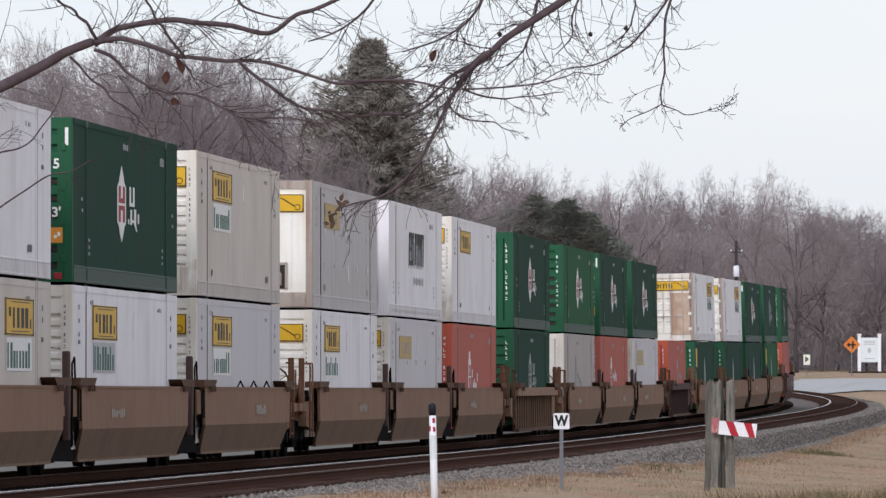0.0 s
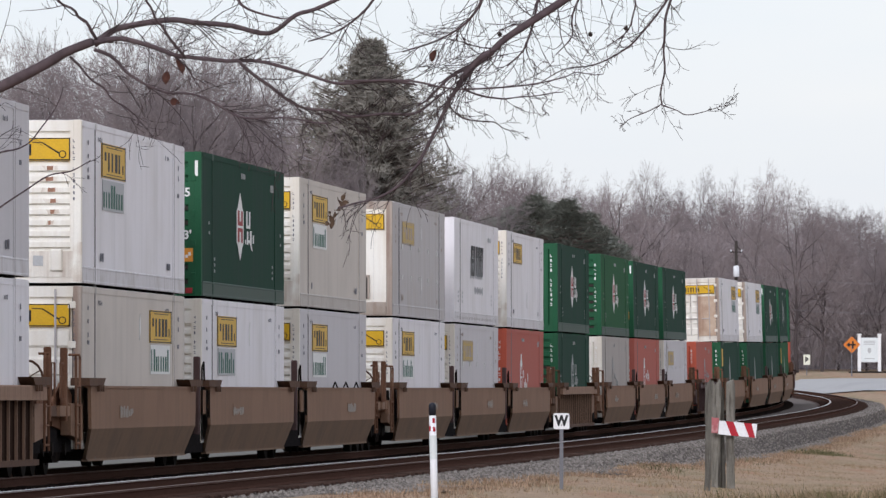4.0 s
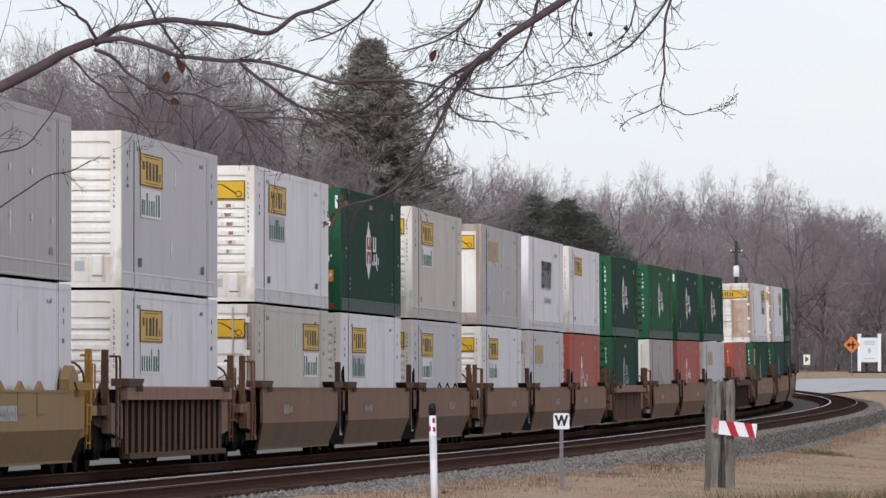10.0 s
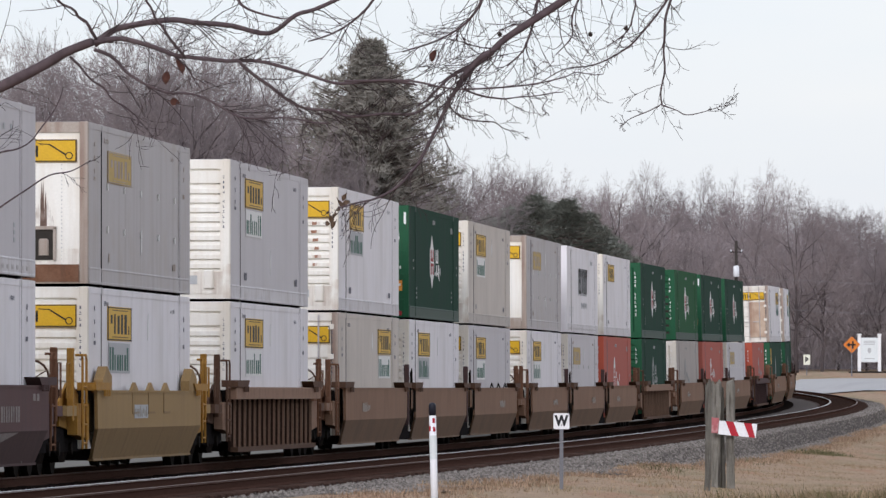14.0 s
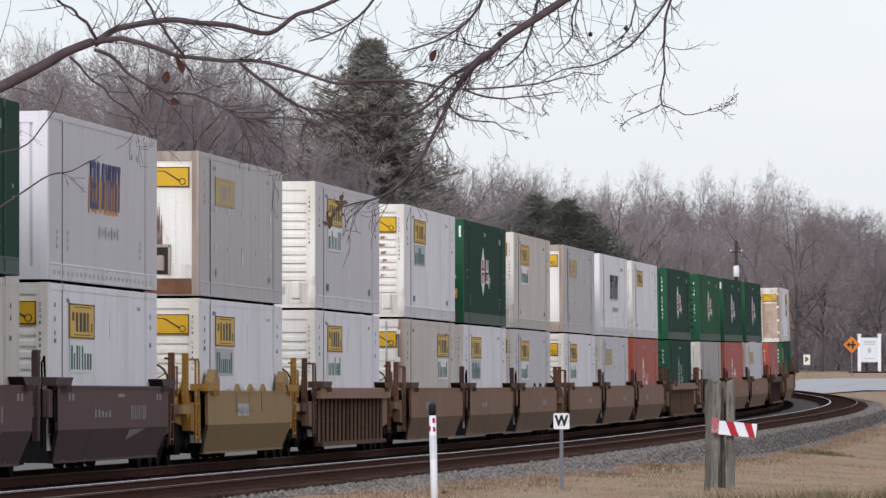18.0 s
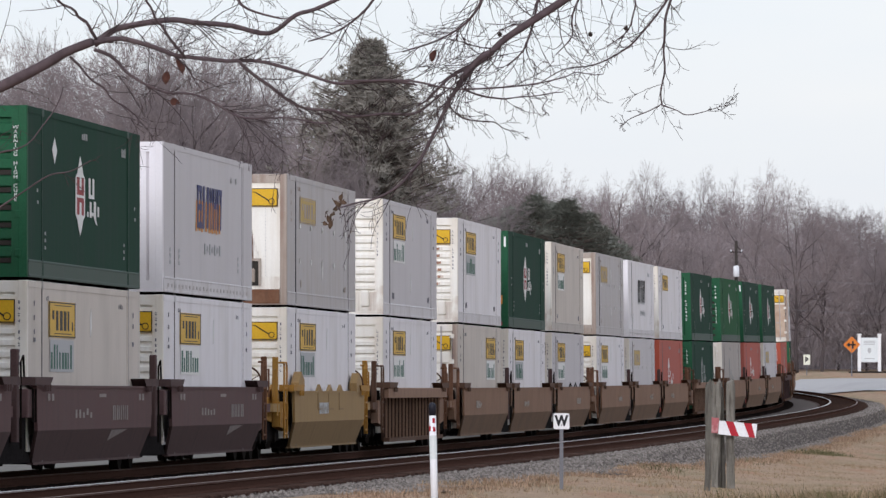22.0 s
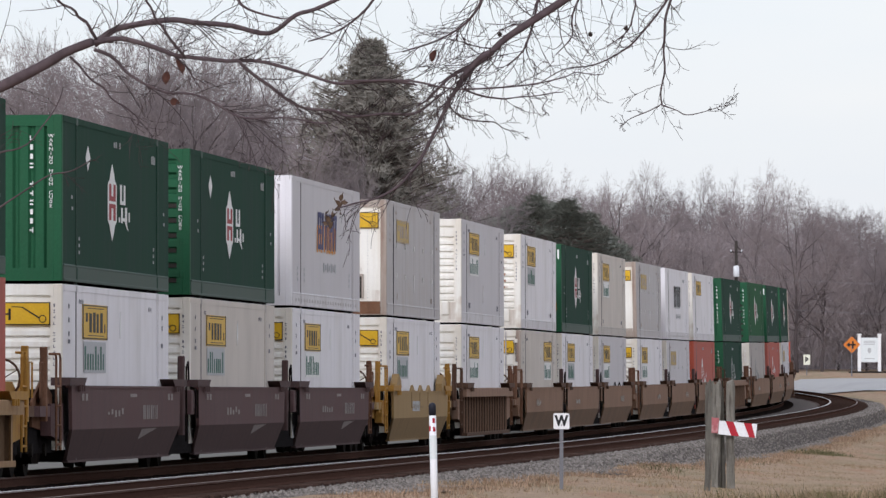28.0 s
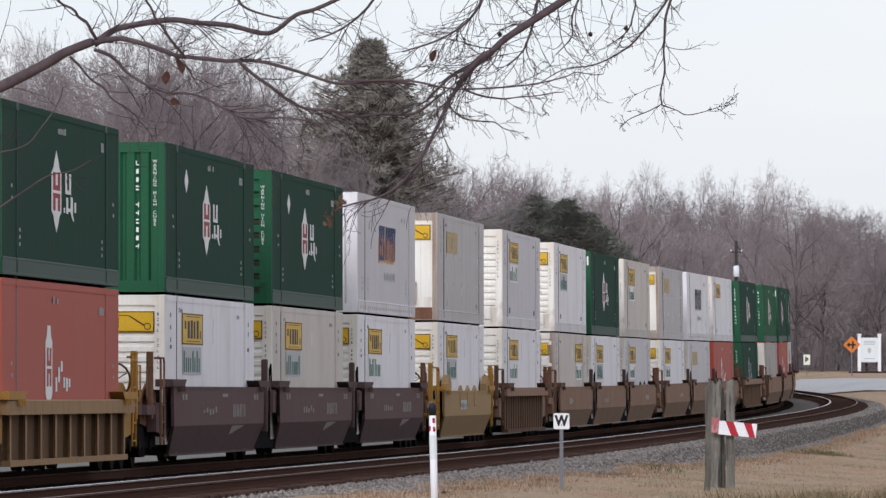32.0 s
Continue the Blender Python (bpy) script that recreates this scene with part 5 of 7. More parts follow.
def loads():
    T = dict
    return [
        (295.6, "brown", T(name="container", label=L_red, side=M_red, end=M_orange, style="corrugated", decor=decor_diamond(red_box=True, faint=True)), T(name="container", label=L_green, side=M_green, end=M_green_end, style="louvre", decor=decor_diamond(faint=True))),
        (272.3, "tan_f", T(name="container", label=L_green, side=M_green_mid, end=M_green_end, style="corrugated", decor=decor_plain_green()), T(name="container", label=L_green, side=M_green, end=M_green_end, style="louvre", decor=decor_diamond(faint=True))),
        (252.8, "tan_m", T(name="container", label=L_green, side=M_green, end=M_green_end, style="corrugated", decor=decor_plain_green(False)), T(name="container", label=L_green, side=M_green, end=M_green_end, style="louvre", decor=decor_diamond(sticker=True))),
        (233.3, "tan_r", T(name="container", label=L_green, side=M_green, end=M_green_end, style="corrugated", decor=decor_plain_green(False)), T(name="container", label=L_white, style="doors", decor=decor_parcel(front=True), **P_white)),
        (210.0, "tan_single", T(name="container", label=L_green, side=M_green, end=M_green_end, style="corrugated", decor=decor_plain_green()), T(name="container", label="white container with rust-stained double doors at its end", side=M_white, end=M_dirty, style="doors", decor=decor_parcel(front=True))),
        (190.7, "dark_short", T(name="container", label=L_red, side=M_red, end=M_orange, style="corrugated", decor=decor_diamond(red_box=True, faint=True), length=12.19), None),
        (167.4, "tan_f", T(name="container", label=L_old, side=M_lavender, end=M_bright, style="ribs", decor=decor_parcel(old=True)), T(name="container", label=L_green, side=M_green, end=M_green_end, style="louvre", decor=decor_diamond())),
        (147.9, "tan_m", T(name="container", label=L_red, side=M_red, end=M_red, style="corrugated", decor=decor_diamond(red_box=True)), T(name="container", label=L_green, side=M_green, end=M_green_end, style="louvre", decor=decor_diamond(sticker=True))),
        (128.4, "tan_r", T(name="container", label="grey container with a white end and a faint red decal", side=M_greytan, end=M_bright, style="corrugated", decor=decor_diamond(red_box=True, faint=True)), T(name="container", label=L_green, side=M_green_mid, end=M_green_end, style="louvre", decor=decor_diamond())),
        (105.1, "rib_single", T(name="container", label=L_green, side=M_green, end=M_green_end, style="louvre", decor=decor_diamond(faint=True)), T(name="container", label="dark green container with white lettering strokes on its bright end", side=M_green, end=M_green_end, style="corrugated", decor=decor_diamond())),
        (81.8, "tan_f", T(name="container", label=L_red, side=M_red, end=M_orange, style="corrugated", decor=decor_diamond(red_box=True)), T(name="container", label=L_white, style="ribs", decor=decor_parcel(plate=False), **P_white)),
        (62.3, "tan_m", T(name="container", label=L_old, side=M_lavender, end=M_bright, style="ribs", decor=decor_parcel(old=True)), T(name="container", label="plain white container with a large slanted dark decal", side=M_white, end=M_white, style="corrugated", decor=decor_slashes(False))),
        (42.8, "tan_r", T(name="container", label=L_white, style="ribs", decor=decor_parcel(grey=False), **P_white), T(name="container", label=L_old, side=M_steel, end=M_bright, style="old", decor=decor_parcel(old=True, numbers=False), rail=M_steel)),
        (19.5, "tanhoop_f", T(name="container", label=L_white, style="ribs", decor=decor_parcel(grey=False), **P_lav), T(name="container", label=L_tan, style="ribs", decor=decor_parcel(grey=False), **P_tan)),
        (0.0, "tan_m", T(name="container", label=L_white, style="ribs", decor=decor_parcel(end_plate=False), **P_white), T(name="container", label=L_green, side=M_green, end=M_green_end, style="louvre", decor=decor_diamond(sticker=True, text="53'", bars_end=False))),
        (-19.1, "tan_r", T(name="container", label="yellowed grey container with white double doors and yellow decals", side=M_tan, end=M_bright, style="doors", decor=decor_parcel(front=True, grey=False)), T(name="container", label="white container with a rust-streaked ribbed end and yellow decals", side=M_white, end=M_bright, style="ribs", decor=decor_parcel(), rusty=True)),
        (-42.35, "rib_single", T(name="container", label=L_white, style="ribs", decor=decor_parcel(end_plate=False, grey=False), **P_white), T(name="container", label=L_lav, style="ribs", decor=decor_parcel(end_plate=False, grey=False), **P_lav)),
        (-65.8, "mustard", T(name="container", label=L_white, style="ribs", decor=decor_parcel(), **P_white), T(name="container", label=L_old, soot=True, side=M_steel, end=M_bright, style="old", decor=decor_parcel(old=True, numbers=False), rail=M_steel)),
        (-89.15, "brown_f", T(name="container", label=L_white, style="ribs", decor=decor_parcel(grey=False), **P_white), T(name="container", label=L_slash, side=M_lavender, end=M_white, style="corrugated", decor=decor_slashes())),
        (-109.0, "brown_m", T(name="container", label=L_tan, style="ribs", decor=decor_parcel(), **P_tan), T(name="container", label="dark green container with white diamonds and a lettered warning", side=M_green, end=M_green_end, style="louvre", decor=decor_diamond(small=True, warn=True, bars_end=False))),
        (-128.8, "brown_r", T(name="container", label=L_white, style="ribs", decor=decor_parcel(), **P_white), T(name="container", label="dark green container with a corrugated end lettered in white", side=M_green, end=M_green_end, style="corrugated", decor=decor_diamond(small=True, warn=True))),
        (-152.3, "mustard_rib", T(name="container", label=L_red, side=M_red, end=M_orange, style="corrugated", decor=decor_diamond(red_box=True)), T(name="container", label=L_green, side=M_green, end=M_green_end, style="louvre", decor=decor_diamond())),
    ]


CARS = {
    "tan": dict(label="taupe steel well car platform with a smooth folded side", skin=M_tan_car, skin_low=M_tan_low),
    "tanhoop": dict(label="taupe steel well car platform with small hoops on its sill", skin=M_tan_car, skin_low=M_tan_low, hoops=True),
    "brown": dict(label="maroon-brown well car platform with faded pale stencils", skin=M_brown_car, skin_low=M_brown_low, marks="bars"),
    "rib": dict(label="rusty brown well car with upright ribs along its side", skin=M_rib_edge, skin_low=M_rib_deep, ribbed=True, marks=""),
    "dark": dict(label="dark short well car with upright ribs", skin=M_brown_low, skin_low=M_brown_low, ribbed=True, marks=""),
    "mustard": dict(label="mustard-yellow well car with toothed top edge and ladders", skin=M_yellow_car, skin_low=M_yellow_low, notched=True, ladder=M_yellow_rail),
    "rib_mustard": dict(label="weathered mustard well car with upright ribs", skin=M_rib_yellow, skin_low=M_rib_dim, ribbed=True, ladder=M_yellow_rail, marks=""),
}
LOWER_Z, UPPER_Z = 0.43, 3.363
TRAIN = []      # (thing, s of its middle, height)
TRUCKS = []     # (truck, wheelsets, s)


def build_train():
    # trucks are built once and copied
    first, sets = truck("black greasy two-axle truck under a well car")
    spots = []
    for i, (s, kind, low, up) in enumerate(loads()):
        ln = (low or up).get("length", 16.15)
        mid = s + ln / 2
        style = {"rib_single": "rib", "dark_short": "dark", "mustard_rib": "rib_mustard"}.get(kind, kind.split("_")[0])
        rj = kind.endswith(("_f", "_m"))
        fj = kind.endswith(("_r", "_m"))
        car = well_car("well_car", length=ln + 0.45, rear_joint=rj, front_joint=fj, seed=i, **CARS[style])
        TRAIN.append((car, mid, 0.0))
        TRAIN.append((container(seed=i + 50, **low), mid, LOWER_Z))
        if up:
            TRAIN.append((container(seed=i + 90, **up), mid, UPPER_Z))
        spots.append(mid + ln / 2 + (1.68 if fj else 2.05))
        if not rj:
            spots.append(mid - ln / 2 - 2.05)
    for k, s in enumerate(spots):
        if k == 0:
            TRUCKS.append((first, sets, s))
        else:
            c = copy_thing(first, Matrix())
            TRUCKS.append((c, [o for o in c.children if o.name.startswith("wheelset")], s))


build_train()


def travelled(t):
    """How far the train has gone after t seconds; it is slowing down."""
    return 5.19741 * t - 0.025287 * t * t + 0.000076 * t ** 3


def on_line(s, half, dz):
    a, b = line(s - half), line(s + half)
    d = b - a
    m = (a + b) / 2
    # the outer rail of the bend lies higher, so the cars lean into it
    cant = radians(float(np.interp(s, [110, 250, 330], [0.0, 1.7, 1.9])))
    return Matrix.Translation(m) @ Matrix.Rotation(-math.atan2(d.x, d.y), 4, 'Z') @ Matrix.Rotation(math.atan2(d.z, math.hypot(d.x, d.y)), 4, 'X') @ Matrix.Rotation(-cant, 4, 'Y') @ Matrix.Translation((0, 0, dz))


def motions():
    times = [0, 2, 4, 6, 8, 10, 12, 14, 16, 18, 20, 22, 24, 26, 28, 30, 32]
    for ob, s, dz in TRAIN:
        walk(ob, [(t, on_line(s + travelled(t), 7.5, dz)) for t in times])
    for ob, sets, s in TRUCKS:
        walk(ob, [(t, on_line(s + travelled(t), 0.9, 0)) for t in times])
        for w in sets:
            y = w.location.y
            walk(w, [(k / 10, Matrix.Translation((0, y, 0.46)) @ Matrix.Rotation(-travelled(k / 10) / 0.46, 4, 'X')) for k in range(321)])
    rnd = random.Random(4)
    for leaf in CLUSTER:
        rest = leaf.matrix_basis.copy()
        lag = rnd.uniform(0, 1)
        rows = []
        for k in range(33):
            a = 0.12 * math.sin(k * 1.9 + lag) + rnd.uniform(-0.06, 0.06)
            rows.append((k, Matrix.Translation((0.07 * a, 0, abs(a) * 0.01)) @ rest @ Matrix.Rotation(a, 4, 'Y')))
        walk(leaf, rows)


# ---------- beside the line: posts, signs, road, pole ----------
def zg(x, y):
    return float(ground_z(x, y)[0])


M_pvc = surf("white_plastic_post", (0.80, 0.80, 0.82), 0.4, grain=(20, 0.03), streak=(8, 0.2, (0.6, 0.6, 0.62)))
M_black_cap = surf("black_plastic_cap", (0.015, 0.016, 0.025), 0.5, grain=(20, 0.1))
M_sign_white = surf("sign_white", (0.78, 0.78, 0.78), 0.5, grain=(10, 0.04), stain=(4, 0.15, (0.6, 0.6, 0.58)))
M_galv = surf("galvanised_post", (0.17, 0.17, 0.185), 0.55, 0.5, grain=(30, 0.12))
M_oldwood = surf("grey_weathered_timber", (0.175, 0.165, 0.142), 0.95, grain=(50, 0.15), streak=(16, 0.95, (0.045, 0.038, 0.032)), stain=(3.5, 0.45, (0.27, 0.25, 0.225)), bump=0.02, bump_scale=40, vary=0.35)
M_stripe_red = surf("reflective_red", (0.42, 0.02, 0.035), 0.4, grain=(20, 0.08))
M_stripe_faded = surf("faded_reflective_red", (0.42, 0.13, 0.14), 0.5, grain=(20, 0.1), stain=(9, 0.6, (0.6, 0.45, 0.45)))
M_stripe_white = surf("reflective_white", (0.78, 0.78, 0.80), 0.4, grain=(20, 0.05))
M_sign_orange = surf("sign_orange", (0.62, 0.19, 0.03), 0.45, grain=(10, 0.06))
M_sign_yellowgreen = surf("sign_pale_yellow", (0.74, 0.74, 0.62), 0.5, grain=(10, 0.06))
M_board = surf("painted_sign_board", (0.70, 0.74, 0.74), 0.6, grain=(10, 0.05))
M_pole = surf("utility_pole_timber", (0.06, 0.05, 0.045), 0.9, grain=(30, 0.2), streak=(14, 0.5, (0.05, 0.04, 0.035)))
M_porcelain = surf("pale_grey_enamel", (0.72, 0.73, 0.75), 0.4, grain=(10, 0.04))
M_cable = surf("aluminium_wire", (0.20, 0.19, 0.20), 0.6, grain=(4, 0.05))


def marker_post():
    root = new("marker_post")
    tagged(root, "slim white plastic marker post with a black cap and red marks", "marker post")
    x, y = -0.10, 105.0
    z = zg(x, y)
    root.location = (x, y, z)
    root.rotation_euler = (0, radians(-1.3), 0)
    top = 1.30 - z
    part("tube", Shape().tube([(0, 0, -0.05), (0, 0, top - 0.14)], [0.047, 0.045], 16), M_pvc, root, smooth=True)
    pts, rad = [], []
    for k in range(6):
        a = k / 5 * math.pi / 2
        pts.append((0, 0, top - 0.05 + 0.05 * math.sin(a)))
        rad.append(max(0.004, 0.047 * math.cos(a)))
    part("cap", Shape().tube([(0, 0, top - 0.165)] + pts, [0.047] + rad, 16), M_black_cap, root, "black rounded cap", smooth=True)
    for i, (a, dz) in enumerate(((0.3, -0.26), (-0.9, -0.36), (0.4, -0.37))):
        sh = Shape()
        for k in range(4):
            b0, b1 = a - 0.35 + k * 0.17, a - 0.35 + (k + 1) * 0.17
            q = [(0.0485 * math.sin(t), -0.0485 * math.cos(t)) for t in (b0, b1)]
            sh.add([(q[0][0], q[0][1], top + dz), (q[1][0], q[1][1], top + dz), (q[1][0], q[1][1], top + dz + 0.06), (q[0][0], q[0][1], top + dz + 0.06)], [(0, 1, 2, 3)])
        part("red_mark", sh, M_stripe_red, root)
    band = Shape()
    band.tube([(0, 0, top - 0.72), (0, 0, top - 0.42)], [0.0478, 0.0478], 16, cap=False)
    part("printed_label", band, M_board, root)


def whistle_sign():
    root = new("whistle_post_sign")
    tagged(root, "square white sign with a black letter W on a steel post", "sign")
    x, y = 2.155, 150.0
    z = zg(x, y)
    root.location = (x, y, z)
    c = 0.922 - z
    ring = []
    for sx, sz in ((1, 1), (-1, 1), (-1, -1), (1, -1)):
        for k in range(4):
            a = math.atan2(sz, sx) - math.pi / 4 + k * math.pi / 6
            ring.append((sx * 0.115 + 0.03 * math.cos(a), c + sz * 0.115 + 0.03 * math.sin(a)))
    part("edge", Shape().prism([(p * 1.03, c + (q - c) * 1.03) for p, q in ring], "y", -0.002, 0.004), M_galv, root)
    plate = part("plate", Shape().prism(ring, "y", -0.008, -0.002), M_sign_white, root)
    lettering("letter", "W", 0.235, M_ink, root, Matrix.Translation((0, -0.010, c)) @ Matrix.Rotation(radians(90), 4, 'X') @ Matrix.Diagonal((0.92, 1.1, 1, 1)), depth=0.003, bold=0.011)
    part("post", Shape().prism([(-0.035, 0.005), (0.035, 0.005), (0.035, 0.03), (0.02, 0.05), (-0.02, 0.05), (-0.035, 0.03)], "z", -0.1, c + 0.10), M_galv, root, "grey steel channel post")
    for dz in (-0.07, 0.07):
        part("bolt", Shape().tube([(0, -0.012, c + dz), (0, -0.004, c + dz)], [0.012, 0.012], 8), M_galv, root)


def old_tie(x, y, w, h, lean, turn, seed):
    rnd = random.Random(seed)
    z = zg(x, y)
    sh = Shape()
    # a split, weathered post: an uneven section drawn up in steps, with a ragged top
    n, m = 18, 20
    for j in range(m + 1):
        t = j / m
        for k in range(n):
            a = 2 * math.pi * k / n
            ca, sa = math.cos(a), math.sin(a)
            r = 1 / max(abs(ca), abs(sa)) * 0.93
            wob = noise.noise((ca * 2 + seed, sa * 2, t * 7)) * 0.24 + noise.noise((k * 1.7, seed, t * 1.2)) * 0.62
            top = (noise.noise((k * 0.9, seed * 3.1, 5)) * 0.30 if j == m else 0)
            sh.v.append((ca * r * w / 2 * (1 + wob), sa * r * w / 2 * (1 + wob), -0.1 + (h + 0.1) * t + top))
    for j in range(m):
        for k in range(n):
            a, b = j * n + k, j * n + (k + 1) % n
            sh.f.append((a, b, b + n, a + n))
    sh.f.append(tuple(m * n + k for k in range(n)))
    ob = part("timber_post", sh, M_oldwood)
    ob.matrix_basis = Matrix.Translation((x, y, z)) @ Matrix.Rotation(radians(lean), 4, 'Y') @ Matrix.Rotation(radians(turn), 4, 'Z')
    tagged(ob, "grey split weathered railway timber standing upright in the grass", "post", group="upright old timbers")
    return ob


def barricade():
    z = zg(5.75, 171)
    root = new("barrier_board")
    tagged(root, "red and white striped reflective board nailed to old timbers", "barrier board")
    root.matrix_basis = Matrix.Translation((6.10, 170.74, 0.692)) @ Matrix.Rotation(radians(5.5), 4, 'Y')
    hw, hh = 0.392, 0.143
    part("board", Shape().block(-hw, hw, -0.012, 0.012, -hh, hh, 0.004), M_stripe_white, root)
    for x in (-0.263, 0.112):
        ring = [(min(hw - 0.012, x + a), z) for a, z in ((0.143, -hh), (0.306, -hh), (0.163, hh), (0.0, hh))]
        part("stripe", Shape().prism(ring, "y", -0.0165, -0.0125), M_stripe_red, root)
    part("faded_end", Shape().block(-0.58, -0.40, -0.008, 0.014, -hh + 0.02, hh + 0.05, 0.004), M_stripe_faded, root, "bleached red scrap of sheeting")


marker_post()
whistle_sign()
GY = 171.0
old_tie(5.29, GY - 6.0, 0.115, 1.585 - zg(5.29, GY - 6.0), 0.5, 12, 1)
old_tie(5.65, GY + 0.12, 0.19, 1.62 - zg(5.65, GY), 0.9, -9, 2)
old_tie(5.815, GY + 0.32, 0.11, 1.50 - zg(5.82, GY), -1.2, 20, 3)
old_tie(5.975, GY + 0.05, 0.165, 1.58 - zg(5.98, GY), -0.4, 4, 4)
barricade()


def build_road():
    sh = Shape()
    xs = np.linspace(8, 75, 28)
    rows = []
    for x in xs:
        near = np.interp(x, [8, 23, 26, 29, 34, 40, 75], [590, 571, 556, 538, 523, 514, 500])
        far = np.interp(x, [8, 25, 75], [592, 584, 574])
        rows.append([(x, y) for y in np.linspace(near, far, 16)])
    for r in rows:
        zz = ground_z([p[0] for p in r], [p[1] for p in r])
        sh.v += [(p[0], p[1], float(a) + 0.10) for p, a in zip(r, zz)]
    n = 16
    for j in range(len(rows) - 1):
        for k in range(n - 1):
            a = j * n + k
            sh.f.append((a, a + n, a + n + 1, a + 1))
    tagged(part("road", sh, M_asphalt, smooth=True), "pale worn asphalt road beyond the curve of the track", "road", kind="structure")


build_road()


def far_signs():
    # small sign with a dark arrow-like mark
    x, y = 26.92, 610.0
    z = zg(x, y)
    r = new("road_sign")
    r.location = (x, y, z)
    tagged(r, "small pale yellow upright road sign on a thin post", "sign")
    zc = 1.387 + 63.6 * y / 14591 - z
    part("plate", Shape().block(-0.25, 0.25, -0.01, 0.01, zc - 0.38, zc + 0.38, 0.02), M_sign_yellowgreen, r)
    sh = Shape()
    for k in range(3):
        sh.box(-0.13 + 0.08 * k, -0.07 + 0.09 * k, -0.016, -0.01, zc - 0.2 + 0.08 * k, zc + 0.22 - 0.05 * k)
    part("mark", sh, M_ink, r)
    part("post", Shape().tube([(0, 0.03, -0.2), (0, 0.03, zc + 0.2)], [0.035, 0.035], 6), M_galv, r)
    # orange diamond sign
    x, y = 29.75, 600.0
    z = zg(x, y)
    r = new("diamond_sign")
    r.location = (x, y, z)
    tagged(r, "orange diamond warning sign with a dark symbol on a post", "sign")
    zc = 1.387 + 90 * y / 14591 - z
    part("plate", Shape().prism([(0, zc - 0.62), (0.62, zc), (0, zc + 0.62), (-0.62, zc)], "y", -0.01, 0.01), M_sign_orange, r)
    sym = Shape().prism([(-0.4, zc), (-0.15, zc + 0.2), (-0.15, zc - 0.2)], "y", -0.016, -0.011).box(-0.15, 0.30, -0.016, -0.011, zc - 0.06, zc + 0.06).box(0.02, 0.14, -0.016, -0.011, zc - 0.28, zc + 0.28)
    part("symbol", sym, M_ink, r)
    part("post", Shape().tube([(0, 0.03, -0.2), (0, 0.03, zc)], [0.05, 0.05], 6), M_galv, r)
    # white notice board between two posts
    x, y = 33.1, 640.0
    z = zg(x, y)
    r = new("notice_board")
    r.location = (x, y, z)
    tagged(r, "white painted notice board with grey lines between two posts", "sign board")
    zt = 1.387 + 107 * y / 14591 - z
    for sx in (-0.78, 0.78):
        p = part("post", Shape().block(sx - 0.13, sx + 0.13, -0.13, 0.13, -0.2, zt, 0.02), M_sign_white, r)
        part("post_cap", Shape().block(sx - 0.17, sx + 0.17, -0.17, 0.17, zt, zt + 0.1, 0.03), M_sign_white, p)
    b = part("board", Shape().block(-0.65, 0.65, -0.06, 0.06, zt - 2.1, zt - 0.2, 0.02), M_board, r)
    sh = Shape()
    for k in range(3):
        sh.box(-0.45, 0.45, -0.068, -0.06, zt - 0.5 - 0.12 * k, zt - 0.44 - 0.12 * k)
    sh.box(-0.4, 0.4, -0.068, -0.06, zt - 1.85, zt - 1.79)
    part("text_block", sh, M_decal_grey, b)
    part("emblem", Shape().prism([(0, zt - 1.45), (0.16, zt - 1.25), (0.1, zt - 1.0), (-0.1, zt - 1.0), (-0.16, zt - 1.25)], "y", -0.068, -0.06), M_decal_grey, b)
    part("planting_bed", Shape().block(-1.6, 2.0, -0.6, 0.6, -0.2, 0.14, 0.1), M_bed, r, "dark mulch bed at its foot")


far_signs()


def utility_pole():
    x, y = 19.92, 560.0
    z = zg(x, y)
    r = new("utility_pole")
    r.location = (x, y, z)
    tagged(r, "dark timber utility pole with crossarm and pale transformer", "utility pole")
    k = y / 14591
    top = 1.387 + 274 * k - z
    part("pole", Shape().tube([(0, 0, -0.3), (0, 0, top)], [0.15, 0.10], 8), M_pole, r, smooth=True)
    part("crossarm", Shape().box(-0.42, 0.42, -0.14, -0.08, top - 0.80, top - 0.73), M_pole, r)
    for sx in (-0.36, 0.36):
        part("insulator", Shape().tube([(sx, -0.11, top - 0.73), (sx, -0.11, top - 0.58)], [0.05, 0.03], 8), M_porcelain, r)
    part("transformer", Shape().tube([(0, -0.3, top - 2.45), (0, -0.3, top - 2.4), (0, -0.3, top - 1.75), (0, -0.3, top - 1.68)], [0.16, 0.2, 0.2, 0.1], 12), M_porcelain, r, "pale cylinder transformer", smooth=True)
    for dz, sag, x2 in ((-2.45, 0.5, 60), (-4.45, 0.6, 60), (-0.35, 0.4, 60)):
        sh = Shape()
        pts = [(x + (x2 - x) * t, y + 20 * t, z + top + dz - sag * 4 * t * (1 - t) - 0.15 * t) for t in np.linspace(0, 1, 12)]
        sh.tube(pts, [0.018 if dz < -0.4 else 0.008] * 12, 4)
        tagged(part("overhead_wire", sh, M_cable), "thin grey overhead wire strung from a utility pole", "wire", group="overhead wires")


utility_pole()


M_rusty_grass = surf("rust_brown_dead_grass", (0.36, 0.25, 0.172), 0.95, grain=(1.2, 0.2), island=0.35, spec=0.0)


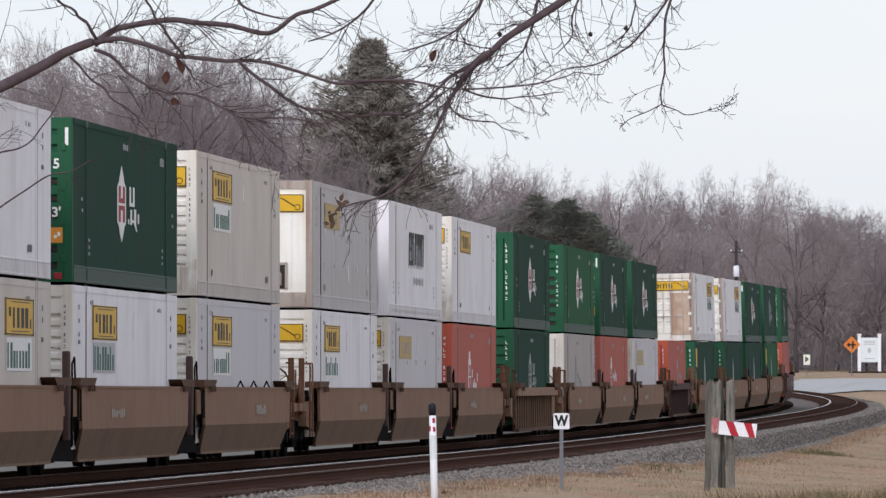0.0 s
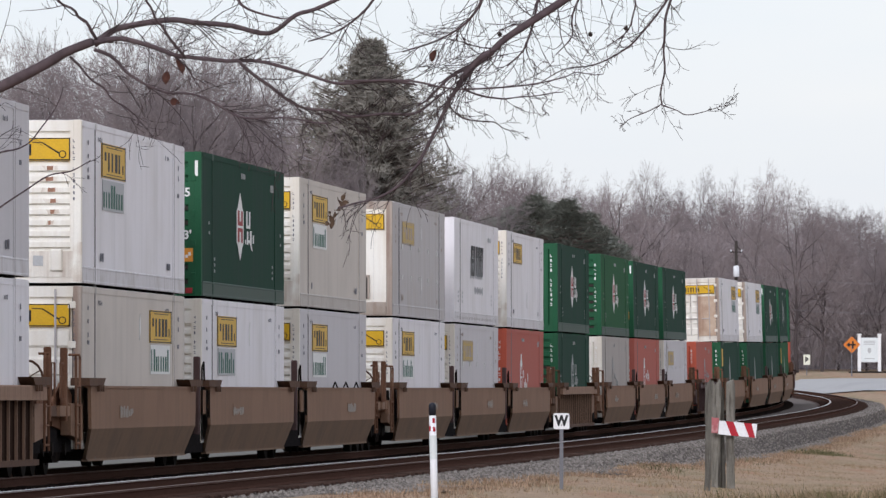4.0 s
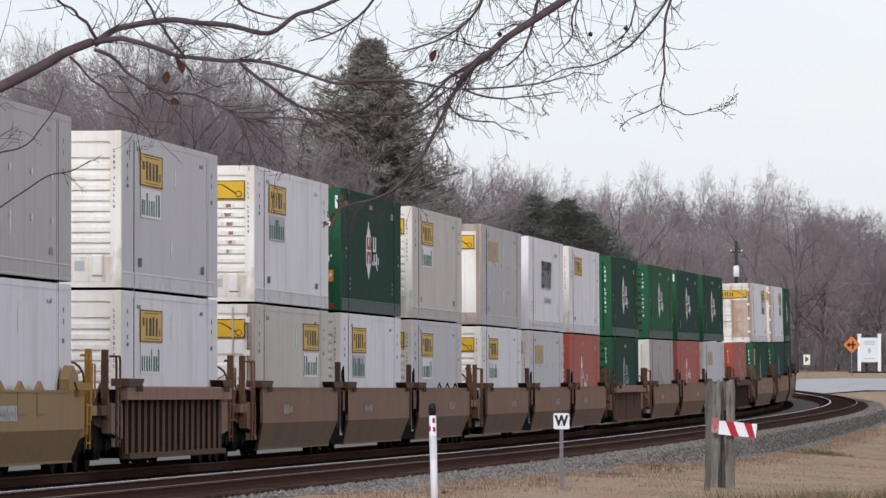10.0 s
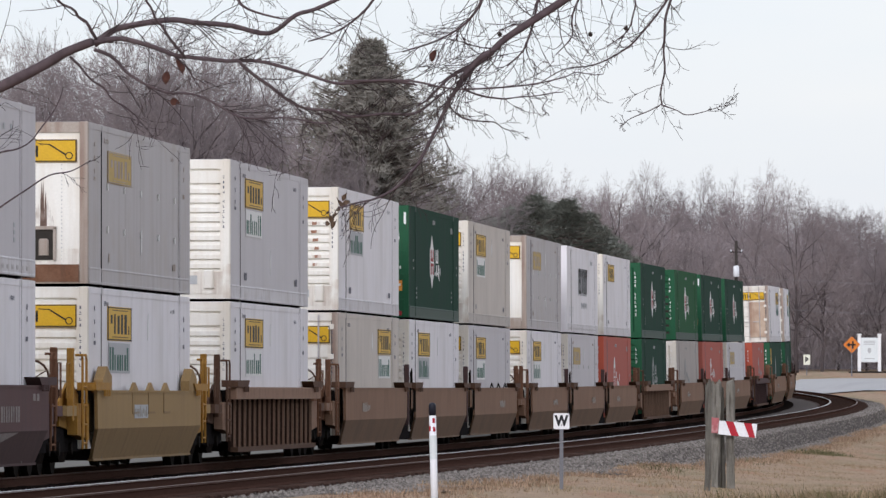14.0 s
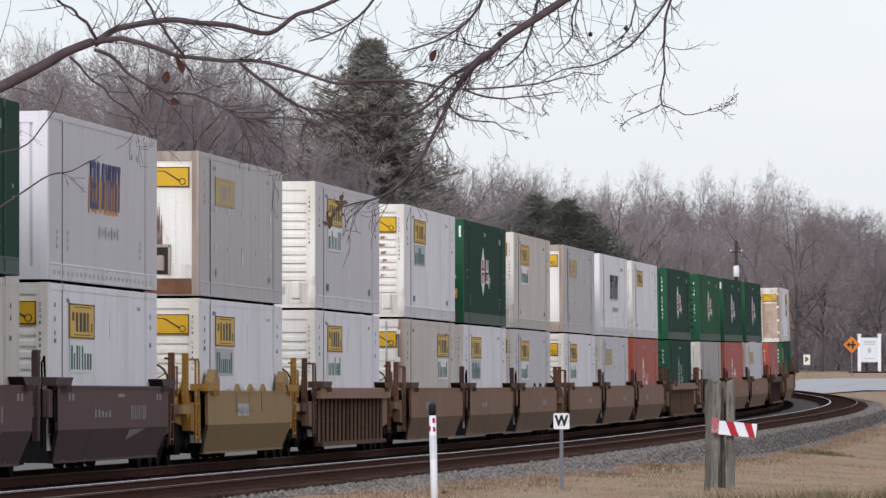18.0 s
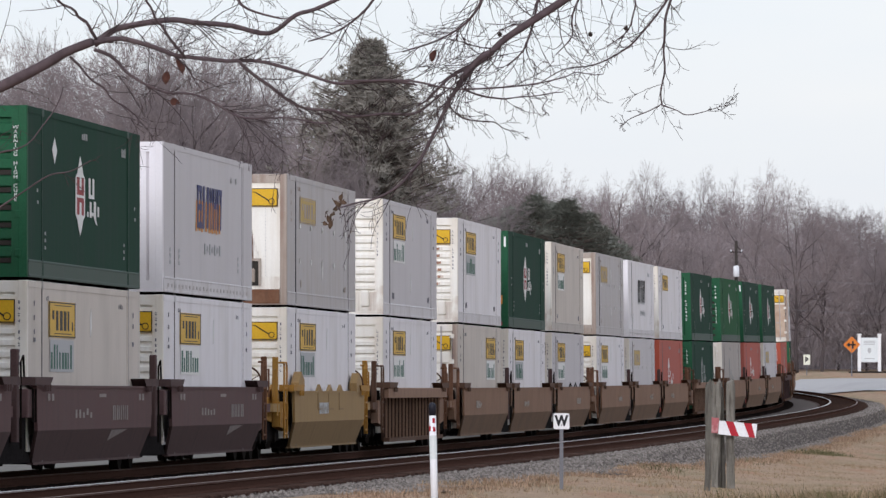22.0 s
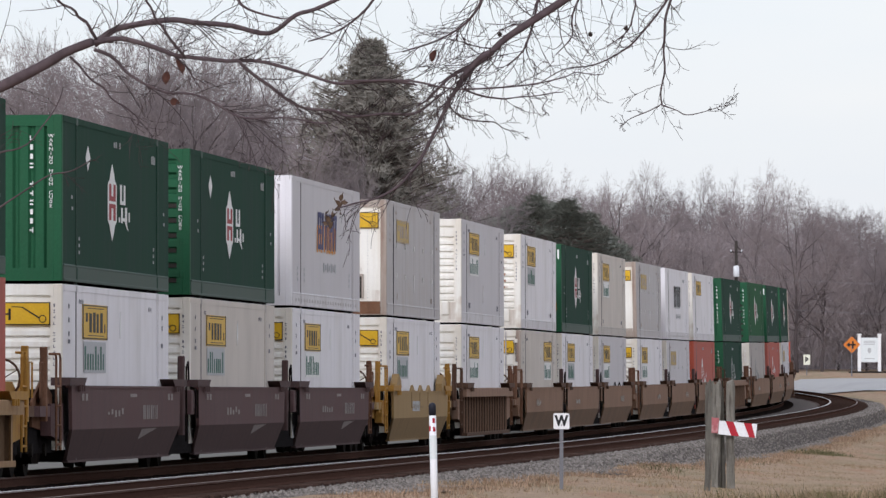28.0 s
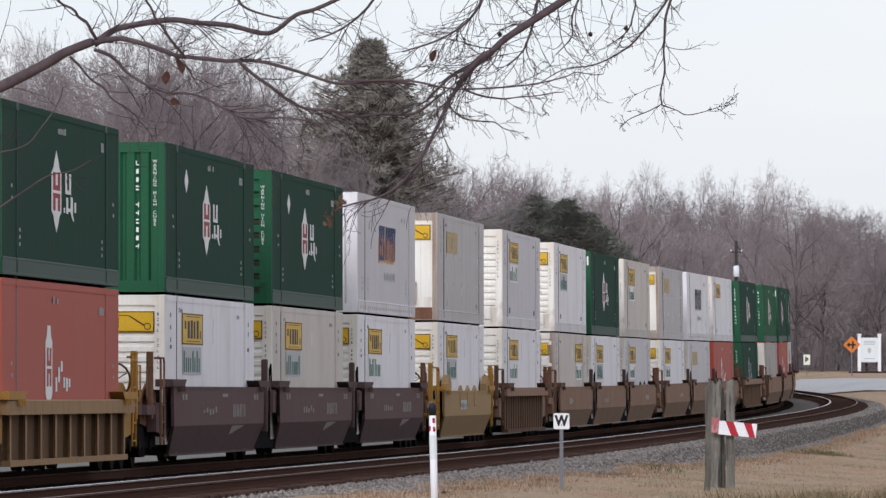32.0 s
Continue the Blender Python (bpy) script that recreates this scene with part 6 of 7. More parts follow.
def grasses():
    rnd = random.Random(21)
    dry, weed = Shape(), Shape()

    def tuft(sh, x, y, z, h, n, spread):
        for _ in range(n):
            a = rnd.uniform(0, 6.283)
            hh = h * rnd.uniform(0.5, 1.2)
            bx, by = x + rnd.gauss(0, spread), y + rnd.gauss(0, spread)
            w = rnd.uniform(0.005, 0.014)
            lean = rnd.uniform(0.2, 1.3) * hh
            sh.add([(bx - w * math.cos(a), by - w * math.sin(a), z - 0.02), (bx + w * math.cos(a), by + w * math.sin(a), z - 0.02), (bx + lean * math.cos(a + 1.3), by + lean * math.sin(a + 1.3), z + hh)], [(0, 1, 2)])

    spots = []
    for _ in range(12000):
        s = rnd.uniform(-25, 210) if rnd.random() < 0.75 else rnd.uniform(0, 330)
        u = 7.5 + rnd.random() ** 1.3 * 17
        spots.append((s, u))
    pts = [line(s, u) for s, u in spots]
    zz = ground_z([p.x for p in pts], [p.y for p in pts])
    for p, z in zip(pts, zz):
        tuft(dry, p.x, p.y, float(z), 0.025 + 0.075 * max(0.0, noise.noise((p.x * 0.35, p.y * 0.12, 8.0)) + 0.15), 5, 0.18)
    # a ragged rusty fringe where the grass meets the ballast
    rusty = Shape()
    for _ in range(2600):
        s = rnd.uniform(-25, 260)
        f = float(np.interp(s, [150, 300], [1.0, 0.25]))
        p = line(s, 6.4 + 1.45 * f + abs(rnd.gauss(0, 0.55)))
        k = noise.noise((p.x * 0.5, p.y * 0.12, 3.0))
        if k < -0.15:
            continue
        tuft(rusty, p.x, p.y, max(zg(p.x, p.y), p.z - float(toe_drop(p.y)) - 0.03), 0.08 + 0.22 * max(0.0, k), 6, 0.14)
    tagged(part("tall_dry_grass", rusty, M_rusty_grass), "taller rust-brown dead grass along the ballast", "grass", kind="stuff")
    # a coarse weedy fringe nearer to the camera
    for _ in range(2600):
        x, y = rnd.uniform(3.6, 9.4), rnd.uniform(126, 140)
        if rnd.random() > (x - 3.0) / 4.0:
            continue
        z = zg(x, y)
        h = 0.35 + 0.18 * noise.noise((x * 1.4, y * 0.2, 4.0))
        tuft(dry if rnd.random() < 0.6 else weed, x, y, z, max(0.06, h), 5, 0.07)
    # green patches out on the slope
    for cx, cy, rx, ry, n in ((13.6, 296, 0.9, 9, 240), (12.6, 290, 0.5, 5, 60), (9.0, 250, 1.2, 10, 40), (5.2, 196, 0.7, 7, 40)):
        for _ in range(n):
            x, y = rnd.gauss(cx, rx * 0.5), rnd.gauss(cy, ry * 0.5)
            tuft(weed, x, y, zg(x, y), 0.14, 5, 0.1)
    tagged(part("dry_grass", dry, M_blade), "short dry straw-coloured grass tufts", "grass", kind="stuff")
    tagged(part("green_weeds", weed, M_weed), "low patches of green winter weeds", "weeds", kind="stuff")


grasses()


# ---------- woods ----------
M_bark = surf("grey_brown_bark", (0.115, 0.095, 0.096), 0.95, grain=(6, 0.2), vary=0.25, spec=0.1)
# twigs, brushwood and litter are lightened to carry haze over the woods
M_twig = surf("purple_brown_twigs", (0.27, 0.23, 0.232), 0.95, grain=(2, 0.15), vary=0.22, spec=0.1)
M_pine_bark = surf("pine_bark", (0.16, 0.125, 0.11), 0.95, grain=(6, 0.2), spec=0.1)
M_needle = surf("dark_pine_needles", (0.255, 0.238, 0.205), 0.9, grain=(1.0, 0.2), stain=(0.5, 0.6, (0.25, 0.215, 0.19)), island=0.22, spec=0.05)
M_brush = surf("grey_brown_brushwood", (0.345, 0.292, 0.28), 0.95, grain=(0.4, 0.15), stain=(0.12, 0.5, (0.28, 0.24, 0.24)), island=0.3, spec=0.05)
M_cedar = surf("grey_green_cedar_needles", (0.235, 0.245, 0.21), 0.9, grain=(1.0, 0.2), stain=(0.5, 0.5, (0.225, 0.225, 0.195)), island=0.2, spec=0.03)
# paler, purpler copies for the far woods: more haze in the colour
M_twig_far = surf("haze_pale_brushwood", (0.37, 0.322, 0.326), 0.95, grain=(0.4, 0.15), stain=(0.12, 0.5, (0.25, 0.22, 0.235)), island=0.3, spec=0.0)
M_litter_far = surf("haze_grey_leaf_litter", (0.32, 0.278, 0.284), 0.95, grain=(0.8, 0.2), stain=(0.08, 0.5, (0.25, 0.215, 0.225)), spec=0.0)
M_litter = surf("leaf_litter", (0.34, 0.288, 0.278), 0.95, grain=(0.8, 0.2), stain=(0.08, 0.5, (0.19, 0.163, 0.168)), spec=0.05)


def sliver(sh, a, b, w, rnd):
    """One fine twig."""
    d = (b - a).normalized()
    side = d.cross(Vector((rnd.gauss(0, 1), rnd.gauss(0, 1), rnd.gauss(0, 1)))).normalized() * w
    sh.add([tuple(a - side), tuple(a + side), tuple(b)], [(0, 1, 2)])


def bare_tree(name, seed, height, limbs_n, wide, fork):
    """A leafless tree: a trunk that forks into rising limbs, which fork on and on into a rounded crown of fine twigs."""
    rnd = random.Random(seed)
    root = new(name)
    trunk, limbs, twigs = Shape(), Shape(), Shape()
    r0 = 0.0125 * height
    up = Vector((0, 0, 1))
    pts = [Vector((0, 0, -0.2))]
    for k in range(1, 7):
        pts.append(pts[-1] + Vector((rnd.gauss(0, 0.10), rnd.gauss(0, 0.10), height * fork / 6)))
    trunk.tube([tuple(p) for p in pts], [r0 * (1.2 - 0.7 * k / 6) for k in range(7)], 7)
    share = (0, 0.27, 0.17, 0.11, 0.07, 0.045, 0.028)
    kids = (0, 4, 4, 5, 5, 4)

    def turned(d, angle):
        side = d.orthogonal().normalized()
        side = Matrix.Rotation(rnd.uniform(0, 6.283), 3, d) @ side
        return (d * math.cos(angle) + side * math.sin(angle)).normalized()

    def grow(p, d, r, level):
        length = height * share[level] * rnd.uniform(0.75, 1.15)
        n = (0, 5, 4, 3, 1, 1, 1)[level]
        run = [p]
        for k in range(n):
            d = (d + Vector((rnd.gauss(0, 1), rnd.gauss(0, 1), rnd.gauss(0, 1))) * 0.13 + up * (0.05 if level == 1 else 0.0)).normalized()
            run.append(run[-1] + d * length / n)
        if level < 3:
            limbs.tube([tuple(q) for q in run], [r * (1 - 0.5 * k / n) for k in range(n + 1)], 5 if level == 1 else 4, cap=False)
        elif level == 3:
            twigs.tube([tuple(q) for q in run], [max(0.011, r * (1 - 0.6 * k / n)) for k in range(n + 1)], 3, cap=False)
        else:
            sliver(twigs, run[0], run[-1], (0.017, 0.0135, 0.010)[level - 4], rnd)
        if level == 6:
            return
        for c in range(kids[level]):
            f = 1.0 if c == 0 else 0.35 + 0.62 * (c - rnd.random()) / (kids[level] - 1)
            i = min(n - 1, int(f * n))
            q = run[i].lerp(run[i + 1], min(1.0, f * n - i))
            grow(q, turned(d, rnd.uniform(0.1, 0.35) if c == 0 else rnd.uniform(0.45, 0.95)), r * (0.62 if c == 0 else 0.48), level + 1)

    for k in range(limbs_n):
        f = k / (limbs_n - 1)
        i = min(5, int((0.45 + 0.55 * f) * 6))
        q = pts[i].lerp(pts[i + 1], rnd.random())
        lean = np.interp(f, [0, 0.8, 1], [1.25, 0.65, 0.15]) + rnd.uniform(-0.12, 0.12)
        a = k * 2.4 + rnd.uniform(-0.4, 0.4)
        grow(q, Vector((math.cos(a) * math.sin(lean), math.sin(a) * math.sin(lean), math.cos(lean))), r0 * (0.42 + 0.12 * f), 1)
    f = height / max(v[2] for v in twigs.v)
    g = wide * height / float(np.percentile([math.hypot(v[0], v[1]) for v in twigs.v], 93))
    for sh in (trunk, limbs, twigs):
        sh.v = [(x * g, y * g, z * f) for x, y, z in sh.v]
    part("trunk", trunk, M_bark, root, smooth=True)
    part("branchwork", limbs, M_bark, root, smooth=True)
    part("crown", twigs, M_twig, root, "crown of bare grey-brown twigs")
    tagged(root, "leafless deciduous tree with fine grey-brown twigs", "tree", group="bare trees of the woods")
    return root


def pine(name, seed, height, width, label, bare_from, outline, clumps, skin, rising):
    """An evergreen: whorled branches, each carrying needle tufts."""
    rnd = random.Random(seed)
    root = new(name)
    tagged(root, label, "tree", group="evergreen trees")
    part("trunk", Shape().tube([(0, 0, -0.2), (0.1, 0, height * 0.4), (0, 0.1, height * 0.75), (0.05, 0, height * 0.99)], [height * 0.013, height * 0.010, height * 0.006, 0.02], 7), M_pine_bark, root, smooth=True)
    wood, needles = Shape(), Shape()
    made = 0
    while made < clumps:
        t = bare_from + (1 - bare_from) * min(0.995, rnd.random() ** 1.25)
        z = height * t
        reach = width / 2 * np.interp(t, *outline) * rnd.uniform(0.35, 1.08)
        a = rnd.uniform(0, 6.283)
        reach *= 0.98 + 0.30 * noise.noise((z * 1.9, math.cos(a) * 1.5 + seed, math.sin(a) * 1.5))
        rise = rnd.uniform(-0.15, 0.5) * rising + 0.5 * t * rising
        tip = Vector((reach * math.cos(a), reach * math.sin(a), z + reach * rise * 0.6))
        wood.tube([(0, 0, z), tuple(tip * 0.5 + Vector((0, 0, z * 0.5 - 0.05))), tuple(tip)], [0.05, 0.03, 0.012], 3, cap=False)
        for _ in range(rnd.randrange(4, 8)):
            c = Vector((0, 0, z)).lerp(tip, rnd.uniform(0.5, 1.04)) + Vector((rnd.gauss(0, 0.2), rnd.gauss(0, 0.2), rnd.gauss(0.08, 0.09)))
            made += 1
            for _ in range(13):
                d = Vector((rnd.gauss(0, 1), rnd.gauss(0, 1), rnd.gauss(0.35, 0.8))).normalized()
                l = rnd.uniform(0.15, 0.36)
                w = d.orthogonal().normalized() * 0.022
                b = c + d * 0.03
                needles.add([tuple(b - w), tuple(b + w), tuple(c + d * l)], [(0, 1, 2)])
    part("boughwork", wood, M_pine_bark, root)
    part("crown", needles, skin, root, "dark green tufts of needles")
    return root


SKY_X = [-80, 0, 60, 110, 150, 200, 260, 320, 400, 440, 500, 560, 620, 780, 840, 880, 930, 1000, 1080, 1170, 1250, 1300, 1340, 1420, 1470, 1510, 1540, 1600, 1700]
SKY_Y = [40, 45, 50, 70, 105, 90, 60, 40, 60, 95, 150, 140, 170, 300, 310, 305, 285, 335, 305, 285, 315, 320, 302, 312, 322, 350, 375, 400, 410]


def woods():
    rnd = random.Random(5)
    kinds = [bare_tree("bare_tree", 100 + i, 14.0, d, w, b) for i, (d, w, b) in enumerate(((10, 0.30, 0.55), (11, 0.33, 0.60), (9, 0.28, 0.50), (10, 0.32, 0.62), (10, 0.27, 0.56), (11, 0.34, 0.52)))]
    used = set()

    def plant(px, d, lift=0.0, narrow=1.0):
        x = (px - 784) / 14591 * d
        s, u = beside(x, d)
        if abs(u[0] - 2.1) < 7.5:
            return False
        z = zg(x, d)
        top = 1.387 + (700.6 - np.interp(px, SKY_X, SKY_Y) - lift) / 14591 * d
        h = (top - z) * 1.03
        k = rnd.randrange(len(kinds))
        f = h / 14.0
        m = Matrix.Translation((x, d, z)) @ Matrix.Rotation(rnd.uniform(0, 6.28), 4, 'Z')
        if k in used:
            ob = copy_thing(kinds[k], m)
        else:
            ob = kinds[k]
            ob.matrix_basis = m
            used.add(k)
        w = f * rnd.uniform(0.8, 1.1) * narrow
        ob.scale = (w, w, f)
        return True

    # a skyline row and fuller rows below it
    for px in range(-60, 835, 54):
        plant(px + rnd.uniform(-30, 30), rnd.uniform(340, 372), rnd.uniform(-35, 25), 0.85)
    for px in range(-40, 835, 44):
        plant(px + rnd.uniform(-30, 30), rnd.uniform(360, 420), rnd.uniform(60, 150), 0.9)
    # young trees in front of the pine
    for px, lift in ((545, 40), (590, 75), (640, 95), (700, 120), (755, 60)):
        plant(px, rnd.uniform(318, 323), lift, 0.7)
    for px in range(800, 1660, 62):
        plant(px + rnd.uniform(-20, 20), rnd.uniform(640, 700), rnd.uniform(-24, 8), 1.0)
    for px in range(846, 1690, 46):
        plant(px + rnd.uniform(-18, 18), rnd.uniform(700, 765), rnd.uniform(16, 60), 1.0)
    for px in range(820, 1700, 54):
        plant(px + rnd.uniform(-24, 24), rnd.uniform(655, 740), rnd.uniform(25, 100), 1.0)
    for px in (842, 935, 1010):
        for d in (470, 500, 530, 560, 600):
            if plant(px, d, 4, 0.8):
                break


woods()


def brush(name, label, x0, x1, y0, y1, n, seed, top_at, width, skin):
    """A thicket of upright stems and twigs, too many to count."""
    rnd = random.Random(seed)
    sh = Shape()
    px = [rnd.uniform(x0, x1) for _ in range(n)]
    ds = [rnd.uniform(y0, y1) for _ in range(n)]
    xs = [(p - 784) / 14591 * d for p, d in zip(px, ds)]
    zz = ground_z(xs, ds)
    sv, uv = beside(xs, ds)
    for p, d, x, z, u in zip(px, ds, xs, zz, uv):
        if abs(u - 2.1) < 7.0:
            continue
        full = 1.387 + (700.6 - top_at(p)) / 14591 * d - z
        full *= 0.80 + 0.30 * noise.noise((p * 0.013, d * 0.05, 2.0))
        h0 = full * rnd.random() ** 0.9 * 0.86
        length = rnd.uniform(0.5, 2.0)
        lean = Vector((rnd.gauss(0, 0.75), rnd.gauss(0, 0.75), 1)).normalized()
        a = Vector((x, d, z + h0))
        b = a + lean * length
        sliver(sh, a, b, width * rnd.uniform(0.5, 1.3), rnd)
        for _ in range(2):
            c = a.lerp(b, rnd.uniform(0.2, 0.9))
            sliver(sh, c, c + Vector((rnd.gauss(0, 0.5), rnd.gauss(0, 0.5), rnd.uniform(0.2, 0.9))) * length * 0.45, width * 0.6, rnd)
    tagged(part(name, sh, skin), label, "thicket", kind="stuff")


brush("thicket_left", "dense purple-grey thicket of bare stems behind the train", -40, 862, 352, 430, 136000, 31, lambda p: np.interp(p, SKY_X, SKY_Y) + np.interp(p, [0, 160], [150, 60]), 0.022, M_brush)
brush("thicket_far", "dense bare-stem thicket beyond the road, haze tinted into its colour", 800, 1680, 670, 760, 130000, 32, lambda p: np.interp(p, SKY_X, SKY_Y) + 34, 0.020, M_twig_far)


def wooded_rise(name, x0, x1, y, depth, top, seed, skin):
    """A leaf-littered bank on which the woods stand."""
    sh = Shape()
    n, m = 60, 6
    for j in range(m + 1):
        for i in range(n + 1):
            x = x0 + (x1 - x0) * i / n
            t = j / m
            yy = y + depth * t
            z = zg(x, yy) - 0.3 + top(x) * math.sin(t * math.pi / 2) * (0.9 + 0.25 * noise.noise((x * 0.06, t * 2, seed)))
            sh.v.append((x, yy, z))
    for j in range(m):
        for i in range(n):
            a = j * (n + 1) + i
            sh.f.append((a, a + 1, a + n + 2, a + n + 1))
    tagged(part(name, sh, skin, smooth=True), "leaf-littered wooded bank behind the trees", "bank", kind="structure")


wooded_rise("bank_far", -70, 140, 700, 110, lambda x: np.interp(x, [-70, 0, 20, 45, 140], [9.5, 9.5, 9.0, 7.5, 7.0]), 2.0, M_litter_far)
wooded_rise("bank_left", -75, 3, 425, 70, lambda x: np.interp(x, [-75, -20, -8, 3], [12.0, 12.0, 9.0, 2.5]), 5.0, M_litter)


def evergreens():
    big = pine("pine_tree", 7, 15.9, 9.6, "tall dark pine with a broad pointed crown behind the train", 0.10, ([0.1, 0.35, 0.6, 0.75, 0.87, 0.93, 0.97, 1.0], [0.84, 0.84, 0.78, 0.66, 0.36, 0.17, 0.08, 0.01]), 11500, M_needle, 1.0)
    x = (656 - 784) / 14591 * 330
    big.location = (x, 330, zg(x, 330))
    small = pine("cedar_tree", 9, 12.4, 6.0, "broad dark evergreen among bare trees", 0.12, ([0.1, 0.5, 0.7, 0.85, 0.94, 1.0], [1.15, 1.1, 0.85, 0.5, 0.2, 0.03]), 3200, M_cedar, 0.35)
    placed = False
    for px, d, f, w in ((946, 440, 0.95, 1.15), (868, 450, 0.86, 1.1), (905, 446, 0.90, 1.1), (975, 444, 0.92, 1.15), (1003, 441, 0.935, 1.2), (1040, 444, 0.88, 1.15), (1068, 447, 0.82, 1.1), (1096, 450, 0.75, 1.05)):
        x = (px - 784) / 14591 * d
        m = Matrix.Translation((x, d, zg(x, d))) @ Matrix.Rotation(px, 4, 'Z')
        if placed:
            ob = copy_thing(small, m)
        else:
            ob, placed = small, True
            ob.matrix_basis = m
        ob.scale = (w, w, f)


evergreens()


# ---------- the near tree whose boughs hang into the view ----------
M_bough = surf("smooth_purple_grey_bark", (0.10, 0.072, 0.078), 0.85, grain=(14, 0.2), stain=(5, 0.5, (0.15, 0.115, 0.115)), bump=0.004, bump_scale=50, spec=0.3)
M_sprig = surf("thin_brown_twig", (0.062, 0.044, 0.046), 0.85, grain=(20, 0.15), spec=0.2)
M_deadleaf = surf("dead_brown_leaf", (0.125, 0.055, 0.042), 0.8, grain=(30, 0.25), stain=(12, 0.5, (0.10, 0.05, 0.035)))
M_palefruit = surf("dark_seed_ball", (0.05, 0.035, 0.03), 0.9, grain=(60, 0.3), bump=0.004, bump_scale=200)
NEAR = 45.0


def near_tree():
    rnd = random.Random(77)
    root = new("overhanging_tree")
    tagged(root, "near leafless tree with smooth purple-grey boughs and drooping twigs", "tree")
    base = zg(-3.7, NEAR)
    root.location = (0, NEAR, 0)
    part("trunk", Shape().tube([(-3.7, 0.2, base - 0.2), (-3.72, 0.1, 0.9), (-3.65, 0, 2.2), (-3.7, 0.05, 4.2), (-3.6, 0.1, 6.2), (-3.75, 0, 8.0)], [0.30, 0.25, 0.22, 0.19, 0.13, 0.06], 12), M_bough, root, smooth=True)
    sprigs = Shape()

    def sprig(p, d, length, r, level, droop):
        n = 8
        q, pts, rad = Vector(p), [tuple(p)], [r]
        dd = Vector(d).normalized()
        turn = Vector((rnd.uniform(-1, 1), rnd.uniform(-0.5, 0.5), rnd.uniform(-1, 1))) * 0.30
        for k in range(n):
            dd = (dd + turn * 0.6 + Vector((rnd.uniform(-1, 1), rnd.uniform(-0.6, 0.6), rnd.uniform(-1, 1))) * 0.19 + Vector((0, 0, -droop * 0.7))).normalized()
            q = q + dd * length / n
            pts.append(tuple(q))
            rad.append(max(0.0013, r * (1 - 0.65 * (k + 1) / n)))
        sprigs.tube(pts, rad, 3, cap=False)
        if level < 2:
            for c in range(rnd.choice((2, 3, 4)) if level == 0 else rnd.choice((0, 1, 2))):
                i = rnd.randrange(1, n)
                here = (Vector(pts[i + 1]) - Vector(pts[i])).normalized()
                side = Vector((rnd.uniform(-1, 1), rnd.uniform(-0.7, 0.7), rnd.uniform(-1, 0.8))).normalized()
                sprig(pts[i], here * 0.9 + side * 0.65, length * rnd.uniform(0.28, 0.6), rad[i] * 0.8, level + 1, droop)

    def bough(name, pts, r0, r1, twigs, length, droop=0.05, wander=0.03, depth=0.5):
        """A limb through a few bends (x, z), with its twigs."""
        n = len(pts)
        fine, rad = [], []
        y0, y1 = rnd.uniform(-depth, depth) * 0.3, rnd.uniform(-depth, depth)
        for i in range(n - 1):
            for k in range(4):
                t = k / 4
                p0, p1, p2, p3 = (Vector(pts[max(0, min(n - 1, i + o))]) for o in (-1, 0, 1, 2))
                c = 0.5 * (2 * p1 + (p2 - p0) * t + (2 * p0 - 5 * p1 + 4 * p2 - p3) * t * t + (3 * p1 - p0 - 3 * p2 + p3) * t ** 3)
                f = (i + t) / (n - 1)
                wob = noise.noise((c.x * 3.1, c.y * 3.1, f * 4)) * wander
                fine.append((c.x + wob, y0 + (y1 - y0) * f, c.y + wob * 0.6))
                rad.append(r0 + (r1 - r0) * f ** 0.8)
        fine.append((pts[-1][0], y1, pts[-1][1]))
        rad.append(r1)
        # knuckles where twigs leave
        rad = [r * (1 + 0.12 * noise.noise((i * 0.9, r0 * 50, 2.0))) for i, r in enumerate(rad)]
        part("bough", Shape().tube(fine, rad, 8), M_bough, root, smooth=True)
        for _ in range(int(twigs * 0.62 + 0.5)):
            i = rnd.randrange(1, len(fine) - 1)
            a, b = Vector(fine[i - 1]), Vector(fine[i + 1])
            d = (b - a).normalized()
            side = Vector((rnd.uniform(-1, 1), rnd.uniform(-0.8, 0.8), rnd.uniform(-1, 1)))
            sprig(fine[i], d * 0.9 + side * 0.75, length * rnd.uniform(0.4, 1.3), min(rad[i] * 0.5, rnd.uniform(0.0024, 0.0045)), 0, droop)

    # the long low bough from the trunk, and its forks
    bough("low", [(-3.65, 2.30), (-3.1, 2.80), (-2.6, 2.99), (-2.23, 3.16), (-2.05, 3.26), (-1.91, 3.31)], 0.042, 0.023, 12, 0.5)
    bough("upper_fork", [(-1.91, 3.31), (-1.80, 3.39), (-1.70, 3.42), (-1.49, 3.44), (-1.33, 3.43), (-1.15, 3.41), (-0.94, 3.38), (-0.81, 3.47), (-0.69, 3.51), (-0.45, 3.62)], 0.020, 0.010, 36, 0.42, 0.0)
    bough("lower_fork", [(-1.91, 3.31), (-1.76, 3.33), (-1.65, 3.31), (-1.49, 3.25), (-1.37, 3.23), (-1.18, 3.22), (-1.03, 3.22), (-0.88, 3.19), (-0.69, 3.13), (-0.54, 3.10), (-0.32, 3.10), (-0.14, 3.08)], 0.016, 0.006, 36, 0.40, 0.02)
    bough("hanging_fork", [(-1.12, 3.22), (-1.03, 3.15), (-0.88, 3.04), (-0.74, 2.96), (-0.60, 2.94), (-0.50, 2.92), (-0.32, 2.93), (-0.17, 2.92), (-0.01, 3.04)], 0.010, 0.006, 34, 0.36, 0.08)
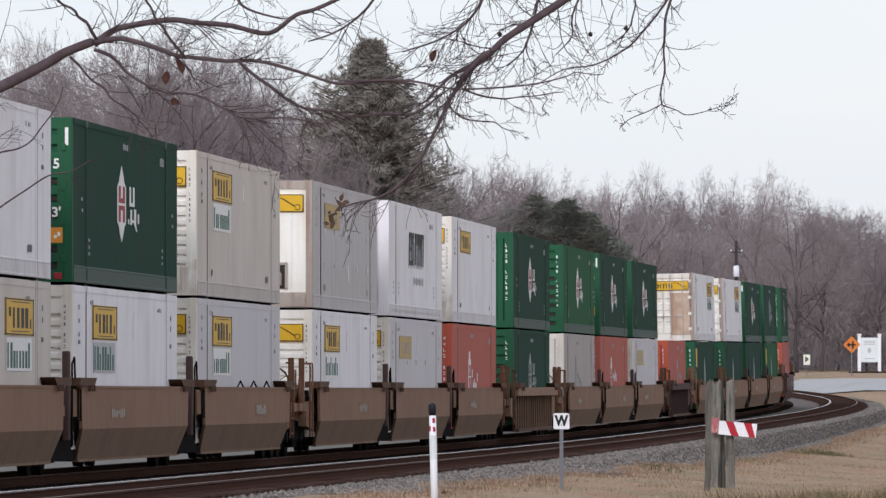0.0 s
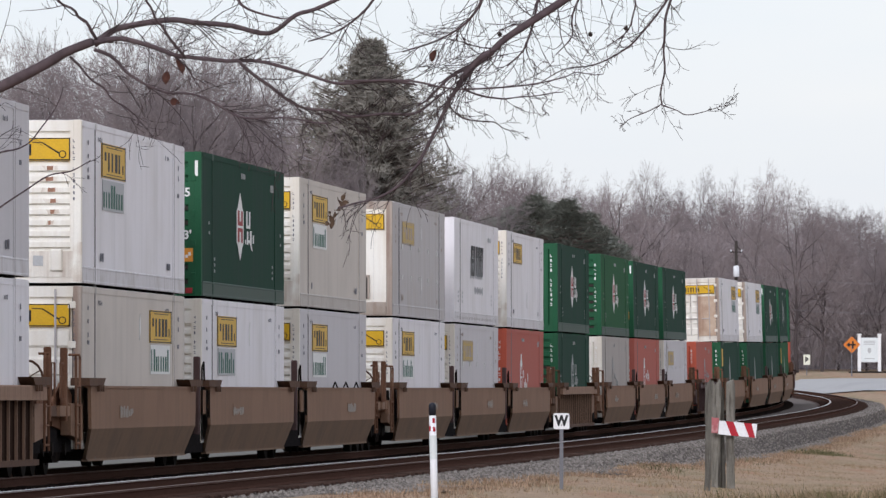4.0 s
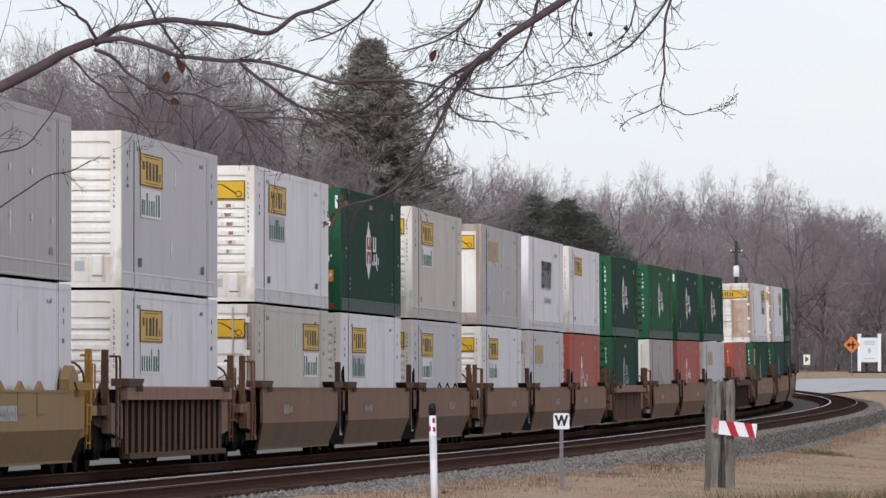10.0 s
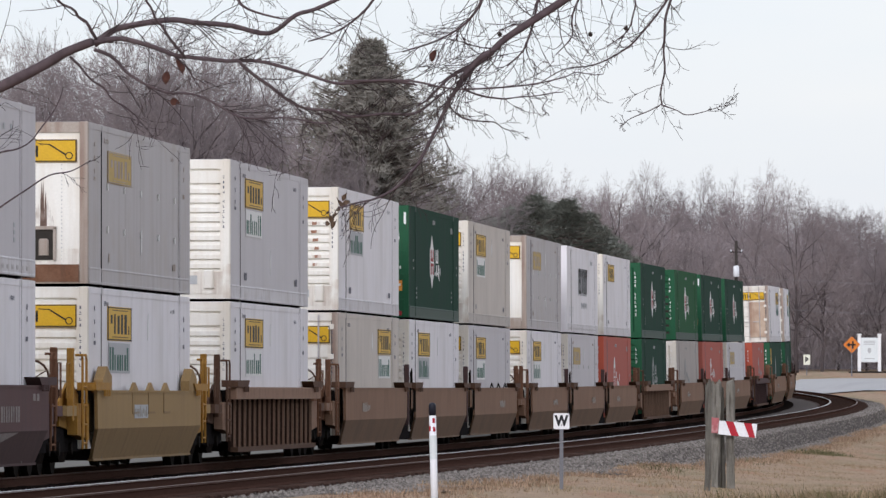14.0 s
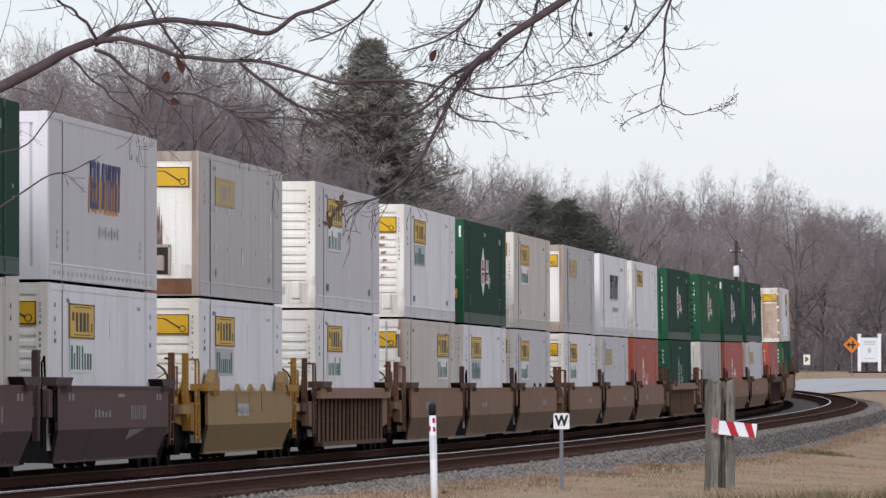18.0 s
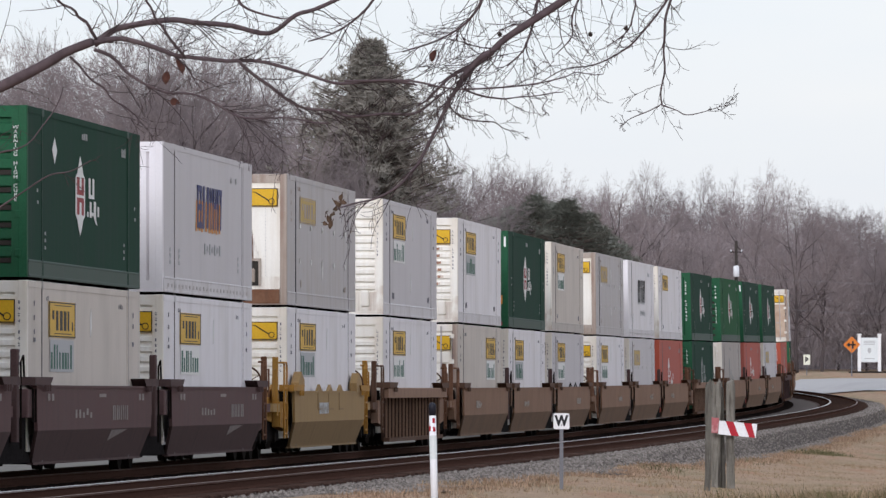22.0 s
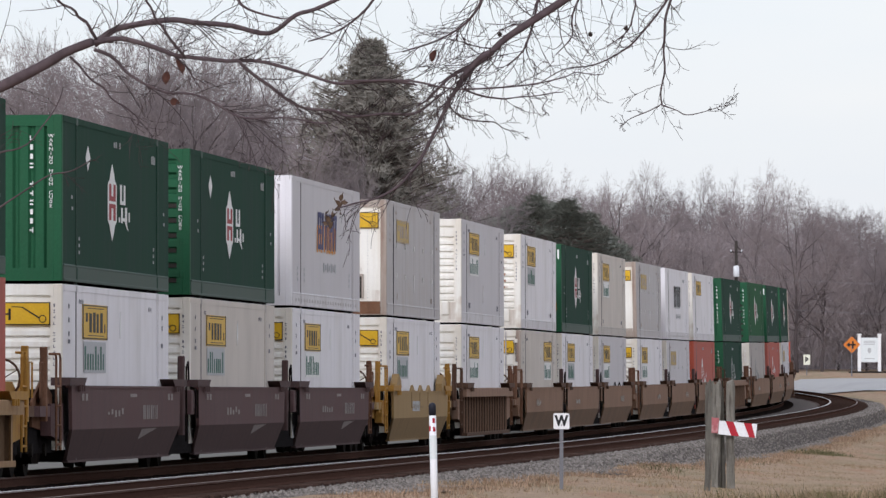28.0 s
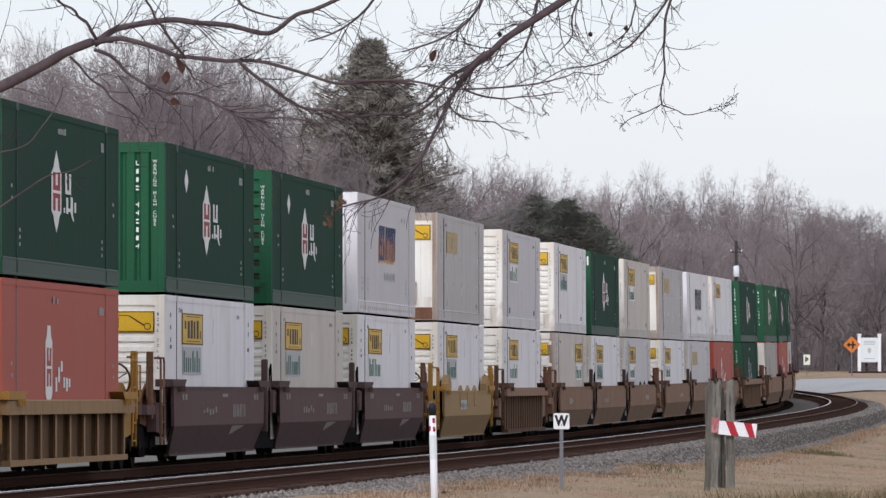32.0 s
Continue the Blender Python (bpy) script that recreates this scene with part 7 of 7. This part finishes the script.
    bough("low_spray", [(-1.91, 3.28), (-1.80, 3.22), (-1.71, 3.15), (-1.62, 3.09), (-1.49, 3.04), (-1.37, 3.02), (-1.18, 2.93), (-1.03, 2.89), (-0.81, 2.88), (-0.62, 2.86)], 0.010, 0.004, 32, 0.42, 0.02)
    bough("under_spray", [(-2.03, 3.24), (-1.92, 3.10), (-1.82, 3.02), (-1.72, 2.96), (-1.66, 2.86)], 0.007, 0.003, 10, 0.4)
    bough("rising_spray", [(-1.89, 3.33), (-1.94, 3.42), (-2.02, 3.49), (-2.12, 3.58)], 0.010, 0.006, 7, 0.4, -0.02)
    bough("rising_spray", [(-1.40, 3.23), (-1.52, 3.36), (-1.58, 3.46), (-1.62, 3.60)], 0.008, 0.006, 7, 0.4, -0.02)
    # the limb above the view and what comes down from it
    bough("high", [(-3.68, 4.1), (-2.4, 4.5), (-0.9, 4.45), (0.4, 4.15), (1.1, 3.85), (1.5, 3.72)], 0.085, 0.028, 4, 0.5)
    bough("big_hanging", [(0.98, 3.90), (0.79, 3.64), (0.66, 3.54), (0.51, 3.44), (0.36, 3.34), (0.27, 3.26), (0.17, 3.20), (0.10, 3.11)], 0.027, 0.014, 48, 0.40, 0.03)
    bough("drooping", [(0.27, 3.26), (0.17, 3.185), (0.09, 3.07), (0.02, 2.95), (-0.05, 2.82), (-0.11, 2.68), (-0.16, 2.61), (-0.25, 2.52), (-0.36, 2.46), (-0.47, 2.43), (-0.57, 2.40)], 0.015, 0.004, 32, 0.30, 0.05)
    bough("inner_drooping", [(0.17, 3.20), (0.06, 3.14), (-0.02, 3.07), (-0.08, 3.00), (-0.14, 2.96)], 0.013, 0.005, 14, 0.4)
    bough("level_spray", [(-0.54, 3.10), (-0.26, 3.10), (0.05, 3.07), (0.27, 3.06), (0.42, 3.07), (0.66, 3.12), (0.73, 3.146), (0.873, 3.134)], 0.007, 0.0025, 20, 0.24, -0.015)
    bough("level_spray", [(0.105, 3.067), (0.302, 3.017), (0.382, 3.014), (0.54, 3.032), (0.66, 3.05)], 0.006, 0.0025, 10, 0.18, -0.015)
    bough("small_hanging", [(0.549, 3.05), (0.56, 3.0), (0.545, 2.95), (0.54, 2.90)], 0.003, 0.002, 3, 0.08)
    bough("short_spray", [(0.02, 3.02), (0.09, 2.94), (0.22, 2.90), (0.32, 2.87), (0.42, 2.83)], 0.006, 0.0022, 9, 0.18, -0.03)
    bough("right_hanging", [(1.30, 3.80), (1.26, 3.64), (1.235, 3.50), (1.206, 3.36), (1.20, 3.24), (1.206, 3.14), (1.197, 3.05), (1.197, 2.98)], 0.009, 0.004, 20, 0.22, 0.02)
    bough("right_tip", [(1.197, 2.98), (1.27, 2.935), (1.36, 2.918), (1.45, 2.937), (1.545, 2.962)], 0.004, 0.0018, 9, 0.12, -0.02)
    bough("right_tip", [(1.197, 2.98), (1.12, 2.94), (1.03, 2.905), (0.971, 2.86)], 0.004, 0.0018, 9, 0.12, 0.01)
    bough("right_side", [(1.25, 3.60), (1.13, 3.42), (1.04, 3.32), (0.92, 3.24), (0.79, 3.20), (0.66, 3.18), (0.52, 3.10)], 0.007, 0.0025, 18, 0.24, 0.0)
    bough("top_spray", [(0.45, 4.1), (0.30, 3.75), (0.22, 3.56), (0.12, 3.42), (-0.05, 3.32), (-0.22, 3.27)], 0.012, 0.004, 46, 0.45)
    bough("top_spray", [(-0.2, 4.35), (-0.28, 3.85), (-0.38, 3.56), (-0.55, 3.40), (-0.74, 3.33)], 0.012, 0.004, 22, 0.5)
    bough("top_spray", [(0.62, 4.05), (0.55, 3.72), (0.52, 3.50), (0.46, 3.30), (0.35, 3.18)], 0.011, 0.004, 40, 0.40)
    bough("top_spray", [(0.75, 4.0), (0.78, 3.70), (0.72, 3.52), (0.70, 3.36), (0.62, 3.26)], 0.009, 0.003, 20, 0.26, 0.0)
    bough("top_spray", [(0.95, 3.9), (0.98, 3.66), (1.05, 3.52), (1.0, 3.38), (0.9, 3.30)], 0.008, 0.003, 16, 0.24, 0.0)
    bough("top_spray", [(-1.3, 4.5), (-1.22, 3.95), (-1.15, 3.60), (-1.02, 3.48), (-0.85, 3.44)], 0.015, 0.004, 12, 0.45)
    bough("stray_twig", [(-2.75, 2.24), (-2.51, 2.33), (-2.42, 2.41), (-2.28, 2.50), (-2.14, 2.585), (-2.03, 2.60), (-1.91, 2.66)], 0.007, 0.003, 3, 0.25)
    bough("stray_twig", [(-2.62, 2.62), (-2.42, 2.71), (-2.29, 2.75), (-2.15, 2.91), (-2.08, 3.08)], 0.006, 0.003, 4, 0.25)
    part("twig_spray", sprigs, M_sprig, root, "fine drooping brown twigs")
    tagged(root.children[-1], kind="stuff")


near_tree()


M_dryleaf = surf("dry_olive_brown_leaf", (0.13, 0.085, 0.058), 0.8, grain=(30, 0.25), stain=(12, 0.5, (0.09, 0.06, 0.04)))


def dead_leaf(x, z, size, turn, dy=-0.02, long=1.6, skin=None):
    """A curled dead leaf that hangs from a twig."""
    sh = Shape()
    n = 7
    for i in range(n):
        t = i / (n - 1)
        w = math.sin(math.pi * (0.08 + 0.88 * t)) * 0.5
        curl = math.sin(t * 2.6) * 0.28
        for k in (-1, -0.4, 0.4, 1):
            sh.v.append((k * w * size, (curl + 0.35 * k * k * w) * size, (t - 0.5) * -long * size))
    for i in range(n - 1):
        for k in range(3):
            a = i * 4 + k
            sh.f.append((a, a + 1, a + 5, a + 4))
    sh.tube([(0, 0, long * size * 0.5), (0.1 * size, 0, long * size * 0.85)], [0.0025, 0.002], 4)
    ob = part("dead_leaf", sh, skin or M_deadleaf, smooth=True)
    ob.matrix_basis = Matrix.Translation((x, NEAR + dy, z)) @ Euler((0.2, radians(turn), radians(turn * 2))).to_matrix().to_4x4()
    tagged(ob, "curled dead brown leaf still hanging on a bare twig", "leaf", group="dead leaves")
    return ob


def seed_ball(x, z):
    sh = Shape()
    n, m = 10, 6
    for j in range(m + 1):
        a = math.pi * j / m
        for k in range(n):
            b = 2 * math.pi * k / n
            r = 0.012 * (1 + 0.15 * ((j + k) % 2))
            sh.v.append((r * math.sin(a) * math.cos(b), r * math.sin(a) * math.sin(b), r * math.cos(a)))
    for j in range(m):
        for k in range(n):
            p, q = j * n + k, j * n + (k + 1) % n
            sh.f.append((p, q, q + n, p + n))
    sh.tube([(0, 0, 0.01), (0.006, 0, 0.09), (0.0, 0, 0.2)], [0.0012, 0.0012, 0.0012], 4)
    ob = part("seed_ball", sh, M_palefruit)
    ob.location = (x, NEAR, z)
    tagged(ob, "small dark spiky seed ball hanging on its stalk", "seed ball", group="seed balls")


for x, z, size, turn in ((-0.05, 3.24, 0.035, 12), (-1.46, 2.99, 0.035, 80), (-1.44, 3.18, 0.042, -20), (-1.51, 3.12, 0.038, 5)):
    dead_leaf(x, z, size * 1.2, turn)
CLUSTER = [dead_leaf(x + 0.025, z, size * 1.18, turn, skin=M_dryleaf) for x, z, size, turn in ((-0.575, 2.465, 0.022, 10), (-0.60, 2.43, 0.026, -25), (-0.57, 2.42, 0.027, 30), (-0.61, 2.385, 0.026, 60), (-0.645, 2.345, 0.026, -10), (-0.62, 2.36, 0.028, 40), (-0.66, 2.325, 0.022, 75), (-0.585, 2.385, 0.024, -55), (-0.63, 2.315, 0.024, 15), (-0.605, 2.405, 0.024, -70), (-0.65, 2.375, 0.025, 50), (-0.56, 2.44, 0.022, 85))]
for x, z in ((0.805, 3.36), (1.0, 3.393), (0.31, 3.36)):
    seed_ball(x, z)
motions()
